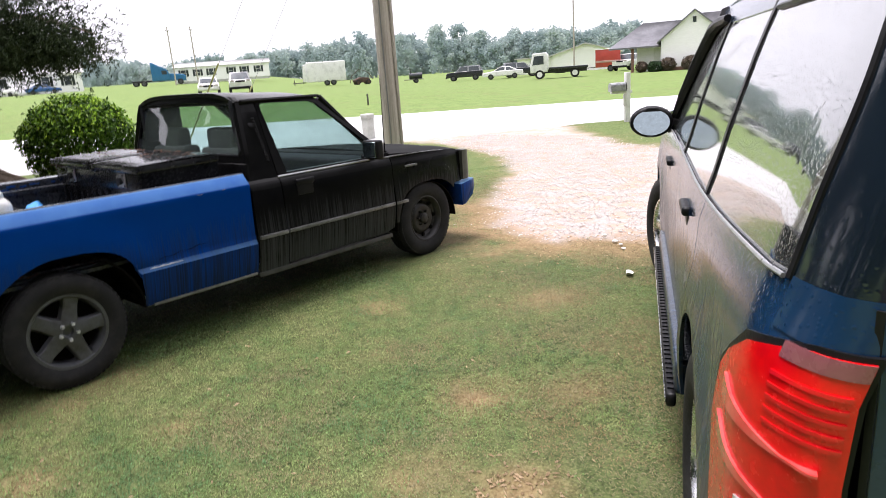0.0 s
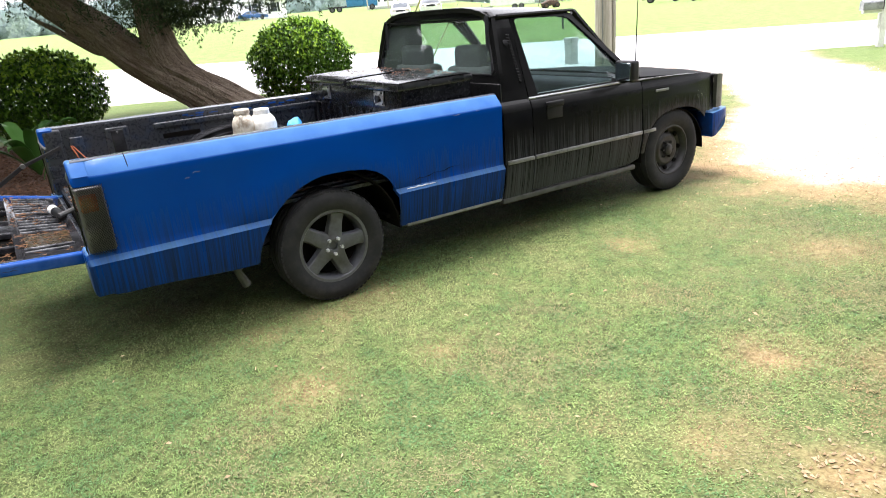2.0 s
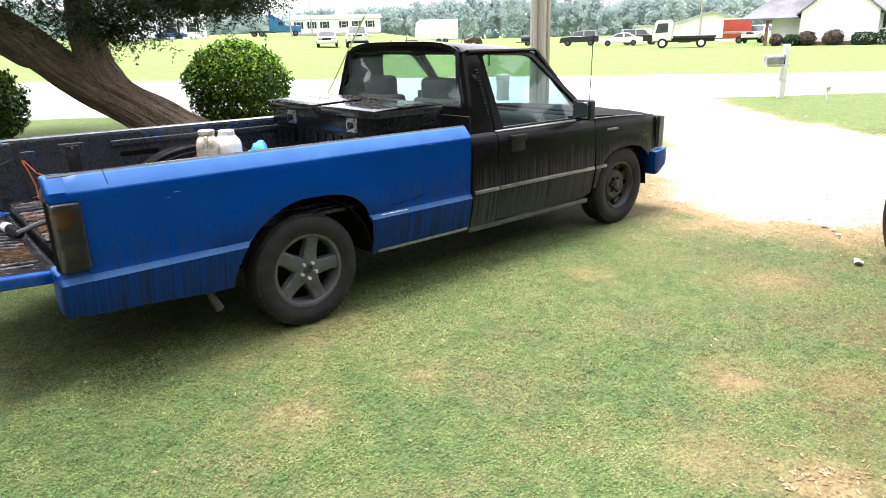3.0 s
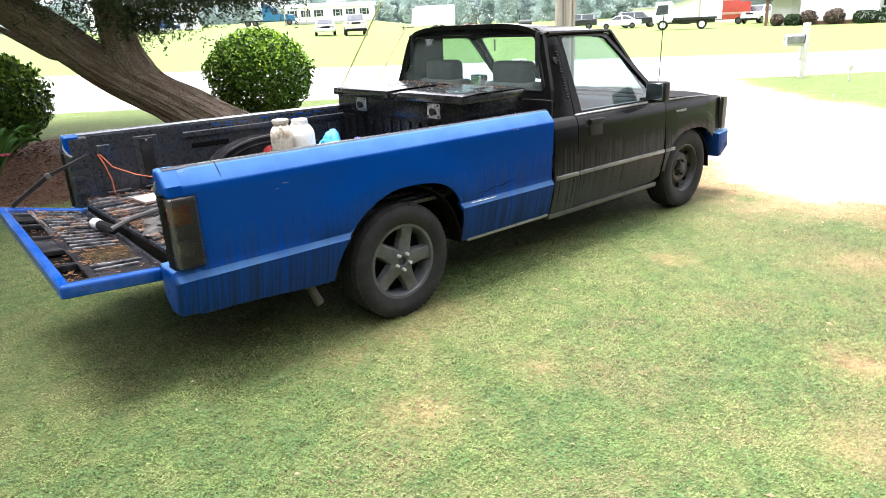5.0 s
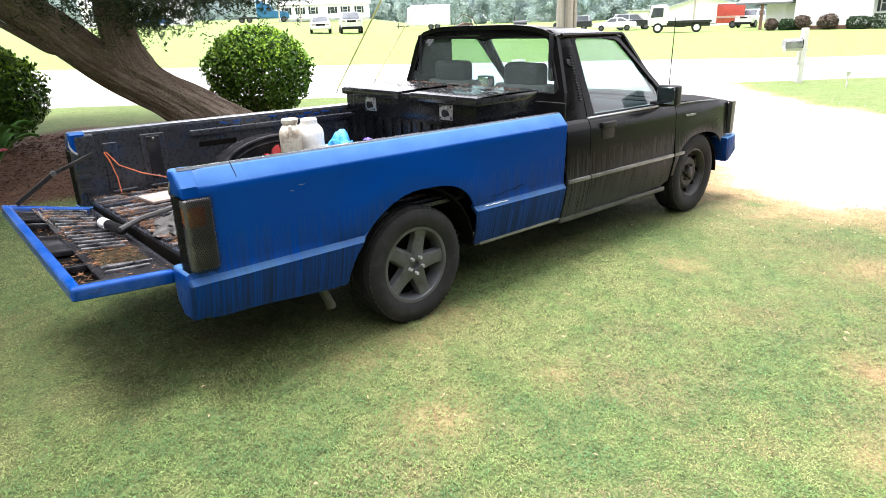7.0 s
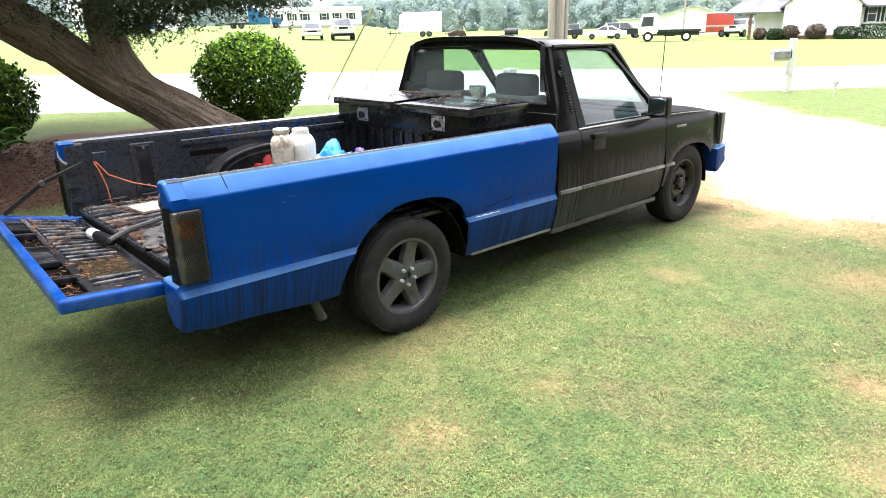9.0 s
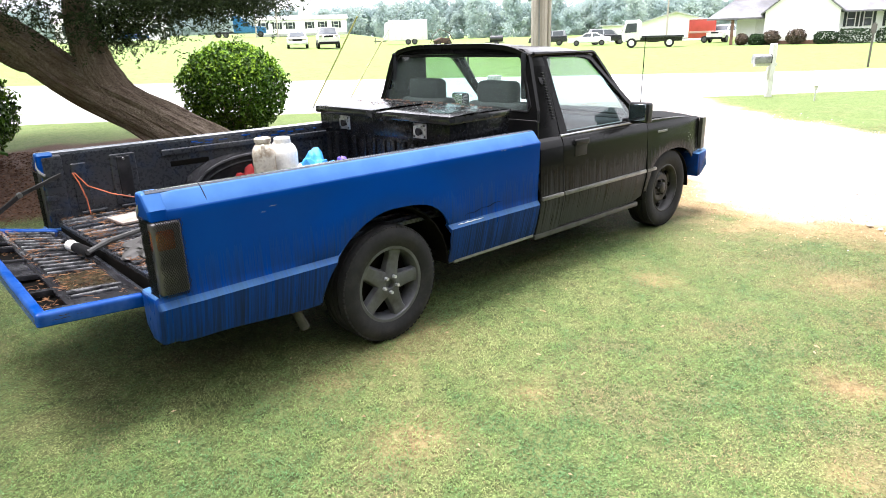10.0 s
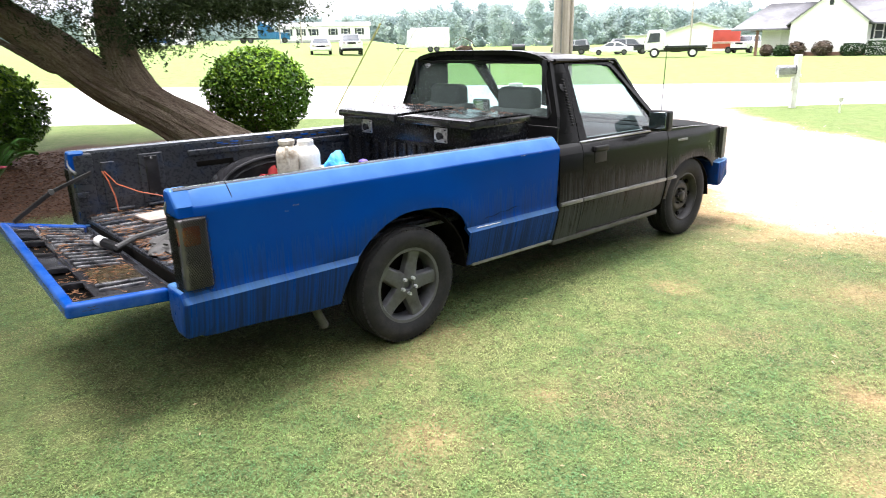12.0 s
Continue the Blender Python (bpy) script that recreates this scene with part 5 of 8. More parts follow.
    part("mirror_glass", bm, MIRROR, sm, smooth=False)
    # wheels
    for x in (0.0, 2.89):
        w = new("wheel")
        w.parent = suv
        w.location = (x, side * (SUV_W - 0.115), 0.37)
        w.rotation_euler = (0, 0, radians(17) if x > 1 else 0.0)
        part("tyre", tyre_mesh(0.37, 0.235, 0.23), RUBBER, w)
        part("rim", alloy_mesh(0.23, 0.235, side), CHROME, w, "bright five-spoke rim")
    for cx in (0.0, 2.89):
        bm = bmesh.new()
        grid(bm, lambda i, j: (cx + 0.44 * math.cos(math.pi * i / 14), side * (SUV_W - 0.03 - 0.30 * j), 0.40 + 0.44 * math.sin(math.pi * i / 14)), 14, 1)
        thicken(bm, 0.01)
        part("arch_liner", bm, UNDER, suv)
    part("headlamp", box((3.62, side * 0.52, 0.72), (3.78, side * 0.82, 0.92), 0.04, 3), CLEAR_LENS, suv)
bm = bmesh.new()
grid(bm, lambda i, j: (-0.72 + 2.30 * i / 16, (j / 12 * 2 - 1) * 0.70, 1.735 + 0.055 * (1 - abs(j / 12 * 2 - 1) ** 2.2) - 0.03 * abs(i / 16 * 2 - 1) ** 4), 16, 12)
thicken(bm, 0.02)
part("roof", bm, SUV_PAINT, suv)
for side in (1, -1):
    bm = bmesh.new()
    tube(bm, [(-0.5, side * 0.60, 1.78), (-0.42, side * 0.60, 1.825), (1.2, side * 0.60, 1.825), (1.28, side * 0.60, 1.78)], 0.018, 8)
    part("roof_rack", bm, PLASTIC, suv)
# tailgate with rear glass, bumper
bm = bmesh.new()
grid(bm, lambda i, j: (-0.905 - 0.03 * math.sin(math.pi * i / 10) + 0.02 * max(0, j / 8 - 0.6), (i / 10 * 2 - 1) * 0.776, 0.60 + 0.64 * j / 8), 10, 8)
thicken(bm, 0.03)
gate2 = part("tailgate", bm, SUV_PAINT, suv)
part("badge", box((-0.945, 0.62, 1.13), (-0.925, 0.70, 1.16), 0.003, 1), CHROME, gate2)
bm = bmesh.new()
grid(bm, lambda i, j: (-0.91 + 0.10 * j / 6 - 0.025 * math.sin(math.pi * i / 8), (i / 8 * 2 - 1) * (0.775 - 0.13 * j / 6), 1.245 + 0.47 * j / 6), 8, 6)
part("rear_window", bm, TINT_GLASS, gate2)
bm = bmesh.new()
add_box(bm, (-1.0, -0.90, 0.44), (-0.80, 0.90, 0.66), 0.06, 4)
part("rear_bumper", bm, SUV_PAINT, suv)
bm = bmesh.new()
grid(bm, lambda i, j: (2.16 + 1.55 * i / 10, (j / 10 * 2 - 1) * (0.83 - 0.10 * (i / 10) ** 3), 1.13 - 0.16 * (i / 10) ** 1.5 + 0.03 * (1 - (j / 10 * 2 - 1) ** 2)), 10, 10)
thicken(bm, 0.02)
part("bonnet", bm, SUV_PAINT, suv)
part("front_end", box((3.55, -0.80, 0.42), (3.86, 0.80, 0.94), 0.08, 4), SUV_PAINT, suv)
bm = bmesh.new()
grid(bm, lambda i, j: (2.22 - 0.72 * j / 6, (i / 8 * 2 - 1) * (0.80 - 0.14 * j / 6), 1.13 + 0.57 * j / 6), 8, 6)
part("windscreen", bm, TINT_GLASS, suv)
part("cabin_floor", box((-0.80, -0.80, 0.40), (3.4, 0.80, 0.46)), UNDER, suv)
for y in (-0.4, 0.4):
    for x in (0.35, 1.2):
        bm = bmesh.new()
        add_box(bm, (x, y - 0.25, 0.6), (x + 0.16, y + 0.25, 1.30), 0.06, 3)
        add_box(bm, (x, y - 0.26, 0.5), (x + 0.55, y + 0.26, 0.72), 0.05, 3)
        part("seat", bm, DASH, suv)


# ---- leaves ----
def leaf_mesh(name, centres, normals, size, width, seed, bend=0.25, jitter=0.6):
    """One mesh of pointed leaves: two triangles each, at given places, facing roughly outward."""
    rng = np.random.default_rng(seed)
    n = len(centres)
    c, nr = np.array(centres), np.array(normals)
    nr = nr + rng.normal(0, jitter, nr.shape)
    nr /= np.linalg.norm(nr, axis=1)[:, None] + 1e-9
    d = rng.normal(0, 1, nr.shape)
    d -= nr * (d * nr).sum(1)[:, None]
    d /= np.linalg.norm(d, axis=1)[:, None] + 1e-9
    sd = np.cross(nr, d)
    L = size * rng.uniform(0.6, 1.3, (n, 1))
    w = width * rng.uniform(0.7, 1.2, (n, 1))
    tip, root = c + d * L * 0.5 - nr * L * bend * 0.5, c - d * L * 0.5
    a, b = c + sd * w * 0.5 + nr * L * 0.06, c - sd * w * 0.5 + nr * L * 0.06
    v = np.stack([root, a, tip, b], 1).reshape(-1, 3)
    f = np.arange(4 * n).reshape(-1, 4)
    me = bpy.data.meshes.new(name)
    me.from_pydata(v.tolist(), [], f.tolist())
    return me


def shell_points(rng, n, centre, radii, inner=0.78, lumps=0.10, floor=0.05):
    """Points near the skin of a lumpy ellipsoid, with its outward directions."""
    pts, nrm = [], []
    while len(pts) < n:
        d = rng.normal(0, 1, 3)
        d /= np.linalg.norm(d)
        k = 1 + lumps * noise.noise(Vector(d * 2.3) + Vector(centre)) + 0.6 * lumps * noise.noise(Vector(d * 6) + Vector(centre))
        r = (inner + (1 - inner) * rng.random() ** 0.5) * k
        p = np.array(centre) + d * np.array(radii) * r
        if p[2] > floor:
            pts.append(p)
            nrm.append(d)
    return pts, nrm


def bark_material():
    """Furrows that run along the limb: the mesh carries turns and length as its map."""
    m, nt, p = fresh("grey_brown_bark")
    uv, mp = nt.nodes.new("ShaderNodeUVMap"), nt.nodes.new("ShaderNodeMapping")
    uv.uv_map = "limb"
    mp.inputs["Scale"].default_value = (40, 3.2, 1)
    nt.links.new(uv.outputs["UV"], mp.inputs["Vector"])
    furrow, flake, patch = noise_tex(nt, 1.0, 5, 0.7, mp.outputs["Vector"]), noise_tex(nt, 45, 3, 0.6, mapped(nt)), noise_tex(nt, 2.2, 4, 0.6, mapped(nt))
    tone = ramp(nt, mix_rgb(nt, 0.42, furrow, flake), [(0.34, (0.055, 0.040, 0.030)), (0.5, (0.200, 0.155, 0.118)), (0.68, (0.35, 0.29, 0.23))])
    tone = mix_rgb(nt, ramp(nt, patch, [(0.45, (0, 0, 0)), (0.7, (0.5, 0.5, 0.5))]), tone, (0.13, 0.085, 0.060))
    nt.links.new(tone, p.inputs["Base Color"])
    p.inputs["Roughness"].default_value = 0.92
    p.inputs["Specular IOR Level"].default_value = 0.15
    bump(nt, mix_rgb(nt, 0.25, furrow, flake), 1.0, 0.04, p)
    return m


BARK = bark_material()
SHRUB_LEAF = foliage("shrub_leaf", (0.012, 0.040, 0.005), (0.115, 0.235, 0.018), 0.45)
TIP_LEAF = foliage("fresh_shrub_leaf", (0.12, 0.26, 0.015), (0.30, 0.46, 0.035), 0.5)
CEDAR_LEAF = foliage("cedar_needles", (0.018, 0.030, 0.014), (0.075, 0.105, 0.045), 0.6)
PLANT_LEAF = foliage("broad_plant_leaf", (0.03, 0.09, 0.02), (0.10, 0.24, 0.05), 0.4)


def shrub(x, y, r, h, seed):
    rng = np.random.default_rng(seed)
    root = thing("shrub", pose(x, y, ground_z(x, y)), "rounded clipped evergreen shrub with glossy green leaves", "shrub", "clipped shrubs by the road")
    bm = bmesh.new()
    for k in range(7):
        a = 2 * math.pi * k / 7
        tube(bm, [(0.05 * math.cos(a), 0.05 * math.sin(a), -0.03), (0.25 * r * math.cos(a), 0.25 * r * math.sin(a), h * 0.35), (0.6 * r * math.cos(a), 0.6 * r * math.sin(a), h * 0.7)], [0.025, 0.016, 0.006], 6)
    part("stem", bm, BARK, root)
    p1, n1 = shell_points(rng, 6500, (0, 0, h * 0.52), (r, r, h * 0.50), 0.80, 0.12)
    p2, n2 = shell_points(rng, 4500, (0, 0, h * 0.50), (r * 0.88, r * 0.88, h * 0.45), 0.5, 0.10)
    for k in range(140):
        d = rng.normal(0, 1, 3)
        d[2] = abs(d[2])
        d /= np.linalg.norm(d)
        q = np.array((0, 0, h * 0.52)) + d * np.array((r, r, h * 0.5)) * 1.0
        for t in range(4):
            p1.append(q + d * 0.03 * t + rng.normal(0, 0.012, 3))
            n1.append(rng.normal(0, 1, 3))
    tips, tn = [], []
    while len(tips) < 1300:
        d = rng.normal(0, 1, 3)
        d /= np.linalg.norm(d)
        if d[2] > 0.15 + 0.5 * rng.random() and noise.noise(Vector(d * 5) + Vector((seed, 0, 0))) > -0.1:
            tips.append(np.array((0, 0, h * 0.52)) + d * np.array((r, r, h * 0.5)) * rng.uniform(0.98, 1.07 + 0.09 * max(0.0, d[2] - 0.5)))
            tn.append(d)
    me = leaf_mesh("new_growth", tips, tn, 0.07, 0.036, seed + 50)
    me.materials.append(TIP_LEAF)
    ob = new("new_growth", me)
    ob.parent = root
    ob["label"] = "fresh yellow-green shoots"
    me = leaf_mesh("crown", p1 + p2, n1 + n2, 0.075, 0.044, seed)
    me.materials.append(SHRUB_LEAF)
    ob = new("crown", me)
    ob.parent = root
    return root


shrub(3.42, 8.25, 0.88, 1.48, 5)
shrub(-0.60, 8.75, 0.86, 1.36, 8)

# ---- leaning cedar ----
TREE = Vector((1.75, 4.75, 0))
tree = thing("cedar_tree", pose(*TREE), "leaning cedar tree with furrowed brown bark and dark drooping foliage", "tree")


def trunk_mesh(path, radii, sides, seed, ridge=0.07):
    bm = bmesh.new()
    pts = [Vector(p) for p in path]
    n = len(pts)
    sub, rr = [], []
    for i in range(n - 1):
        for k in range(8):
            t = k / 8
            p0, p1, p2, p3 = pts[max(0, i - 1)], pts[i], pts[i + 1], pts[min(n - 1, i + 2)]
            sub.append(0.5 * ((2 * p1) + (p2 - p0) * t + (2 * p0 - 5 * p1 + 4 * p2 - p3) * t * t + (3 * p1 - p0 - 3 * p2 + p3) * t ** 3))
            rr.append(radii[i] + (radii[i + 1] - radii[i]) * t)
    sub.append(pts[-1])
    rr.append(radii[-1])
    rings = tube(bm, sub, rr, sides)
    for i, ring in enumerate(rings):
        for k, v in enumerate(ring):
            a = 2 * math.pi * k / sides
            d = (v.co - sub[i]).normalized()
            f = noise.noise(Vector((math.cos(a) * 2.6, math.sin(a) * 2.6, i * 0.05 + seed)))
            g = noise.noise(Vector((math.cos(a) * 7.0, math.sin(a) * 7.0, i * 0.16 + seed)))
            h = noise.noise(Vector((math.cos(a) * 16.0, math.sin(a) * 16.0, i * 0.12 + seed)))
            w = noise.noise(Vector((math.cos(a) * 30.0, math.sin(a) * 30.0, i * 0.22 + seed)))
            v.co += d * rr[i] * (ridge * 2.0 * f + ridge * 1.5 * g + ridge * 0.9 * h + ridge * 0.7 * w)
    # map: turns round the limb, metres along it
    lay = bm.loops.layers.uv.new("limb")
    order = {v: (k / sides, i) for i, ring in enumerate(rings) for k, v in enumerate(ring)}
    run = [0.0]
    for p0, p1 in zip(sub, sub[1:]):
        run.append(run[-1] + (p1 - p0).length)
    for f in bm.faces:
        us = [order[l.vert][0] for l in f.loops]
        for l, u in zip(f.loops, us):
            l[lay].uv = ((u + 1 if max(us) - min(us) > 0.5 and u < 0.5 else u), run[order[l.vert][1]])
    return bm


T = lambda *p: Vector(p) - TREE
main_path = [T(1.95, 4.55, -0.15), T(1.52, 4.90, 0.20), T(1.28, 5.27, 0.46), T(0.93, 5.82, 0.79), T(0.52, 6.47, 1.14), T(0.11, 7.03, 1.61), T(-0.29, 7.70, 2.04), T(-0.76, 8.50, 2.68), T(-1.23, 9.5, 3.6)]
part("trunk", trunk_mesh(main_path, [0.46, 0.34, 0.295, 0.262, 0.245, 0.235, 0.22, 0.19, 0.13], 72, 1.0), BARK, tree)
second = [T(0.95, 5.80, 0.72), T(0.74, 6.15, 1.12), T(0.68, 6.42, 1.52), T(0.72, 6.70, 2.02), T(0.86, 6.9, 2.9), T(1.0, 6.8, 4.2)]
part("limb", trunk_mesh(second, [0.20, 0.225, 0.195, 0.16, 0.11, 0.05], 40, 4.0), BARK, tree)
for path, r in (([T(0.12, 6.80, 1.36), T(0.0, 6.92, 1.38), T(-0.24, 7.12, 1.56), T(-0.6, 7.5, 1.85)], [0.080, 0.062, 0.048, 0.02]),
                ([T(-0.02, 6.88, 1.44), T(-0.10, 6.86, 1.50), T(-0.20, 6.90, 1.50)], [0.03, 0.022, 0.012]),
                ([T(0.8, 6.8, 2.2), T(1.4, 6.3, 2.5), T(2.1, 5.8, 2.55), T(2.8, 5.4, 2.3)], [0.07, 0.05, 0.03, 0.01]),
                ([T(0.8, 6.8, 2.4), T(0.7, 6.0, 2.75), T(0.7, 5.3, 2.6)], [0.05, 0.035, 0.012]),
                ([T(-0.3, 7.7, 2.2), T(-0.2, 7.0, 2.6), T(-0.1, 6.2, 2.7)], [0.06, 0.04, 0.012]),
                ([T(-0.7, 8.4, 2.7), T(-1.2, 7.8, 2.9), T(-1.8, 7.4, 2.8)], [0.06, 0.04, 0.012]),
                ([T(0.9, 6.9, 3.0), T(1.6, 7.2, 3.2), T(2.5, 7.4, 3.0)], [0.06, 0.04, 0.012])):
    part("limb", trunk_mesh(path, r, 10, 9.0, 0.05), BARK, tree)
rng = np.random.default_rng(21)
# drooping sprays in small pads with gaps; spread and lower edge fit the camera's view
pads = []
for k in range(1500):
    v = rng.random()
    s, q = rng.uniform(-2.1, 2.1), rng.uniform(-0.9, 1.5)
    x, y = 0.75 + 0.69 * s + 0.72 * q, 6.7 - 0.72 * s + 0.69 * q
    if s < 0.1 and v < 0.35 and rng.random() < 0.8:
        continue
    low = 1.94 + 0.16 * noise.noise(Vector((x * 1.3, y * 1.3, 2.0))) + 0.05 * max(0, -s - 0.6) + 0.12 * smooth_step(0.6, 1.3, s) - 0.26 * math.exp(-((s - 0.2) / 0.42) ** 2)
    z = low + (2.6 - 0.3 * abs(s - 0.4)) * v ** 1.5
    if noise.noise(Vector((x * 1.3, y * 1.3, z * 1.6))) > -0.22:
        pads.append((x, y, z))
for k in range(110):
    t = 0.72 * rng.random()
    pads.append((1.6 + 1.25 * t + rng.normal(0, 0.12), 6.15 - 0.95 * t + rng.normal(0, 0.25), 2.26 - 0.18 * t + rng.normal(0, 0.13)))
for k in range(45):
    pads.append((1.0 + rng.normal(0, 0.22), 6.55 + rng.normal(0, 0.2), 1.60 + 0.45 * rng.random()))
cp, cn = [], []
for px, py, pz in pads:
    for k in range(11):
        base = np.array((px, py, pz)) + rng.normal(0, 1, 3) * np.array((0.20, 0.20, 0.10))
        droop = np.array((rng.normal(0, 0.6), rng.normal(0, 0.6), -0.35))
        droop /= np.linalg.norm(droop)
        for t in range(9):
            cp.append(base + droop * 0.020 * t + rng.normal(0, 0.013, 3) - np.array(TREE))
            cn.append(np.array((0, 0, 1.0)) + rng.normal(0, 0.5, 3))
me = leaf_mesh("crown", cp, cn, 0.060, 0.017, 3, 0.1, 0.9)
me.materials.append(CEDAR_LEAF)
crown = new("crown", me)
crown.parent = tree
crown["label"] = "dark green feathery drooping foliage"
# Unseen leaves added above the view to shade the lawn and verge.
tp = [np.array((-3.0 + 2.6 * a, 4.4 + 4.4 * b, 5.8 + 1.4 * c)) - np.array(TREE) for a, b, c in rng.normal(0, 0.5, (8000, 3))]
tp += [np.array((0.2 + 3.4 * a, 10.6 + 1.7 * b, 6.0 + 1.3 * c)) - np.array(TREE) for a, b, c in rng.normal(0, 0.5, (6000, 3))]
tp += [np.array((rng.uniform(-5.0, 1.8), rng.uniform(4.4, 13.0), rng.uniform(3.6, 7.0))) - np.array(TREE) for k in range(22000)]
me = leaf_mesh("shade_crown", tp, [(0, 0, 1)] * len(tp), 0.22, 0.09, 6, 0.1, 0.7)
me.materials.append(CEDAR_LEAF)
top = new("shade_crown", me)
top.parent = tree

# ---- broad-leaved garden plant with a pink flower ----
plant = thing("flowering_plant", pose(-1.06, 5.86, 0), "broad-leaved green garden plant with a pink flower on mulch", "plant")
rng = np.random.default_rng(4)
for k in range(13):
    a = 2 * math.pi * k / 13 + rng.normal(0, 0.2)
    L, lift = 0.42 + 0.2 * rng.random(), 0.45 + 0.35 * rng.random()
    bm = bmesh.new()

    def blade(i, j):
        t, s = i / 8, j / 4 * 2 - 1
        w = 0.085 * math.sin(math.pi * min(1, 0.08 + t * 0.92)) ** 0.8
        r = L * t
        z = 0.05 + lift * math.sin(t * 1.9) * 0.75
        return (r * math.cos(a) - s * w * math.sin(a), r * math.sin(a) + s * w * math.cos(a), z + 0.03 * abs(s))
    grid(bm, blade, 8, 4)
    thicken(bm, 0.002)
    part("leaf", bm, PLANT_LEAF, plant)
PINK = surface("pink_petal", (0.75, 0.12, 0.20), (0.6, 0.08, 0.15), 0.5, 0, 60, 10, 0.4, 0.1)
bm = bmesh.new()
for k in range(6):
    a = 2 * math.pi * k / 6
    bmesh.ops.create_uvsphere(bm, u_segments=8, v_segments=6, radius=0.035, matrix=Matrix.Translation((0.16 + 0.03 * math.cos(a), -0.12 + 0.03 * math.sin(a), 0.40)) @ Matrix.Rotation(a, 4, "Z") @ Matrix.Diagonal((1, 0.7, 0.35, 1)))
part("flower", bm, PINK, plant, "pink flower head")
bm = bmesh.new()
tube(bm, [(0.02, -0.02, 0.0), (0.16, -0.12, 0.40)], 0.006, 5)
part("stalk", bm, PLANT_LEAF, plant)

# ---- utility pole with guy wires ----
POLE_WOOD = surface("weathered_pole_wood", (0.44, 0.40, 0.35), (0.30, 0.27, 0.235), 0.85, 0, 40, 3, 0.45, 0.6, 0, 0.2, (8, 8, 0.4))
GUY_YELLOW = surface("yellow_guy_guard", (0.40, 0.39, 0.16), (0.28, 0.27, 0.12), 0.6, 0, 40, 4, 0.4, 0.1)
WIRE = surface("galvanised_wire", (0.25, 0.25, 0.25), (0.15, 0.15, 0.15), 0.5, 0.6, 40, 4, 0.4, 0.1)
POLE_XY = Vector((7.55, 4.97))
pole = thing("utility_pole", pose(POLE_XY.x, POLE_XY.y, ground_z(*POLE_XY)), "weathered grey wooden utility pole beside the road", "utility pole")
bm = bmesh.new()
rings = tube(bm, [(0, 0, -0.1 + 0.55 * k) for k in range(22)], [0.150 - 0.0026 * k for k in range(22)], 18)
for i, ring in enumerate(rings):
    for k, v in enumerate(ring):
        f = 1 + 0.03 * noise.noise(Vector((k * 0.9, i * 0.15, 3)))
        v.co.x, v.co.y = v.co.x * f, v.co.y * f
part("shaft", bm, POLE_WOOD, pole)
bm = bmesh.new()
tube(bm, [(-0.13, -0.10, 0.0), (-0.128, -0.095, 2.6), (-0.115, -0.09, 7.0)], 0.012, 6)
part("ground_wire", bm, WIRE, pole, "thin ground wire stapled to the pole")
part("conduit", box((0.08, -0.155, 0.0), (0.14, -0.095, 3.2), 0.02, 3), POLE_WOOD, pole)


def guy(ax, ay, top, guard):
    az = ground_z(ax, ay)
    g = thing("guy_wire", pose(ax, ay, az), "thin steel guy wire with a yellow guard, anchored in the grass", "guy wire", "guy wires of the pole")
    end = Vector((POLE_XY.x - ax, POLE_XY.y - ay, top - az))
    bm = bmesh.new()
    tube(bm, [(0, 0, -0.02), end], 0.004, 5)
    part("wire", bm, WIRE, g)
    bm = bmesh.new()
    d = end.normalized()
    tube(bm, [d * 0.12, d * (0.12 + guard)], 0.018, 8)
    part("guard", bm, GUY_YELLOW, g, "faded yellow plastic guard")
    bm = bmesh.new()
    tube(bm, [(0, 0, -0.05), d * 0.25], 0.016, 6)
    part("anchor_rod", bm, WIRE, g)


guy(6.45, 10.62, 7.2, 2.4)
guy(8.15, 11.45, 5.7, 2.0)

# small utility pedestal by the pole
ped = thing("utility_pedestal", pose(9.95, 8.15, ground_z(9.95, 8.15)), "small pale grey utility pedestal beside the pole", "pedestal")
PALE = surface("pale_grey_plastic", (0.55, 0.55, 0.52), (0.42, 0.42, 0.38), 0.5, 0, 60, 5, 0.4, 0.1)
part("post", box((-0.11, -0.11, 0), (0.11, 0.11, 0.52), 0.02, 2), PALE, ped)
part("cap", box((-0.125, -0.125, 0.50), (0.125, 0.125, 0.62), 0.03, 3), PALE, ped)

# mailbox
WHITE = surface("white_paint", (0.78, 0.78, 0.76), (0.62, 0.61, 0.58), 0.55, 0, 60, 4, 0.36, 0.15)
mail = thing("mailbox", pose(14.2, 3.5, ground_z(14.2, 3.5), 0, 0, 52) @ Matrix.Scale(1.06, 4), "metal mailbox on a white wooden post beside the drive", "mailbox")
part("post", box((-0.055, -0.055, -0.02), (0.055, 0.055, 1.10), 0.006, 1), WHITE, mail, "white painted timber post")
part("arm", box((-0.04, -0.10, 0.64), (0.04, 0.40, 0.70), 0.006, 1), WHITE, mail)
GALV = surface("dull_galvanised_box", (0.42, 0.43, 0.44), (0.2, 0.2, 0.21), 0.4, 0.6, 40, 9, 0.45, 0.1)
prof = [(-0.08, 0.0), (0.08, 0.0), (0.08, 0.12)] + [(0.08 * math.cos(math.pi * k / 10), 0.12 + 0.07 * math.sin(math.pi * k / 10)) for k in range(1, 10)] + [(-0.08, 0.12)]
bm = plate(prof, "y", 0.06, 0.43, 0.006, 1)
bmesh.ops.translate(bm, vec=(0, 0, 0.70), verts=bm.verts)
mb = part("box", bm, GALV, mail, "dented galvanised box")
bm = plate([(a * 1.06, b * 1.04) for a, b in prof], "y", 0.045, 0.06, 0.004, 1)
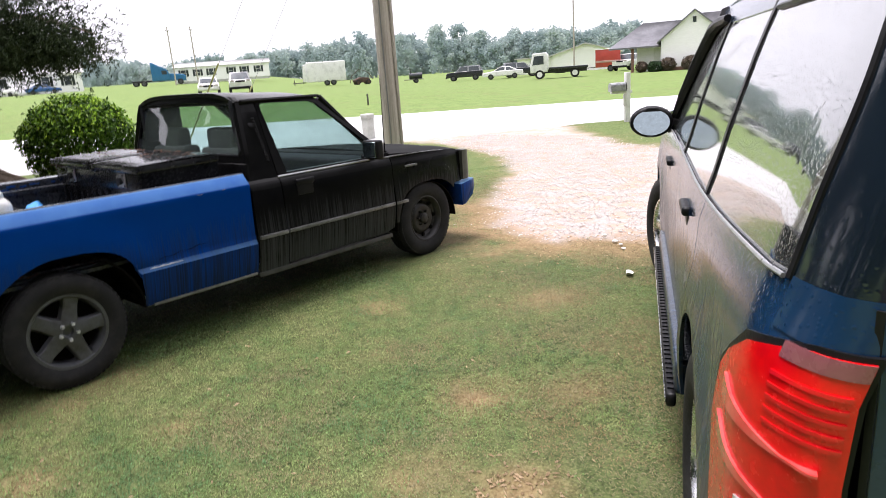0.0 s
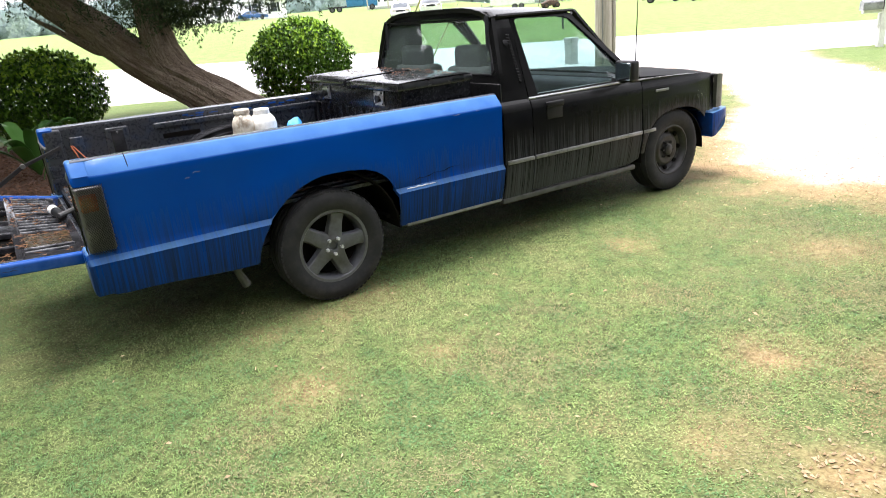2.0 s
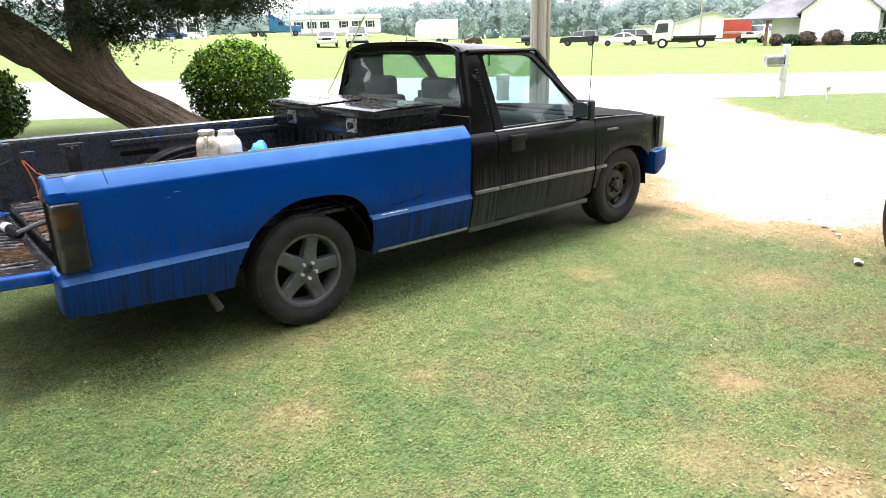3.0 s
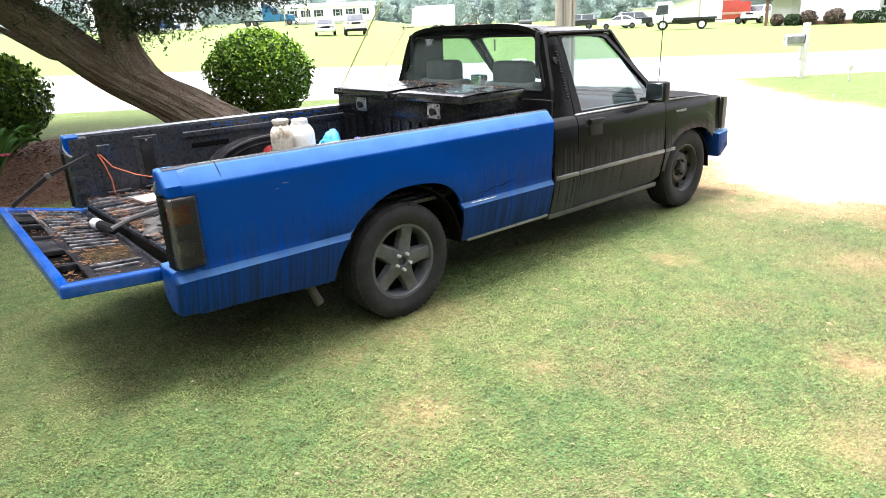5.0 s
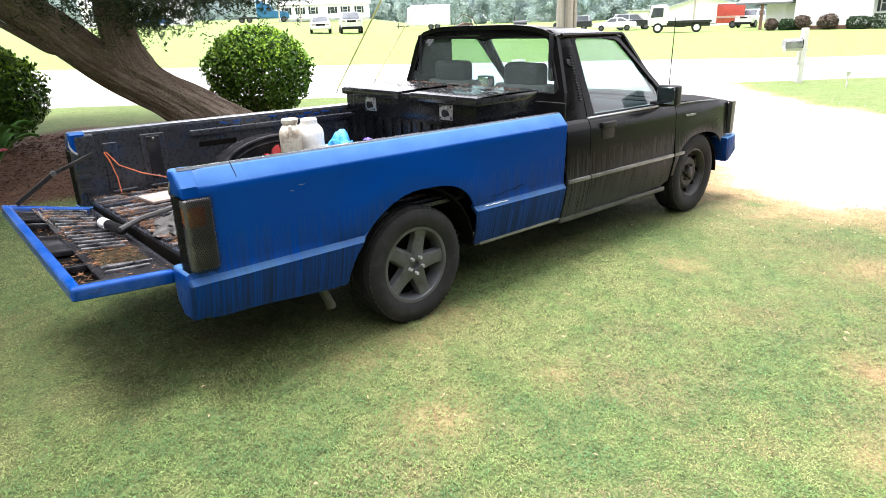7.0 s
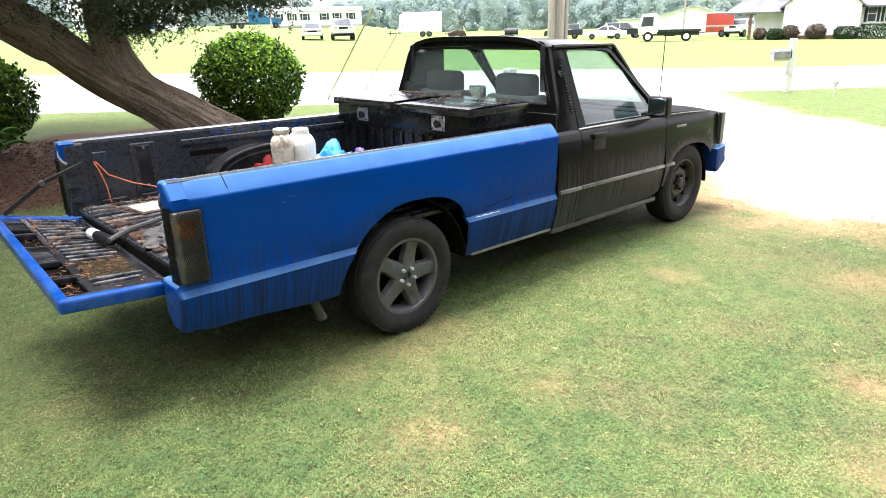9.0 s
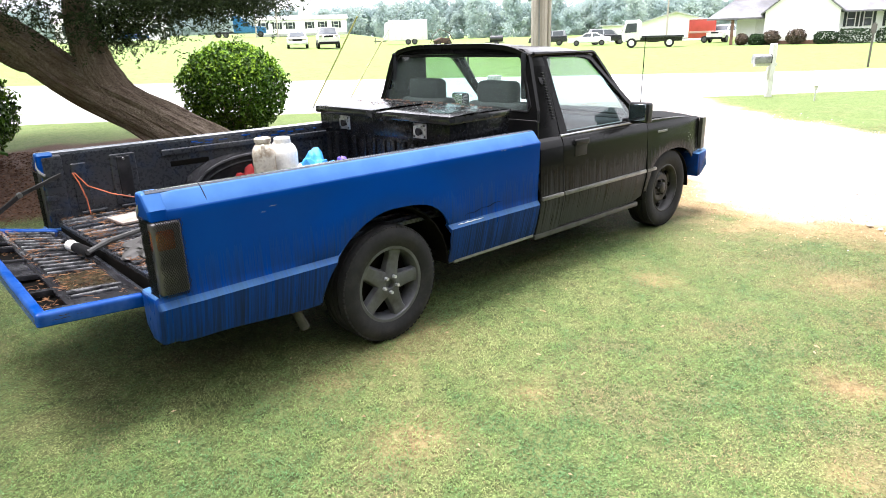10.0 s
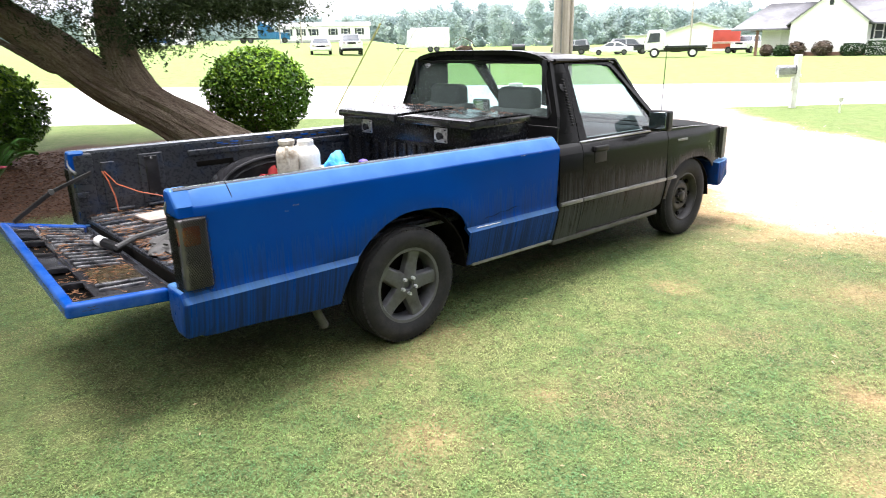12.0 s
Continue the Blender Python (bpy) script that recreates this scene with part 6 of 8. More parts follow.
bmesh.ops.translate(bm, vec=(0, 0, 0.70), verts=bm.verts)
part("door", bm, PLASTIC, mb, "dark hinged door")
part("brace", box((-0.03, 0.02, 0.36), (0.03, 0.09, 0.62), 0.004, 1), WHITE, mail)

# small garden light in the lawn by the drive
gl = thing("garden_light", pose(13.7, 2.35, ground_z(13.7, 2.35)), "small white garden light on a short stake", "garden light")
bm = bmesh.new()
tube(bm, [(0, 0, -0.02), (0, 0, 0.24)], 0.015, 8)
part("stake", bm, WHITE, gl)
bm = bmesh.new()
lathe(bm, [(0.0, 0.36), (0.07, 0.33), (0.075, 0.31), (0.05, 0.30), (0.045, 0.22), (0.0, 0.22)], 16, "z")
part("head", bm, WHITE, gl)

# marker posts
DARK_POST = surface("dark_steel_post", (0.10, 0.095, 0.08), (0.06, 0.055, 0.05), 0.7, 0.2, 40, 6, 0.4, 0.2)
mk = thing("marker_post", pose(26.55, 4.7, ground_z(26.55, 4.7), 0, 2), "leaning dark steel marker post at the road's far edge", "post")
part("post", box((-0.035, -0.03, -0.05), (0.035, 0.03, 1.55), 0.008, 1), DARK_POST, mk)
part("plate", box((-0.04, -0.09, 1.18), (-0.03, 0.09, 1.50), 0.004, 1), DARK_POST, mk)
st = thing("stake", pose(19.2, 17.9, ground_z(19.2, 17.9)), "short dark stake in the far verge", "stake")
part("post", box((-0.03, -0.03, -0.05), (0.03, 0.03, 0.48), 0.006, 1), DARK_POST, st)


# ---- load in the bed: world places by truck coordinates ----
def on_truck(x, y, z):
    return Vector((x, y + 0.845, z + RAKE * x))


BOX_PLASTIC = surface("wet_black_box", (0.006, 0.006, 0.007), (0.016, 0.016, 0.017), 0.24, 0, 70, 5, 0.42, 0.12)
WET_LID = surface("rain_wet_lid", (0.010, 0.010, 0.011), (0.03, 0.03, 0.032), 0.2, 0, 30, 6, 0.42, 0.10, 0.15, spec=0.5)
SILVER = surface("latch_plate", (0.55, 0.55, 0.54), (0.30, 0.29, 0.28), 0.35, 0.7, 60, 30, 0.45, 0.1)
tb = thing("truck_toolbox", Matrix.Translation(on_truck(0.62, 0, 0.672)), "wet black plastic truck toolbox with two lids behind the cab", "toolbox")
bm = bmesh.new()
add_box(bm, (0.015, -0.63, -0.043), (0.50, 0.62, 0.36), 0.02, 2)
add_box(bm, (0.0, -0.665, 0.30), (0.52, 0.64, 0.425), 0.012, 2)
for k in range(12):
    y = -0.56 + k * 0.10
    add_box(bm, (0.002, y, 0.03), (0.02, y + 0.045, 0.28), 0.006)
part("body", bm, BOX_PLASTIC, tb)
for y0, y1 in ((-0.685, -0.085), (0.02, 0.66)):
    bm = bmesh.new()

    def lid_at(i, j, y0=y0, y1=y1):
        u, v = i / 16, j / 12
        ridge = 0.007 if (0.06 < u < 0.94 and 0.08 < v < 0.92) else 0.0
        ridge -= 0.005 if abs(u - 0.5) < 0.04 and ridge else 0.0
        return (-0.02 + 0.54 * u, y0 + (y1 - y0) * v, 0.462 + ridge + 0.006 * math.sin(math.pi * u))
    grid(bm, lid_at, 16, 12)
    bmesh.ops.solidify(bm, geom=bm.faces[:], thickness=0.01)
    add_box(bm, (-0.024, y0, 0.415), (0.52, y1, 0.460), 0.010, 2)
    part("lid", bm, WET_LID, tb, "black lid with raised panels, wet and littered")
part("divider", box((-0.012, -0.078, 0.40), (0.51, 0.012, 0.452), 0.008), BOX_PLASTIC, tb)
for y in (-0.413, 0.345):
    latch = part("latch", box((-0.010, y - 0.058, 0.318), (0.0, y + 0.058, 0.408), 0.003, 1), SILVER, tb, "worn silver latch plate with black keyhole")
    bm = bmesh.new()
    bmesh.ops.create_cone(bm, cap_ends=True, segments=16, radius1=0.024, radius2=0.018, depth=0.02, matrix=Matrix.Translation((-0.018, y - 0.005, 0.360)) @ Matrix.Rotation(math.pi / 2, 4, "Y"))
    add_box(bm, (-0.03, y - 0.03, 0.345), (-0.008, y + 0.0, 0.365), 0.005)
    part("lock", bm, PLASTIC, latch)
    for dy in (-0.046, 0.046):
        for dz in (0.33, 0.396):
            bm = bmesh.new()
            bmesh.ops.create_uvsphere(bm, u_segments=8, v_segments=6, radius=0.006, matrix=Matrix.Translation((-0.011, y + dy, dz)))
            part("rivet", bm, PLASTIC, latch)

# white jug
JUG_WHITE = surface("milky_plastic", (0.80, 0.80, 0.76), (0.60, 0.56, 0.50), 0.45, 0, 60, 7, 0.36, 0.15)
JUG_FORM = [(0.0, 0.0), (0.070, 0.0), (0.079, 0.012), (0.079, 0.10), (0.075, 0.115), (0.079, 0.13), (0.079, 0.225), (0.080, 0.265), (0.074, 0.295), (0.060, 0.318), (0.050, 0.328), (0.048, 0.348), (0.0, 0.350)]


def jug(x, y, turn, wide, tall, material, label):
    root = thing("jug", Matrix.Translation(on_truck(x, y, 0.632)) @ pose(0, 0, 0, 0, 0, turn), label, "jug", "jugs in the truck bed")
    bm = bmesh.new()

    def at(i, j):
        r, h = JUG_FORM[j]
        a = 2 * math.pi * i / 32
        q = 1.0 / (abs(math.cos(a)) ** 5 + abs(math.sin(a)) ** 5) ** (1 / 5)
        q = 1 + (q - 1) * 0.75 * min(1, r / 0.07)
        dent = 0.006 * noise.noise(Vector((a * 1.5 + x * 9, h * 14, 1)))
        return (wide * (r + dent * (r > 0.05)) * q * math.cos(a), wide * (r + dent * (r > 0.05)) * q * math.sin(a), tall * h)
    grid(bm, at, 32, 12, close_u=True)
    part("body", bm, material, root)
    bm = bmesh.new()
    tube(bm, [(0.0, 0.035, 0.325 * tall), (0.0, 0.072 * wide, 0.318 * tall), (0.0, 0.083 * wide, 0.28 * tall), (0.0, 0.078 * wide, 0.22 * tall)], 0.012, 8)
    part("handle", bm, material, root)
    bm = bmesh.new()
    lathe(bm, [(0.0, 0.366 * tall), (0.046, 0.366 * tall), (0.052, 0.360 * tall), (0.052, 0.340 * tall), (0.0, 0.342 * tall)], 20, "z")
    part("cap", bm, material, root)


jug(0.125, 0.35, 20, 0.98, 0.97, JUG_WHITE, "white plastic jug standing in the truck bed")
jug(-0.005, 0.36, 150, 0.90, 1.0, surface("grimy_plastic", (0.62, 0.58, 0.49), (0.30, 0.24, 0.17), 0.6, 0, 40, 22, 0.47, 0.3), "grimy stained plastic jug with a carrying handle")


def crumple(name, x, y, z, sx, sy, sz, colour, label, category, seed):
    mt = surface(name + "_cloth", colour, tuple(c * 0.5 for c in colour), 0.6, 0, 60, 12, 0.42, 0.3)
    ob = thing(name, Matrix.Translation(on_truck(x, y, z)), label, category)
    bm = bmesh.new()
    bmesh.ops.create_icosphere(bm, subdivisions=4, radius=1.0)
    for v in bm.verts:
        d = v.co.normalized()
        k = 1 + 0.35 * noise.noise(d * 2.2 + Vector((seed, 0, 0))) + 0.12 * noise.noise(d * 6 + Vector((seed, 3, 0)))
        v.co = Vector((d.x * sx * k, d.y * sy * k, max(0.0, d.z) * sz * k))
    part("folds", bm, mt, ob)


crumple("blue_bag", 0.30, 0.27, 0.632, 0.15, 0.19, 0.235, (0.04, 0.30, 0.70), "crumpled bright blue plastic bag in the truck bed", "bag", 1.0)
crumple("purple_rag", 0.42, 0.12, 0.632, 0.10, 0.09, 0.20, (0.16, 0.10, 0.50), "crumpled purple rag beside the toolbox", "rag", 4.0)
crumple("white_bag", 0.22, 0.20, 0.632, 0.13, 0.13, 0.18, (0.70, 0.70, 0.68), "crumpled white plastic bag in the truck bed", "bag", 7.0)
crumple("red_cloth", -0.05, 0.56, 0.632, 0.11, 0.09, 0.17, (0.45, 0.03, 0.03), "crumpled red cloth behind the jug", "cloth", 9.0)
crumple("grey_rag", -0.96, -0.27, 0.628, 0.15, 0.17, 0.06, (0.075, 0.073, 0.07), "dirty grey rag on the bed floor", "rag", 12.0)

# board, planks, pipe, cord, hose
BOARD = surface("pale_plywood", (0.40, 0.33, 0.29), (0.26, 0.2, 0.17), 0.8, 0, 50, 5, 0.42, 0.3, 0, 0.15, (1, 6, 1))
bd = thing("board", Matrix.Translation(on_truck(-0.82, 0.40, 0.634)) @ pose(0, 0, 0, 0, 2, 15), "small pale plywood board lying on the bed floor", "board")
part("sheet", plate([(-0.14, -0.10), (0.14, -0.12), (0.17, 0.08), (-0.10, 0.10)], "z", 0, 0.014, 0.002, 1), BOARD, bd)
pipe = thing("pipe", Matrix.Translation(on_truck(-1.195, -0.125, 0.622)) @ pose(0, 0, 0, 0, 0, 97), "black pipe with a white end lying across the tailgate hinge", "pipe")
bm = bmesh.new()
tube(bm, [(0.05, 0, 0.0), (0.20, 0, 0.0)], 0.025, 14)
part("tube", bm, PLASTIC, pipe)
bm = bmesh.new()
tube(bm, [(0.20, 0, 0.0), (0.27, 0, 0.0)], 0.0265, 14)
part("end_cap", bm, WHITE, pipe, "white pipe end")
bar = thing("bar", Matrix.Translation(on_truck(-0.98, 0.0, 0.642)) @ pose(0, 0, 0, 0, -2, 10), "bent grey metal bar lying on the bed floor", "bar")
bm = bmesh.new()
tube(bm, [(-0.25, -0.05, 0), (-0.12, 0, 0.01), (0.22, 0.02, 0.02), (0.34, 0.0, 0.03)], 0.014, 8)
part("rod", bm, SILL_GREY, bar)
CORD = surface("orange_cord", (0.55, 0.14, 0.06), (0.35, 0.1, 0.06), 0.6, 0, 60, 8, 0.4, 0.1)
cord = thing("cord", Matrix.Translation(on_truck(-1.0, 0.705, 0.88)), "orange cord hanging down the inner bed wall", "cord")
bm = bmesh.new()
tube(bm, [(-0.01, 0, 0), (0.01, -0.02, -0.06), (0.03, -0.03, -0.15), (0.03, -0.05, -0.235)], 0.004, 5)
tube(bm, [(0.0, 0, 0.0), (0.05, -0.03, -0.08), (0.16, -0.06, -0.14), (0.26, -0.12, -0.17), (0.34, -0.2, -0.22), (0.36, -0.22, -0.238)], 0.004, 5)
part("strand", bm, CORD, cord)

# fallen pine needles and bark crumbs
NEEDLE = foliage("dry_needles", (0.12, 0.055, 0.03), (0.46, 0.25, 0.13), 0.8)


LEAF_TAN = foliage("dry_tan_leaf", (0.36, 0.255, 0.15), (0.60, 0.46, 0.30), 0.8)


def litter(name, n, place, length, width, seed, label, material=None):
    rng = np.random.default_rng(seed)
    v, f = [], []
    for k in range(n):
        p = place(rng)
        if p is None:
            continue
        a, t = rng.random() * 2 * math.pi, rng.normal(0, 0.18)
        L, w = length * rng.uniform(0.5, 1.3), width * rng.uniform(0.6, 1.4)
        d = Vector((math.cos(a), math.sin(a), t)) * L * 0.5
        sd = Vector((-math.sin(a), math.cos(a), 0)) * w * 0.5
        b = len(v)
        p = Vector(p)
        v += [tuple(p - d), tuple(p + sd), tuple(p + d), tuple(p - sd), tuple(p + Vector((0, 0, w)))]
        f += [(b, b + 1, b + 4), (b + 1, b + 2, b + 4), (b + 2, b + 3, b + 4), (b + 3, b, b + 4)]
    me = bpy.data.meshes.new(name)
    me.from_pydata(v, [], f)
    me.materials.append(material or NEEDLE)
    return tagged(new(name, me), label, "litter", kind="stuff")


def gate_spot(rng):
    x, y = -0.02 - 0.36 * rng.random() ** 0.75, rng.uniform(-0.58, 0.58)
    if noise.noise(Vector((x * 9, y * 5, 2))) < -0.02:
        return None
    return Matrix.Translation((0, 0.845, 0)) @ gate_point(x, y, -0.004 if x > -0.29 else -0.032)


litter("needles_on_tailgate", 620, gate_spot, 0.038, 0.0024, 31, "dry brown pine needles scattered on the tailgate")


def bed_spot(rng):
    x, y = -1.12 + 1.5 * rng.random() ** 1.5, rng.uniform(-0.70, 0.715)
    if noise.noise(Vector((x * 5, y * 4, 8))) < -0.05 - 0.3 * (y > 0.5):
        return None
    return on_truck(x, y, 0.634)


litter("needles_in_bed", 1500, bed_spot, 0.045, 0.0026, 32, "dry brown pine needles on the truck bed floor")


def lid_spot(rng):
    x, y = 0.16 + 0.36 * rng.random() ** 0.6, rng.uniform(-0.64, 0.60)
    if noise.noise(Vector((x * 9, y * 5, 5))) < 0.02:
        return None
    return on_truck(0.62 + x, y, 0.672 + 0.478)


litter("needles_on_toolbox", 420, lid_spot, 0.024, 0.003, 33, "dry needles scattered on the toolbox lids", foliage("wet_brown_needle", (0.05, 0.025, 0.016), (0.20, 0.11, 0.07), 0.6))


def mulch_spot(rng):
    x, y = rng.uniform(-3.3, 0.6), rng.uniform(4.6, 9.6)
    if rng.random() > ground_masks(x, y)[2]:
        return None
    return (x, y, ground_z(x, y) + 0.004)


litter("mulch_chips", 9000, mulch_spot, 0.055, 0.010, 34, "brown bark chips and needles under the tree", foliage("bark_chip", (0.05, 0.026, 0.017), (0.22, 0.125, 0.08), 0.85))


def fallen_spot(rng):
    k = rng.random()
    if k < 0.30:
        x, y = 0.58 + rng.normal(0, 0.13), -2.47 + rng.normal(0, 0.10)
    elif k < 0.88:
        x, y = 4.0 + rng.normal(0, 0.45), -1.0 + rng.normal(0, 0.55)
        if drive_mask(x, y) > 0.5:
            return None
    else:
        x, y = rng.uniform(-1.5, 3.5), rng.uniform(-2.4, 0.3)
    return (x, y, ground_z(x, y) + 0.008)


litter("fallen_leaves", 520, fallen_spot, 0.028, 0.008, 35, "dry tan leaves scattered over the lawn and drive edge", LEAF_TAN)


# ---- across the road: houses, vehicles, woods ----
FAR = 0.86


def across(px, py):
    x, y = ROAD_O.x + FAR * (px - ROAD_O.x), ROAD_O.y + FAR * (py - ROAD_O.y)
    return Vector((x, y, ground_z(x, y)))


def at_far(px, py, turn):
    return Matrix.Translation(across(px, py)) @ pose(0, 0, 0, 0, 0, turn) @ Matrix.Scale(FAR, 4)


SIDING = surface("white_siding", (0.90, 0.89, 0.90), (0.86, 0.85, 0.86), 0.6, 0, 4, 0.6, 0.36, 0.1, 0, 0.05, (1, 1, 8))
CREAM = surface("cream_siding", (0.87, 0.87, 0.85), (0.82, 0.82, 0.79), 0.6, 0, 4, 0.6, 0.36, 0.1, 0, 0.05, (1, 1, 8))
SHINGLE = surface("grey_shingles", (0.17, 0.17, 0.185), (0.12, 0.12, 0.13), 0.9, 0, 5, 0.8, 0.45, 0.3, 0, 0.2)
PALE_ROOF = surface("pale_metal_roof", (0.50, 0.50, 0.49), (0.38, 0.37, 0.36), 0.5, 0.2, 4, 0.6, 0.4, 0.1)
SHUTTER = surface("dark_green_shutter", (0.02, 0.03, 0.03), None, 0.6, 0, 10, 2, 0.4, 0.1)
BRICK = surface("brick_base", (0.24, 0.13, 0.10), (0.16, 0.09, 0.07), 0.9, 0, 8, 2, 0.45, 0.2)


def window(parent, m, w, h, shutters=True, leaf=0.37):
    """A window on a wall whose outside is local -y."""
    f = part("window", box((-w / 2 - 0.07, -0.05, -0.07), (w / 2 + 0.07, 0.02, h + 0.07), 0.01, 1, m), WHITE, parent)
    part("pane", box((-w / 2, -0.065, 0), (w / 2, -0.052, h), 0, 1, m), FAR_GLASS, f)
    part("glazing_bar", box((-w / 2, -0.08, h / 2 - 0.025), (w / 2, -0.066, h / 2 + 0.025), 0, 1, m), WHITE, f)
    if shutters:
        for s in (-1, 1):
            part("shutter", box((s * (w / 2 + 0.09), -0.06, -0.05), (s * (w / 2 + 0.09 + leaf), -0.0, h + 0.05), 0.01, 1, m), SHUTTER, parent)


def gable_roof(bm, x0, x1, y0, y1, z0, rise, over=0.4, along="x", t=0.14):
    """Two sloping slabs over a rectangle, ridge along x or y."""
    if along == "x":
        ym = (y0 + y1) / 2
        sl = rise / ((y1 - y0) / 2)
        for s, ye in ((-1, y0 - over), (1, y1 + over)):
            ze = z0 - over * sl
            vs = [(x0 - over, ye, ze), (x1 + over, ye, ze), (x1 + over, ym, z0 + rise), (x0 - over, ym, z0 + rise)]
            lo = [bm.verts.new(v) for v in vs]
            hi = [bm.verts.new((a, b, c + t)) for a, b, c in vs]
            for q in ((0, 1, 2, 3),):
                bm.faces.new([lo[k] for k in q])
                bm.faces.new([hi[k] for k in q])
            for k in range(4):
                bm.faces.new((lo[k], lo[(k + 1) % 4], hi[(k + 1) % 4], hi[k]))
    else:
        xm = (x0 + x1) / 2
        sl = rise / ((x1 - x0) / 2)
        for s, xe in ((-1, x0 - over), (1, x1 + over)):
            ze = z0 - over * sl
            vs = [(xe, y0 - over, ze), (xe, y1 + over, ze), (xm, y1 + over, z0 + rise), (xm, y0 - over, z0 + rise)]
            lo = [bm.verts.new(v) for v in vs]
            hi = [bm.verts.new((a, b, c + t)) for a, b, c in vs]
            bm.faces.new(lo)
            bm.faces.new(hi)
            for k in range(4):
                bm.faces.new((lo[k], lo[(k + 1) % 4], hi[(k + 1) % 4], hi[k]))


def gable_wall(x0, x1, y0, y1, h, rise, along="x"):
    bm = bmesh.new()
    if along == "x":
        pts = [(y0, 0), (y1, 0), (y1, h), ((y0 + y1) / 2, h + rise), (y0, h)]
        return plate(pts, "x", x0, x1)
    pts = [(x0, 0), (x1, 0), (x1, h), ((x0 + x1) / 2, h + rise), (x0, h)]
    return plate(pts, "y", y0, y1)


# white house with grey shingle roof: local x to its right as seen from the road, -y towards the road
house = thing("house", at_far(60.0, 25.55, -74), "white single-storey house with grey shingle roof and dark shutters", "house")
part("wing_wall", box((1.45, 0.6, 0), (5.0, 9.0, 2.72)), SIDING, house)
bm = bmesh.new()
gable_roof(bm, 0.4, 7.0, 0.4, 9.2, 2.66, 1.75, 1.3, "x")
for v in bm.verts:
    if v.co.x < 0 and v.co.z > 4:
        v.co.x += 2.3
part("wing_roof", bm, SHINGLE, house)
part("gable_wall", gable_wall(3.9, 9.5, -1.6, 10.0, 2.70, 2.3, "y"), SIDING, house)
bm = bmesh.new()
gable_roof(bm, 3.9, 9.5, -1.45, 10.0, 2.70, 2.3, 0.35, "y")
part("gable_roof", bm, SHINGLE, house)
part("main_wall", box((9.5, 0.4, 0), (25.0, 9.6, 2.7)), SIDING, house)
bm = bmesh.new()
gable_roof(bm, 7.2, 25.4, 0.2, 9.8, 2.66, 2.25, 0.5, "x")
part("main_roof", bm, SHINGLE, house)
part("porch_post", box((1.1, -0.6, 0), (1.34, -0.4, 2.2), 0.01, 1), BRICK, house, "brick porch post")
part("gable_vent", box((6.55, -1.66, 4.0), (6.85, -1.6, 4.5), 0.02, 1), SHUTTER, house)
part("foundation", box((3.85, -1.64, 0), (9.55, 0.42, 0.30)), BRICK, house)
for x in (10.3, 11.5, 13.1, 15.4, 17.8, 20.5):
    window(house, pose(x, 0.40, 1.32), 0.52, 1.2, True, 0.20)
part("porch_roof", box((12.4, -1.5, 2.50), (22.0, 0.2, 2.66), 0.02, 1), WHITE, house)
for x in (12.85, 13.75, 16.0, 18.5, 21.5):
    part("porch_column", box((x - 0.09, -1.4, 0), (x + 0.09, -1.22, 2.5), 0.01, 1), WHITE, house)
part("door", box((3.0, 0.55, 0.1), (3.95, 0.62, 2.1), 0.01, 1), WHITE, house)
HEDGE = foliage("hedge_leaf", (0.010, 0.022, 0.010), (0.04, 0.075, 0.03), 0.6)
HEDGE_RED = foliage("reddish_hedge_leaf", (0.05, 0.035, 0.03), (0.14, 0.11, 0.08), 0.7)


def far_bush(px, py, rx, ry, h, mt, label, seed, square=False):
    rng = np.random.default_rng(seed)
    root = thing("bush", Matrix.Translation((px, py, ground_z(px, py))) @ pose(0, 0, 0, 0, 0, -74) @ Matrix.Scale(FAR, 4), label, "bush", "bushes along the white house")
    pts, nr = shell_points(rng, 900, (0, 0, h * 0.5), (rx, ry, h * 0.52), 0.6, 0.1, 0.0)
    if square:
        pts = [np.array((np.clip(p[0] * 1.25, -rx, rx), np.clip(p[1] * 1.25, -ry, ry), np.clip((p[2] - h / 2) * 1.3 + h / 2, 0, h))) for p in pts]
    me = leaf_mesh("crown", pts, nr, 0.19, 0.13, seed)
    me.materials.append(mt)
    o = new("crown", me)
    o.parent = root


HM = house.matrix_basis
LOOSE, CLIPPED = "loose reddish bush beside the white house", "dark clipped bush beside the white house"
for k, (x, rx, h, mt, sq, label) in enumerate(((2.3, 0.55, 0.95, HEDGE_RED, False, LOOSE), (3.55, 0.65, 0.85, HEDGE, True, CLIPPED), (4.6, 0.7, 1.15, HEDGE_RED, False, LOOSE), (6.5, 0.8, 1.2, HEDGE_RED, False, LOOSE), (8.65, 0.8, 0.95, HEDGE, True, CLIPPED), (10.75, 1.25, 1.1, HEDGE, True, CLIPPED), (13.3, 1.1, 1.1, HEDGE, True, CLIPPED), (15.9, 1.3, 1.1, HEDGE, True, CLIPPED))):
    p = HM @ Vector((x, -2.2, 0))
    far_bush(p.x, p.y, rx, 0.8, h, mt, label, 50 + k, sq)

# cream outbuilding
barn = thing("outbuilding", at_far(80.0, 50.9, -60), "cream outbuilding with a pale low gable roof", "building")
part("wall", gable_wall(5.0, 14.0, 0, 9.0, 2.3, 1.3, "y"), CREAM, barn)
bm = bmesh.new()
gable_roof(bm, 5.0, 14.0, 0, 9.0, 2.3, 1.3, 0.5, "y")
part("roof", bm, PALE_ROOF, barn)
part("lean_to", box((0.0, 1.0, 0), (5.0, 8.0, 2.1)), CREAM, barn)
part("lean_to_roof", box((-0.4, 0.6, 2.1), (5.0, 8.4, 2.25), 0, 1), PALE_ROOF, barn)

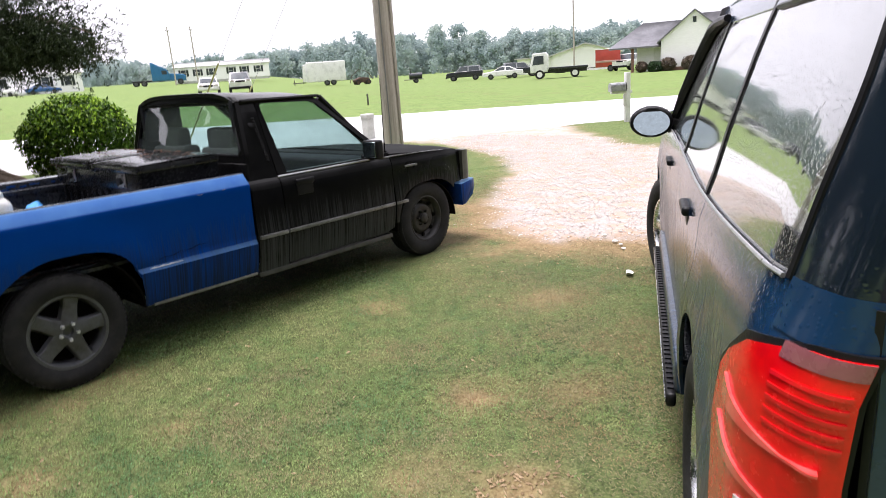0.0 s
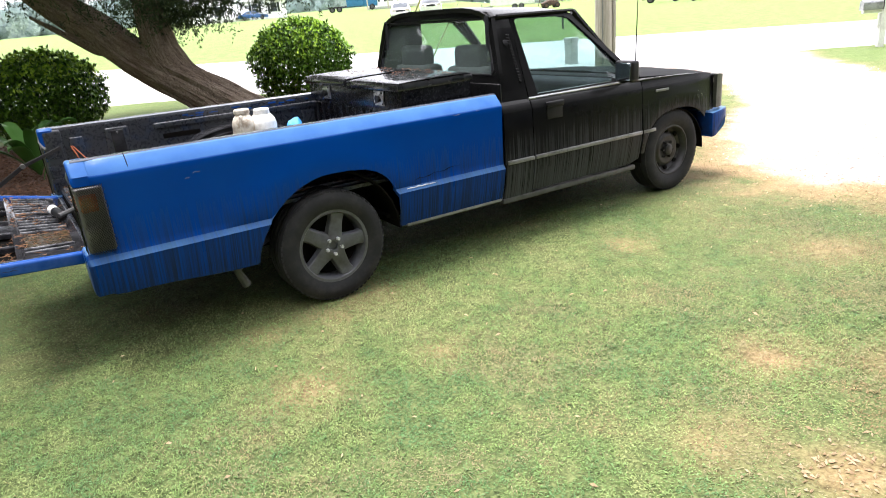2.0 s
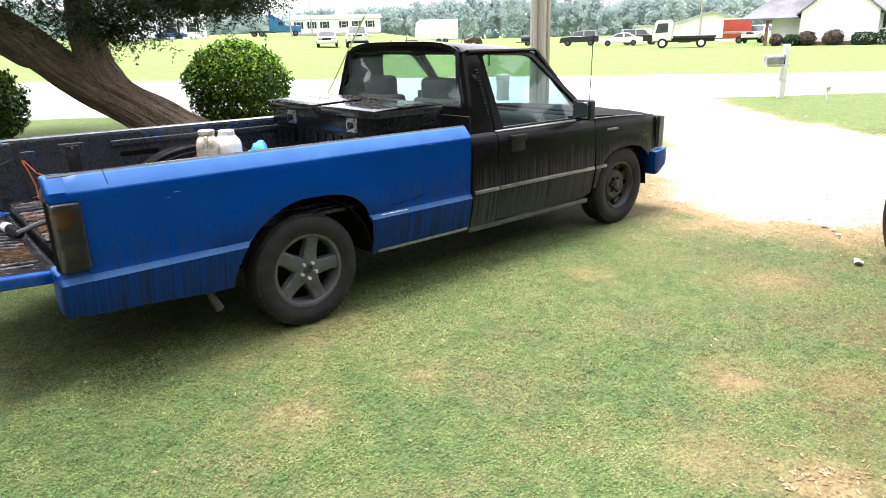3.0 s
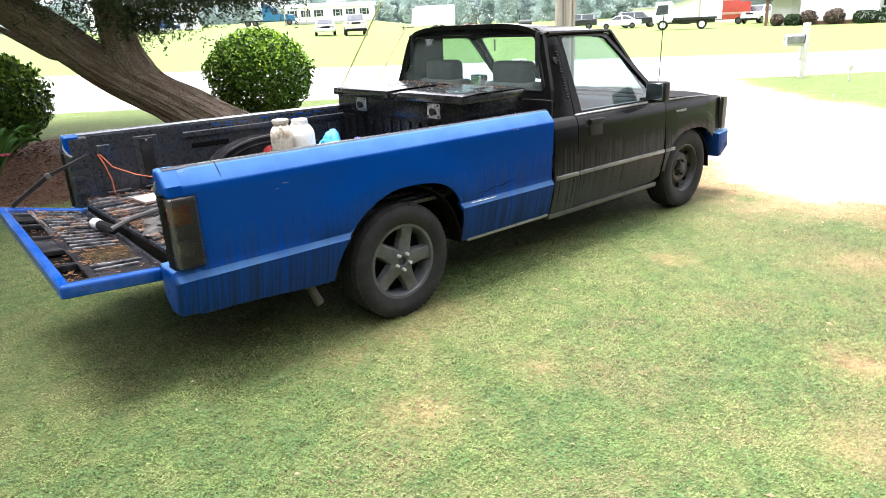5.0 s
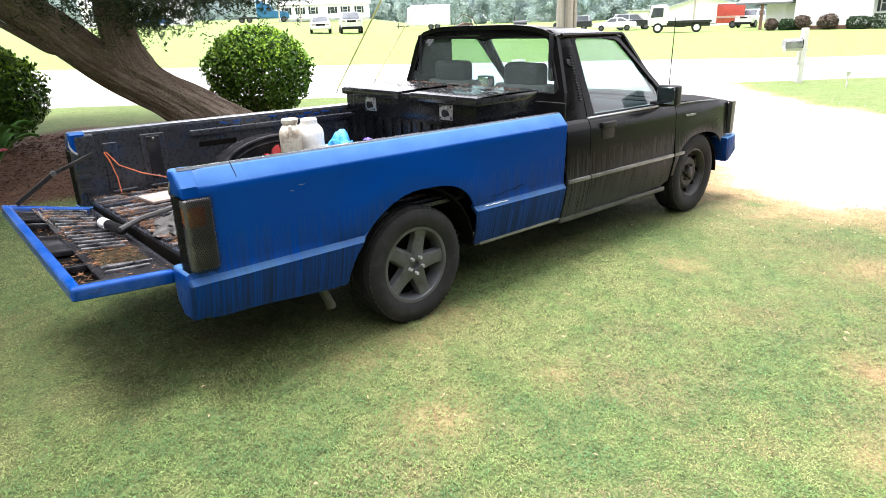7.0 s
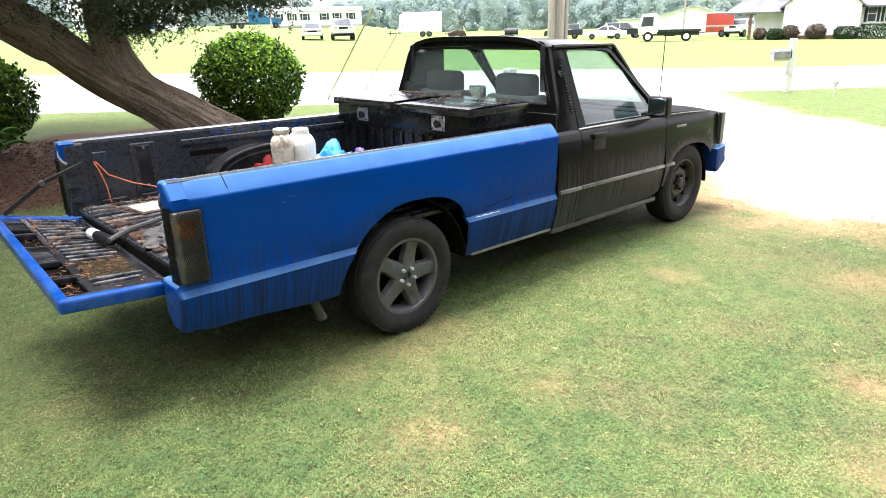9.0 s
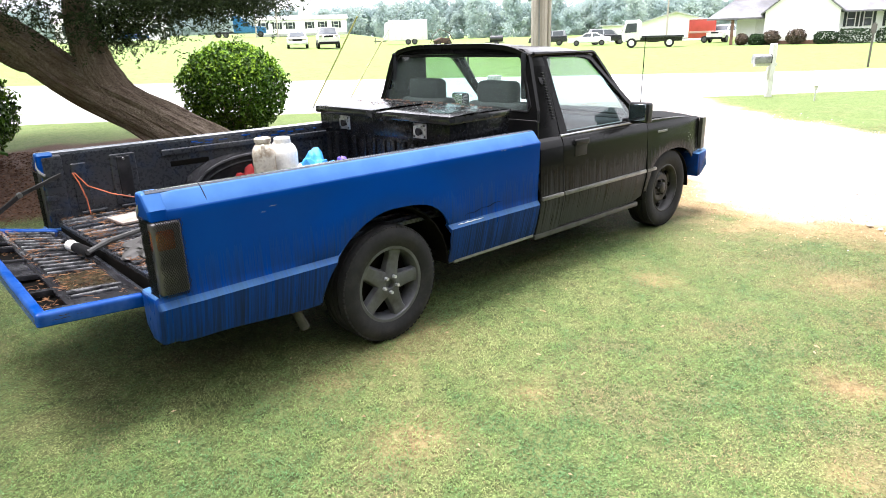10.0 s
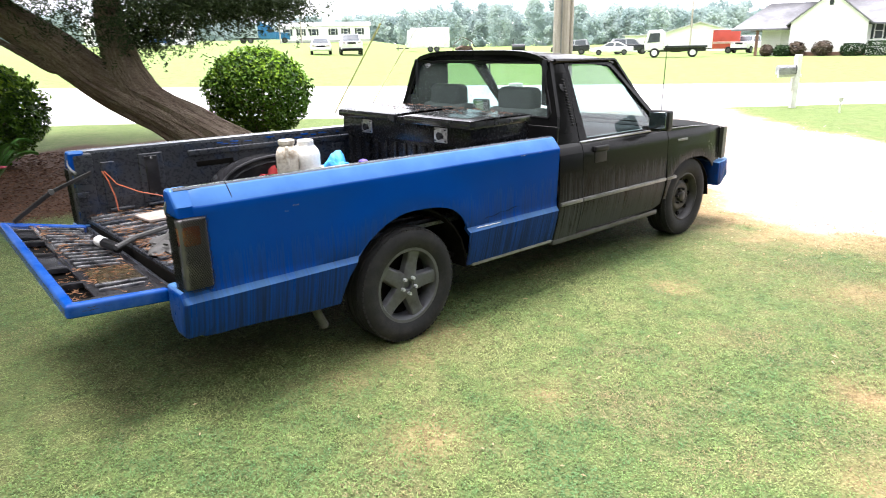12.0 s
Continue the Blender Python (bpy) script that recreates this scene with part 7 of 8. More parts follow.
# long white home, far off
mob = thing("mobile_home", at_far(63.6, 115.6, -33), "long white single-storey home with a row of windows", "house")
part("wall", box((0, 0, 0.4), (17.0, 5, 2.9)), SIDING, mob)
part("skirting", box((0.1, 0.08, 0), (16.9, 4.9, 0.4)), PALE_ROOF, mob)
bm = bmesh.new()
gable_roof(bm, 0, 17.0, 0, 5, 2.9, 0.7, 0.3, "x")
part("roof", bm, PALE_ROOF, mob)
for x in (1.5, 4.0, 6.4, 10.0, 12.4, 15.0):
    window(mob, pose(x, 0, 1.3), 0.8, 1.1)
left_house = thing("house", at_far(29.0, 113.5, -20), "white house with pale roof far across the field", "house")
part("wall", gable_wall(0, 16.0, 0, 8, 3.0, 2.0, "x"), SIDING, left_house)
bm = bmesh.new()
gable_roof(bm, 0, 16.0, 0, 8, 3.0, 2.0, 0.4, "x")
part("roof", bm, PALE_ROOF, left_house)
for x in (2.0, 5.0, 11.0, 14.0):
    window(left_house, pose(x, 0, 1.1), 1.0, 1.4)
part("porch", box((6.2, -2.0, 0), (9.8, 0, 0.4)), WHITE, left_house)

# ---- vehicles far off ----
def tone(name, c, rough=0.3):
    return surface(name, c, tuple(v * 0.75 for v in c), rough, 0, 20, 2, 0.4, 0.05, 0.4)


CAR_WHITE, CAR_DARK, CAR_GREY, TRUCK_RED, SEMI_BLUE = tone("white_car_paint", (0.75, 0.75, 0.75)), tone("dark_car_paint", (0.02, 0.022, 0.028)), tone("grey_car_paint", (0.25, 0.26, 0.28)), tone("red_trailer_paint", (0.42, 0.05, 0.035), 0.5), tone("blue_semi_paint", (0.02, 0.14, 0.30))


def far_wheels(parent, xs, half, r, rim=None):
    for x in xs:
        for s in (-1, 1):
            bm = bmesh.new()
            lathe(bm, [(0.0, -0.1), (r * 0.95, -0.1), (r, -0.07), (r, 0.07), (r * 0.95, 0.1), (0.0, 0.1)], 18, "y")
            bmesh.ops.translate(bm, vec=(x, s * half, r), verts=bm.verts)
            w = part("wheel", bm, RUBBER, parent)
            bm = bmesh.new()
            lathe(bm, [(0.0, -0.11), (r * 0.6, -0.11), (r * 0.62, 0.0), (r * 0.6, 0.11), (0.0, 0.11)], 14, "y")
            bmesh.ops.translate(bm, vec=(x, s * half, r), verts=bm.verts)
            part("rim", bm, rim or ALLOY, w)


def far_car(m, paint_mat, kind, label, roof=None):
    """A parked car; x forward. kind: sedan, suv or pickup."""
    car = thing({"sedan": "car", "suv": "suv", "pickup": "pickup_truck"}[kind], m, label, {"sedan": "car", "suv": "suv", "pickup": "pickup truck"}[kind])
    if kind == "sedan":
        body = [(-2.3, 0.35), (2.3, 0.32), (2.35, 0.62), (2.2, 0.76), (1.0, 0.92), (-1.6, 0.95), (-2.3, 0.9), (-2.35, 0.6)]
        cabin = [(1.15, 0.90), (0.35, 1.36), (-0.75, 1.42), (-1.75, 0.93)]
        wx, r, hw = (-1.35, 1.4), 0.31, 0.86
    elif kind == "suv":
        body = [(-2.25, 0.42), (2.25, 0.40), (2.3, 0.80), (2.15, 1.0), (1.0, 1.10), (-2.25, 1.15), (-2.3, 0.7)]
        cabin = [(1.1, 1.08), (0.45, 1.68), (-1.9, 1.76), (-2.2, 1.12)]
        wx, r, hw = (-1.35, 1.4), 0.36, 0.9
    else:
        body = [(-2.6, 0.5), (2.5, 0.48), (2.55, 0.95), (2.4, 1.08), (1.2, 1.16), (0.3, 1.18), (-2.6, 1.15), (-2.62, 0.7)]
        cabin = [(1.3, 1.14), (0.75, 1.78), (-0.65, 1.80), (-0.85, 1.16)]
        wx, r, hw = (-1.6, 1.65), 0.38, 0.92
    part("body", plate(body, "y", -hw, hw, 0.08, 3), paint_mat, car)
    bm = plate(cabin, "y", -hw + 0.06, hw - 0.06, 0.05, 2)
    zt = max(z for _, z in cabin)
    for v in bm.verts:
        v.co.y *= 1 - 0.16 * max(0, (v.co.z - cabin[0][1]) / (zt - cabin[0][1]))
    cab = part("cabin", bm, roof or paint_mat, car)
    zb, k = cabin[0][1] + 0.05, 0.9
    xa, xb = cabin[-1][0] * 0.86, cabin[0][0] * 0.80
    for s in (-1, 1):
        for x0, x1 in ((xa, (xa + xb) / 2 - 0.05), ((xa + xb) / 2 + 0.05, xb)):
            bm = plate([(x0 + 0.05, zb), (x1 - 0.02, zb), (min(x1, cabin[1][0]) - 0.02, zt - 0.1), (max(x0, cabin[2][0] + 0.08), zt - 0.1)], "y", -0.008, 0.008)
            for v in bm.verts:
                t = (v.co.z - cabin[0][1]) / (zt - cabin[0][1])
                v.co.y += s * ((hw - 0.06) * (1 - 0.16 * t) + 0.004)
            part("side_window", bm, FAR_GLASS, cab)
    for (xa, za), (xb, zb2) in ((cabin[0], cabin[1]), (cabin[3], cabin[2])):
        bm = bmesh.new()
        q = [(xa, za, 0.1), (xb, zb2, 0.85)]
        sgn = 1 if xa > 0 else -1
        vs = []
        for t in (0.12, 0.88):
            x, z = xa + (xb - xa) * t + sgn * 0.03, za + (zb2 - za) * t + 0.02
            w = (hw - 0.06) * (1 - 0.16 * t) - 0.1
            vs.append([bm.verts.new((x, -w, z)), bm.verts.new((x, w, z))])
        bm.faces.new((vs[0][0], vs[0][1], vs[1][1], vs[1][0]))
        thicken(bm, 0.01)
        part("windscreen", bm, FAR_GLASS, cab)
    far_wheels(car, wx, hw - 0.06, r)
    fx = max(x for x, _ in body)
    zl = sorted(z for _, z in body)[len(body) // 2]
    for s in (-1, 1):
        part("headlamp", box((fx - 0.12, s * (hw - 0.45), zl - 0.08), (fx + 0.02, s * (hw - 0.08), zl + 0.06), 0.03, 2), CLEAR_LENS, car)
    part("grille", box((fx - 0.1, -0.4, zl - 0.16), (fx + 0.01, 0.4, zl + 0.02), 0.02, 1), PLASTIC, car)
    part("bumper", box((fx - 0.15, -hw + 0.05, 0.36), (fx + 0.06, hw - 0.05, 0.58), 0.05, 2), PLASTIC if kind != "sedan" else paint_mat, car)
    return car


far_car(at_far(64.2, 42.2, 124), CAR_WHITE, "sedan", "white sedan parked on the far lawn")
far_car(at_far(68.4, 42.6, -50), CAR_DARK, "suv", "dark off-road car parked behind the white sedan", CAR_GREY)
far_car(at_far(66.4, 49.6, 124), CAR_DARK, "suv", "dark van with grey roof parked on the far lawn", CAR_GREY)
far_car(at_far(31.0, 49.9, -122), CAR_WHITE, "sedan", "white sedan facing the road in the far field")
far_car(at_far(33.2, 48.5, -122), CAR_WHITE, "pickup", "white pickup facing the road in the far field", CAR_GREY)
far_car(at_far(72.0, 30.2, 180), CAR_WHITE, "pickup", "white pickup beside the red trailer")
far_car(at_far(38.0, 107.5, -20), tone("blue_car_paint", (0.03, 0.10, 0.28)), "sedan", "blue sedan by the far white house")
far_car(at_far(32.5, 109.0, -20), CAR_WHITE, "sedan", "white sedan by the far white house")

# white flatbed truck, cab to the left as seen from the road
fb = thing("flatbed_truck", at_far(55.5, 29.6, 119), "white cab-over flatbed truck with black bed on the far lawn", "truck")
part("cab", plate([(1.0, 0.65), (2.6, 0.60), (2.65, 1.2), (2.35, 2.35), (1.15, 2.40), (0.95, 2.2)], "y", -0.95, 0.95, 0.08, 3), CAR_WHITE, fb)
for s in (-1, 1):
    part("side_window", plate([(1.35, 1.35), (2.4, 1.30), (2.22, 2.1), (1.35, 2.12)], "y", s * 0.955, s * 0.965), FAR_GLASS, fb)
bm = bmesh.new()
grid(bm, lambda i, j: (2.67 - 0.27 * j, -0.8 + 1.6 * i, 1.3 + 0.85 * j), 1, 1)
thicken(bm, 0.02)
part("windscreen", bm, FAR_GLASS, fb)
part("bed", box((-2.7, -1.05, 0.82), (0.9, 1.05, 1.02), 0.03, 2), CAR_DARK, fb, "black steel flat bed")
part("chassis", box((-2.6, -0.4, 0.5), (2.3, 0.4, 0.82), 0.02, 1), CAR_DARK, fb)
part("fuel_tank", box((-0.6, -0.95, 0.42), (0.4, -0.5, 0.8), 0.05, 2), CAR_DARK, fb)
far_wheels(fb, (-1.5, 1.75), 0.88, 0.42, CAR_WHITE)

# red enclosed trailer
rt = thing("trailer", at_far(70.1, 31.9, 115), "faded red enclosed trailer with a pale band", "trailer")
part("body", box((-1.35, -0.8, 0.5), (1.35, 0.8, 2.45), 0.06, 2), TRUCK_RED, rt)
part("band", box((-1.37, -0.82, 1.0), (1.37, 0.82, 1.22), 0.02, 1), tone("faded_pink_band", (0.45, 0.28, 0.24), 0.6), rt)
part("roof_edge", box((-1.39, -0.84, 2.40), (1.39, 0.84, 2.48), 0.02, 1), CAR_WHITE, rt)
part("tongue", box((1.3, -0.05, 0.48), (2.4, 0.05, 0.58), 0.02, 1), DARK_POST, rt)
far_wheels(rt, (-0.3,), 0.75, 0.36)

# white enclosed trailer
wt = thing("trailer", at_far(55.2, 63.0, 139), "white enclosed cargo trailer in the field", "trailer")
part("body", box((-2.5, -1.15, 0.5), (2.3, 1.15, 2.9), 0.10, 3), CAR_WHITE, wt)
part("nose", plate([(2.2, 0.6), (2.9, 0.6), (2.7, 2.6), (2.2, 2.8)], "y", -1.0, 1.0, 0.08, 2), CAR_WHITE, wt)
part("side_door", box((0.8, 1.15, 0.7), (1.5, 1.165, 2.4), 0.01, 1), CAR_WHITE, wt)
part("tongue", box((2.6, -0.06, 0.45), (4.2, 0.06, 0.57), 0.02, 1), DARK_POST, wt)
part("jack", box((3.9, -0.05, 0.0), (4.0, 0.05, 0.9), 0.01, 1), DARK_POST, wt)
far_wheels(wt, (-0.9, -0.1), 1.05, 0.36)

# farm implement and small smoker trailer
imp = thing("farm_implement", at_far(60.4, 62.2, 150), "rusty farm implement standing in the field", "farm implement")
RUST = surface("rusty_iron", (0.10, 0.06, 0.04), (0.05, 0.03, 0.025), 0.85, 0, 20, 4, 0.5, 0.3)
bm = bmesh.new()
tube(bm, [(-1.6, 0, 0.6), (-1.0, 0, 1.5), (0.2, 0, 2.0), (1.2, 0, 1.2), (1.5, 0, 0.3)], 0.045, 6)
part("boom", bm, RUST, imp)
part("deck", plate([(-1.2, 0.25), (0.9, 0.25), (1.1, 0.6), (0.2, 0.95), (-0.9, 0.85)], "y", -0.7, 0.7, 0.06, 2), RUST, imp)
far_wheels(imp, (-0.8, 0.6), 0.72, 0.32, RUST)
sm = thing("smoker_trailer", at_far(69.0, 60.4, 140), "small black barrel smoker trailer in the field", "trailer")
bm = bmesh.new()
tube(bm, [(-0.9, 0, 0.95), (0.9, 0, 0.95)], 0.42, 14)
part("barrel", bm, CAR_DARK, sm)
bm = bmesh.new()
tube(bm, [(0.7, 0, 1.3), (0.7, 0, 2.0)], 0.07, 8)
part("chimney", bm, CAR_DARK, sm)
part("frame", box((-1.1, -0.5, 0.42), (1.6, 0.5, 0.52), 0.02, 1), DARK_POST, sm)
far_wheels(sm, (0.0,), 0.58, 0.3)

# blue tractor unit
se = thing("semi_truck", at_far(59.2, 112.2, -28), "blue semi truck tractor standing far across the field", "truck")
part("hood", plate([(1.2, 0.7), (4.0, 0.6), (4.05, 1.4), (3.6, 1.75), (1.2, 2.0)], "y", -0.95, 0.95, 0.12, 3), SEMI_BLUE, se)
part("cab", plate([(-1.6, 0.8), (1.4, 0.8), (1.4, 1.9), (0.9, 2.75), (0.2, 3.1), (-1.2, 3.9), (-1.6, 3.95)], "y", -1.2, 1.2, 0.1, 3), SEMI_BLUE, se)
part("windscreen", box((1.05, -1.0, 1.95), (1.22, 1.0, 2.6), 0.02, 1, None), FAR_GLASS, se)
for s in (-1, 1):
    part("side_window", box((0.1, s * 1.2, 1.85), (0.95, s * 1.215, 2.5), 0, 1), FAR_GLASS, se)
part("chassis", box((-5.0, -0.5, 0.7), (1.2, 0.5, 1.0), 0.02, 1), CAR_DARK, se)
far_wheels(se, (3.0, -3.0, -4.3), 1.05, 0.5)

# thin far poles
for k, (px, py, h, r) in enumerate(((64.1, 32.8, 9.0, 0.10), (58.7, 106.7, 9.5, 0.13), (61.8, 104.8, 9.5, 0.13))):
    fp = thing("far_pole", at_far(px, py, 0), "slim weathered pole far across the field", "utility pole", "far poles")
    bm = bmesh.new()
    tube(bm, [(0, 0, -0.1), (0, 0, h)], [r, r * 0.7], 8)
    part("shaft", bm, POLE_WOOD, fp)
    part("crossarm", box((-0.9, -0.06, h - 0.6), (0.9, 0.06, h - 0.48), 0, 1, pose(0, 0, 0, 0, 0, 40)), POLE_WOOD, fp) if k else None

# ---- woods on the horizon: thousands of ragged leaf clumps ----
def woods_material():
    """Leaves that let light through, haze put into their colour; each clump has a tone of its own."""
    m, nt, p = fresh("haze_tinted_woods")
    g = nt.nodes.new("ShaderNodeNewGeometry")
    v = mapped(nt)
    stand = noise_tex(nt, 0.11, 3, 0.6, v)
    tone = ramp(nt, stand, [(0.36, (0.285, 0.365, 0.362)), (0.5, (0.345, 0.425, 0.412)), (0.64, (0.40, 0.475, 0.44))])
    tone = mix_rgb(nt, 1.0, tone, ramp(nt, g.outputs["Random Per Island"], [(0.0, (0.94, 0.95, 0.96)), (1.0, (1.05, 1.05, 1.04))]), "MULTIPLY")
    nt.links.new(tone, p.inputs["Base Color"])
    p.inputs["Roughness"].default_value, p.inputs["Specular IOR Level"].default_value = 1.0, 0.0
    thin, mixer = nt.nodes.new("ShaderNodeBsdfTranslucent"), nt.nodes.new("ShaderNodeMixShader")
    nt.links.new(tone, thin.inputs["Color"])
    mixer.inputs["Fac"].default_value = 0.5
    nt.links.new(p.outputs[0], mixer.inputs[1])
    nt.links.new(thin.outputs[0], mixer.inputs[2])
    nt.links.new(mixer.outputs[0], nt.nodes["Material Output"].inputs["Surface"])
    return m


WOODS = woods_material()


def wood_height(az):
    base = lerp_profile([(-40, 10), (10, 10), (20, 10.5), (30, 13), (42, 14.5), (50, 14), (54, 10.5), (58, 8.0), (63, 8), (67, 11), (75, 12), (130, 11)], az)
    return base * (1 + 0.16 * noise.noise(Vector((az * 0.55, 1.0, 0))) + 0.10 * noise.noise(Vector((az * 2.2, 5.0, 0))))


def ico_template(level=1):
    b = bmesh.new()
    bmesh.ops.create_icosphere(b, subdivisions=level, radius=1.0)
    v = np.array([x.co[:] for x in b.verts])
    b.verts.index_update()
    f = np.array([[x.index for x in q.verts] for q in b.faces])
    b.free()
    return v, f


def woods():
    rng = np.random.default_rng(77)
    lp, ln = [], []
    az = -30.0
    while az < 110:
        seen = -12 < az < 92
        d = 262 + rng.uniform(-14, 22)
        out = np.array((math.cos(radians(az)), math.sin(radians(az)), 0.0))
        x, y = ROAD_O.x + d * out[0], ROAD_O.y + d * out[1]
        H = wood_height(az) * (rng.uniform(0.80, 1.10) if rng.random() > 0.08 else 1.22)
        g0 = min(2.6, ground_z(x, y))
        for k in range(32 if seen else 12):
            h = H * (0.05 + 0.90 * rng.random() ** 0.75)
            wide = 3.0 * (1 - 0.62 * (h / H) ** 2.2) + 0.3
            c = np.array((x + rng.normal(0, wide * 0.6), y + rng.normal(0, wide * 0.6), g0 + h - 0.6))
            r = rng.uniform(1.0, 2.0)
            m = 34 if seen else 10
            q = rng.normal(0, 1, (m, 3))
            q /= np.linalg.norm(q, axis=1)[:, None]
            lp += (c + q * r * rng.uniform(0.35, 1.2, (m, 1))).tolist()
            ln += (q * 0.16 - out * 0.8 + np.array((0, 0, 0.35))).tolist()
        az += rng.uniform(0.35, 0.62)
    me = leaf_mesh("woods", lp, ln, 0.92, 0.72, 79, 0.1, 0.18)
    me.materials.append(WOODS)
    tagged(new("woods", me), "line of deciduous woods behind the field, haze put into the colour", "woods", kind="stuff")


woods()

# ---- behind the camera: unseen house and trees, added to block sky and darken reflections ----
def unseen_woods():
    tv, tf = ico_template()
    rng = np.random.default_rng(78)
    V, F, n = [], [], 0
    az = 97.0
    while az < 326:
        d = 34 + rng.uniform(-4, 8)
        x, y = ROAD_O.x + d * math.cos(radians(az)), ROAD_O.y + d * math.sin(radians(az))
        H = rng.uniform(20, 27)
        for k in range(60):
            h = H * rng.random() ** 0.8
            c = np.array((x + rng.normal(0, 1.5), y + rng.normal(0, 1.5), h - 0.5))
            v = tv * (1 + rng.uniform(-0.38, 0.38, (len(tv), 1))) * rng.uniform(0.6, 1.5) + c
            V.append(v)
            F.append(tf + n)
            n += len(tv)
        az += rng.uniform(2.5, 4.0)
    me = bpy.data.meshes.new("unseen_woods")
    me.from_pydata(np.concatenate(V).tolist(), [], np.concatenate(F).tolist())
    me.materials.append(HEDGE)
    tagged(new("unseen_woods", me), "unseen dark green trees added to block the sky", "woods", kind="stuff")


unseen_woods()
own = thing("house", pose(-8.0, -10.5, 0, 0, 0, -42), "plain unseen brick house added behind the camera", "house")
part("wall", gable_wall(-9, 9, -4, 4, 3.1, 2.8, "x"), BRICK, own)
bm = bmesh.new()
gable_roof(bm, -9, 9, -4, 4, 3.1, 2.8, 0.5, "x")
part("roof", bm, SHINGLE, own)


# ---- lawn blades near the camera, and stones on the drive ----
def blades(name, pts, length, width, seed, material, label):
    rng = np.random.default_rng(seed)
    P = np.array(pts)
    m = len(P)
    a = rng.random(m) * 2 * np.pi
    lean = rng.uniform(0.8, 1.5, m)
    L = length * rng.uniform(0.5, 1.3, m)
    w = width * rng.uniform(0.7, 1.4, m)
    d = np.stack([np.cos(a), np.sin(a), np.zeros(m)], 1)
    sd = np.stack([-np.sin(a), np.cos(a), np.zeros(m)], 1)
    up = np.array((0, 0, 1.0))
    mid = P + d * (L * 0.45 * np.sin(lean))[:, None] + up * (L * 0.42 * np.cos(lean * 0.72) + 0.004)[:, None]
    tip = P + d * (L * np.sin(lean))[:, None] + up * (L * 0.70 * np.cos(lean) + 0.004)[:, None]
    v = np.stack([P, mid + sd * w[:, None] * 0.5, tip, mid - sd * w[:, None] * 0.5], 1).reshape(-1, 3)
    me = bpy.data.meshes.new(name)
    me.from_pydata(v.tolist(), [], np.arange(4 * m).reshape(-1, 4).tolist())
    me.materials.append(material)
    return tagged(new(name, me), label, "grass", kind="stuff")


def grass_material(name, tones, rough):
    """Blades whose hue drifts from patch to patch over the lawn, with a tone of its own for each."""
    m, nt, p = fresh(name)
    g = nt.nodes.new("ShaderNodeNewGeometry")
    v = mapped(nt)
    drift = mix_rgb(nt, 0.5, noise_tex(nt, 1.1, 4, 0.6, v), noise_tex(nt, 6.5, 4, 0.7, v))
    hue = ramp(nt, drift, [(0.42, tones[0]), (0.50, tones[1]), (0.57, tones[2])])
    shade = ramp(nt, g.outputs["Random Per Island"], [(0.0, (0.62, 0.63, 0.58)), (0.6, (1.0, 1.0, 1.0)), (1.0, (1.18, 1.17, 1.14))])
    nt.links.new(mix_rgb(nt, 1.0, hue, shade, "MULTIPLY"), p.inputs["Base Color"])
    p.inputs["Roughness"].default_value = rough
    p.inputs["Specular IOR Level"].default_value = 0.25
    return m


GRASS_GREEN = grass_material("green_grass", [(0.080, 0.165, 0.058), (0.146, 0.225, 0.068), (0.232, 0.270, 0.102)], 0.5)
GRASS_STRAW = grass_material("straw_grass", [(0.165, 0.160, 0.082), (0.230, 0.200, 0.108), (0.215, 0.152, 0.078)], 0.65)
CLOVER = grass_material("lawn_clover", [(0.080, 0.180, 0.062), (0.140, 0.228, 0.066), (0.225, 0.275, 0.095)], 0.5)


def dry_lean(x, y):
    """The lawn is drier beside the parked car and towards the drive, greener along the truck."""
    return 0.44 * smooth_step(-0.8, -2.0, y) * smooth_step(0.2, 2.2, x) + 0.22 * smooth_step(2.6, 3.8, x) * smooth_step(0.3, -0.6, y) - 0.42 * smooth_step(-1.5, -0.2, y) * smooth_step(3.4, 2.4, x)


# cover of the lawn, looked up on a fine grid
GRID, C0, S0 = 0.08, 0.0, -10.0
cc, sc = int(10.5 / GRID), int(20.0 / GRID)
cover = np.zeros((cc, sc, 3))
for i in range(cc):
    for j in range(sc):
        x, y = road_xy(C0 + i * GRID, S0 + j * GRID)
        gr, ea, mu = ground_masks(x, y)
        pv = 0.6 * noise.noise(Vector((x * 0.9, y * 0.9, 11))) + 0.55 * noise.noise(Vector((x * 2.7, y * 2.7, 12))) + 0.3 * noise.noise(Vector((x * 7, y * 7, 13)))
        cover[i, j] = (min(1, gr * 1.1 + ea * (0.95 if x > 3.2 else 0.5) + mu * 1.2), min(0.96, max(0.03, 0.24 + 1.7 * pv + dry_lean(x, y) + 0.9 * ea)), min(1.0, max(0.0, 0.75 + 1.6 * noise.noise(Vector((x * 9, y * 9, 21))))))


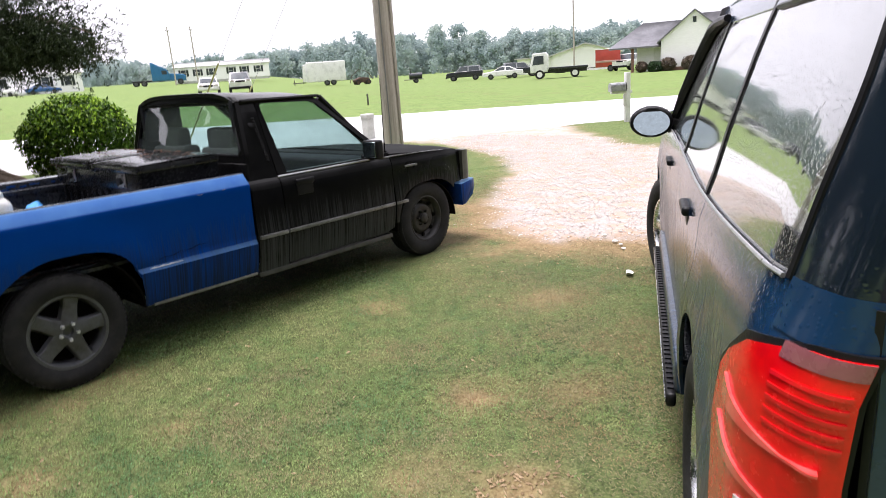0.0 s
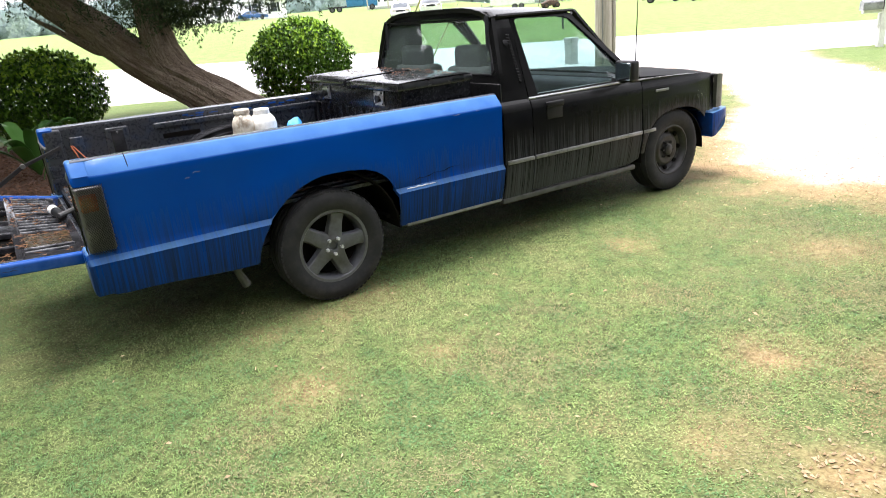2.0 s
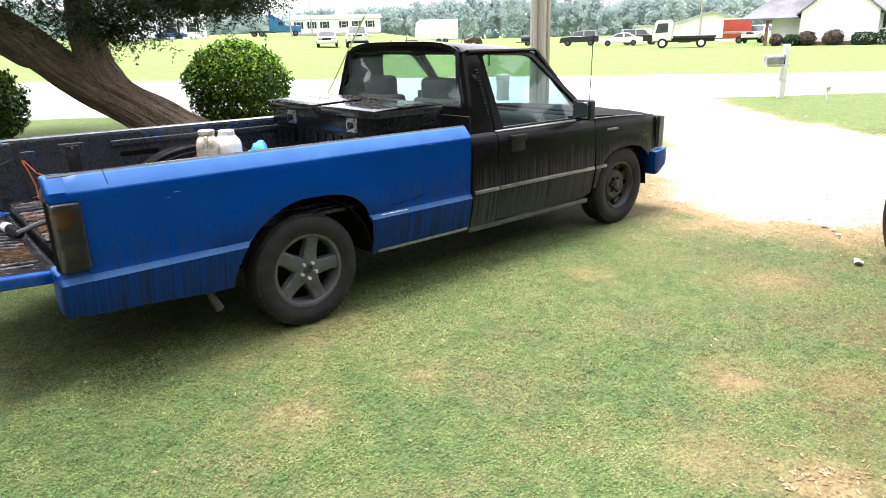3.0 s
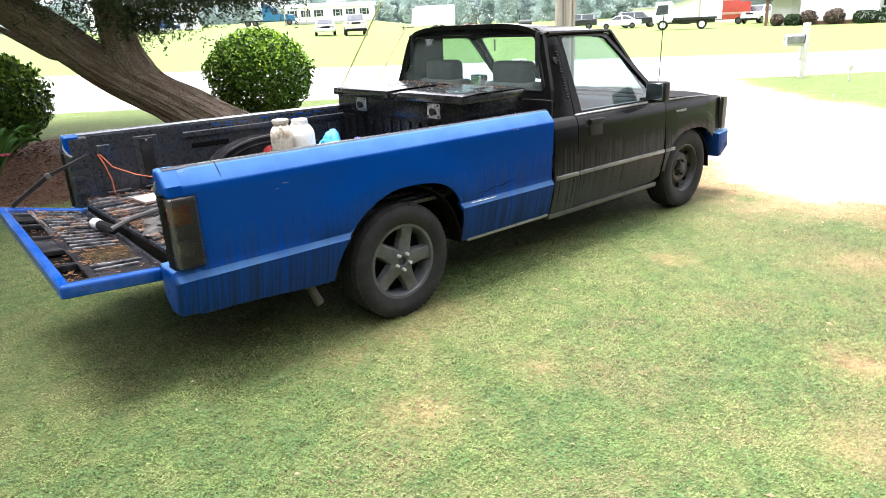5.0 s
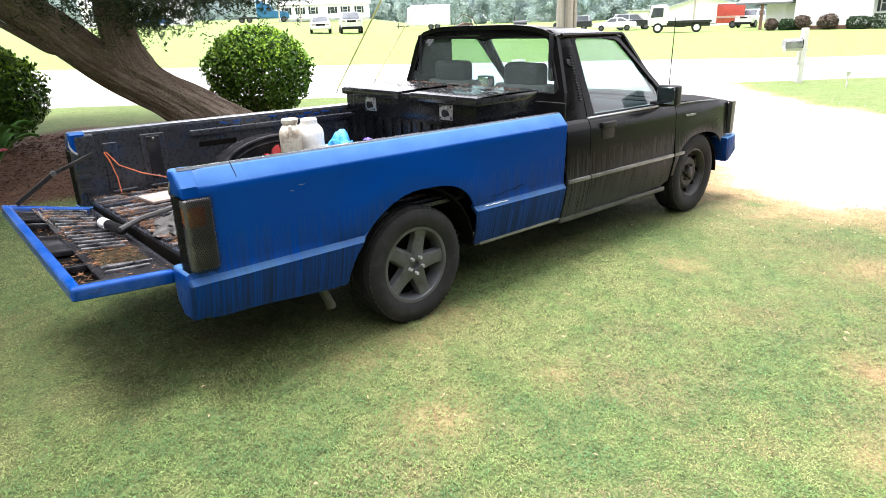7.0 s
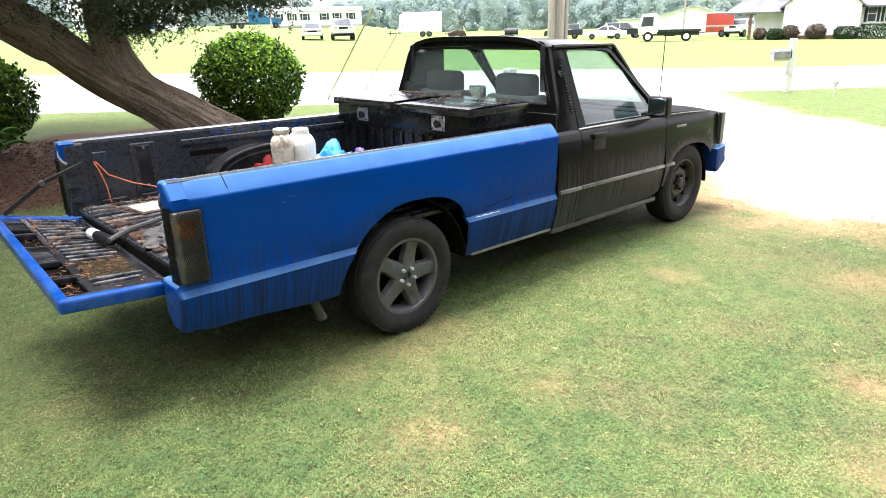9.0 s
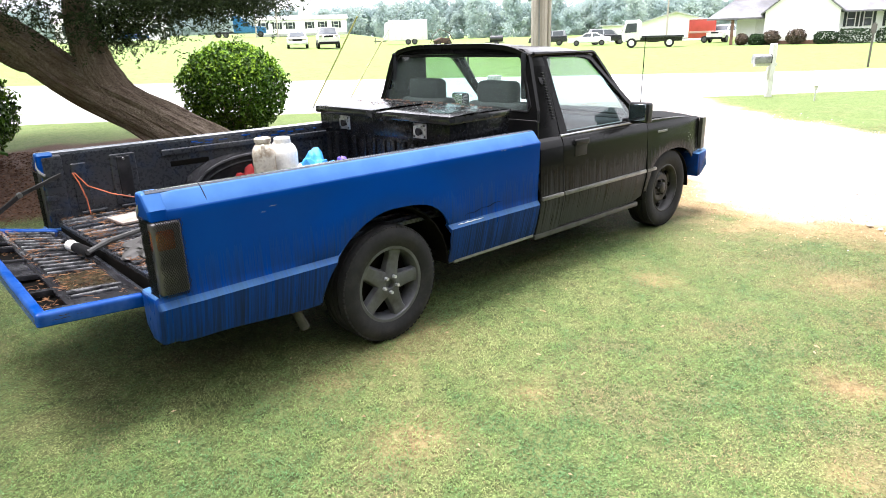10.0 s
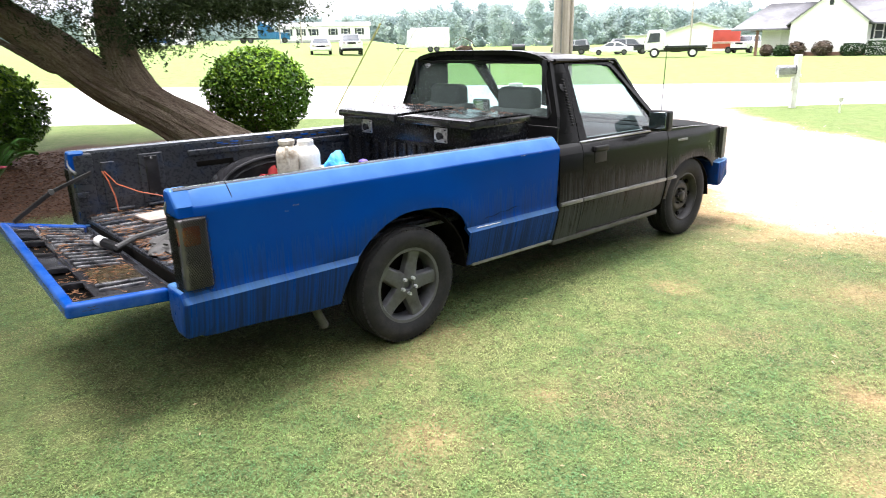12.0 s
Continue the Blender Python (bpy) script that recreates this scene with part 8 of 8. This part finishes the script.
def lawn_spots(n, straw, seed):
    rng = np.random.default_rng(seed)
    out = []
    while len(out) < n:
        m = n * 2
        c = 0.5 + 9.2 * rng.random(m) ** 1.45
        s = rng.uniform(-1, 1, m) * (3.9 + c * 0.45) - 0.7
        i, j = np.clip(((c - C0) / GRID).astype(int), 0, cc - 1), np.clip(((s - S0) / GRID).astype(int), 0, sc - 1)
        bare, dry, tuft = cover[i, j].T
        keep = (rng.random(m) > bare) & ((rng.random(m) < dry) == straw) & (rng.random(m) < 0.5 + 0.5 * tuft)
        c, s = c[keep], s[keep]
        x = ROAD_O.x + ROAD_N.x * c + ROAD_T.x * s
        y = ROAD_O.y + ROAD_N.y * c + ROAD_T.y * s
        out += np.stack([x, y, np.full(len(x), -0.006)], 1).tolist()
    return out[:n]


def clover(name, pts, size, seed, material, label):
    """Small broad leaves, two triangles each, tilted every way just above the soil."""
    rng = np.random.default_rng(seed)
    P = np.array(pts)
    m = len(P)
    a = rng.random(m) * 2 * np.pi
    tilt, L = rng.normal(0, 0.55, m), size * rng.uniform(0.55, 1.35, m)
    d = np.stack([np.cos(a) * np.cos(tilt), np.sin(a) * np.cos(tilt), np.sin(tilt)], 1) * L[:, None]
    lean = rng.normal(0, 0.45, m)
    sd = np.stack([-np.sin(a) * np.cos(lean), np.cos(a) * np.cos(lean), np.sin(lean)], 1) * (L * rng.uniform(0.24, 0.42, m))[:, None]
    P = P + np.array((0, 0, 1.0)) * rng.uniform(0.008, 0.024, m)[:, None]
    v = np.stack([P - d * 0.5, P + sd, P + d * 0.5, P - sd], 1).reshape(-1, 3)
    me = bpy.data.meshes.new(name)
    me.from_pydata(v.tolist(), [], np.arange(4 * m).reshape(-1, 4).tolist())
    me.materials.append(material)
    return tagged(new(name, me), label, "grass", kind="stuff")


blades("lawn_grass", lawn_spots(500000, False, 61), 0.018, 0.0034, 61, GRASS_GREEN, "short green lawn grass")
blades("dry_grass", lawn_spots(230000, True, 62), 0.020, 0.0032, 62, GRASS_STRAW, "short dry straw-coloured grass")
clover("lawn_clover", lawn_spots(110000, False, 63), 0.0085, 63, CLOVER, "small round clover leaves through the lawn")

STONE = foliage("gravel_stone", (0.47, 0.43, 0.405), (0.62, 0.58, 0.55), 0.85)


def stones(n, seed):
    rng = np.random.default_rng(seed)
    tv = np.array([(1, 0, 0), (-1, 0, 0), (0, 1, 0), (0, -1, 0), (0, 0, 1), (0, 0, -1.0)])
    tf = np.array([(0, 2, 4), (2, 1, 4), (1, 3, 4), (3, 0, 4), (2, 0, 5), (1, 2, 5), (3, 1, 5), (0, 3, 5)])
    V, F, k = [], [], 0
    while k < n:
        x, y = rng.uniform(2.8, 11.5), rng.uniform(-3.5, 6.0)
        if rng.random() > ground_masks(x, y)[0] * 0.9 + 0.02 * (drive_mask(x, y) > -0.7):
            continue
        r = rng.uniform(0.005, 0.013)
        v = tv * (1 + rng.uniform(-0.3, 0.3, (6, 1))) * r * np.array((1.2, 1, 0.7))
        a = rng.random() * 6.28
        v = v @ np.array(((math.cos(a), math.sin(a), 0), (-math.sin(a), math.cos(a), 0), (0, 0, 1)))
        V.append(v + np.array((x, y, ground_z(x, y) - 0.008)))
        F.append(tf + 6 * k)
        k += 1
    me = bpy.data.meshes.new("gravel")
    me.from_pydata(np.concatenate(V).tolist(), [], np.concatenate(F).tolist())
    me.materials.append(STONE)
    tagged(new("gravel", me), "loose grey gravel on the drive", "gravel", kind="stuff")


stones(12000, 71)

# a white scrap of paper on the lawn
scrap = thing("paper_scrap", pose(3.17, -1.72, 0.02, 0, 4, 20), "small white scrap of paper on the grass", "litter")
bm = bmesh.new()
grid(bm, lambda i, j: (-0.045 + 0.09 * i / 4, -0.025 + 0.05 * j / 3, 0.012 * math.sin(i * 1.4 + j)), 4, 3)
thicken(bm, 0.001)
part("sheet", bm, WHITE, scrap)
ROCK = surface("pale_rock", (0.68, 0.65, 0.60), (0.58, 0.54, 0.49), 0.8, 0, 40, 8, 0.4, 0.4)
for k, (x, y, r) in enumerate(((3.95, -1.22, 0.028), (3.78, -1.38, 0.022), (4.1, -1.05, 0.024), (3.88, -1.31, 0.018))):
    rk = thing("stone", pose(x, y, 0.0, 0, 0, 40 * k), "pale stone at the edge of the gravel drive", "stone", "stones at the drive's edge")
    bm = bmesh.new()
    bmesh.ops.create_icosphere(bm, subdivisions=2, radius=r)
    for v in bm.verts:
        v.co *= 1 + 0.25 * noise.noise(v.co * 18 + Vector((k, 0, 0)))
        v.co.z = v.co.z * 0.5 + 0.01
    part("rock", bm, ROCK, rk)
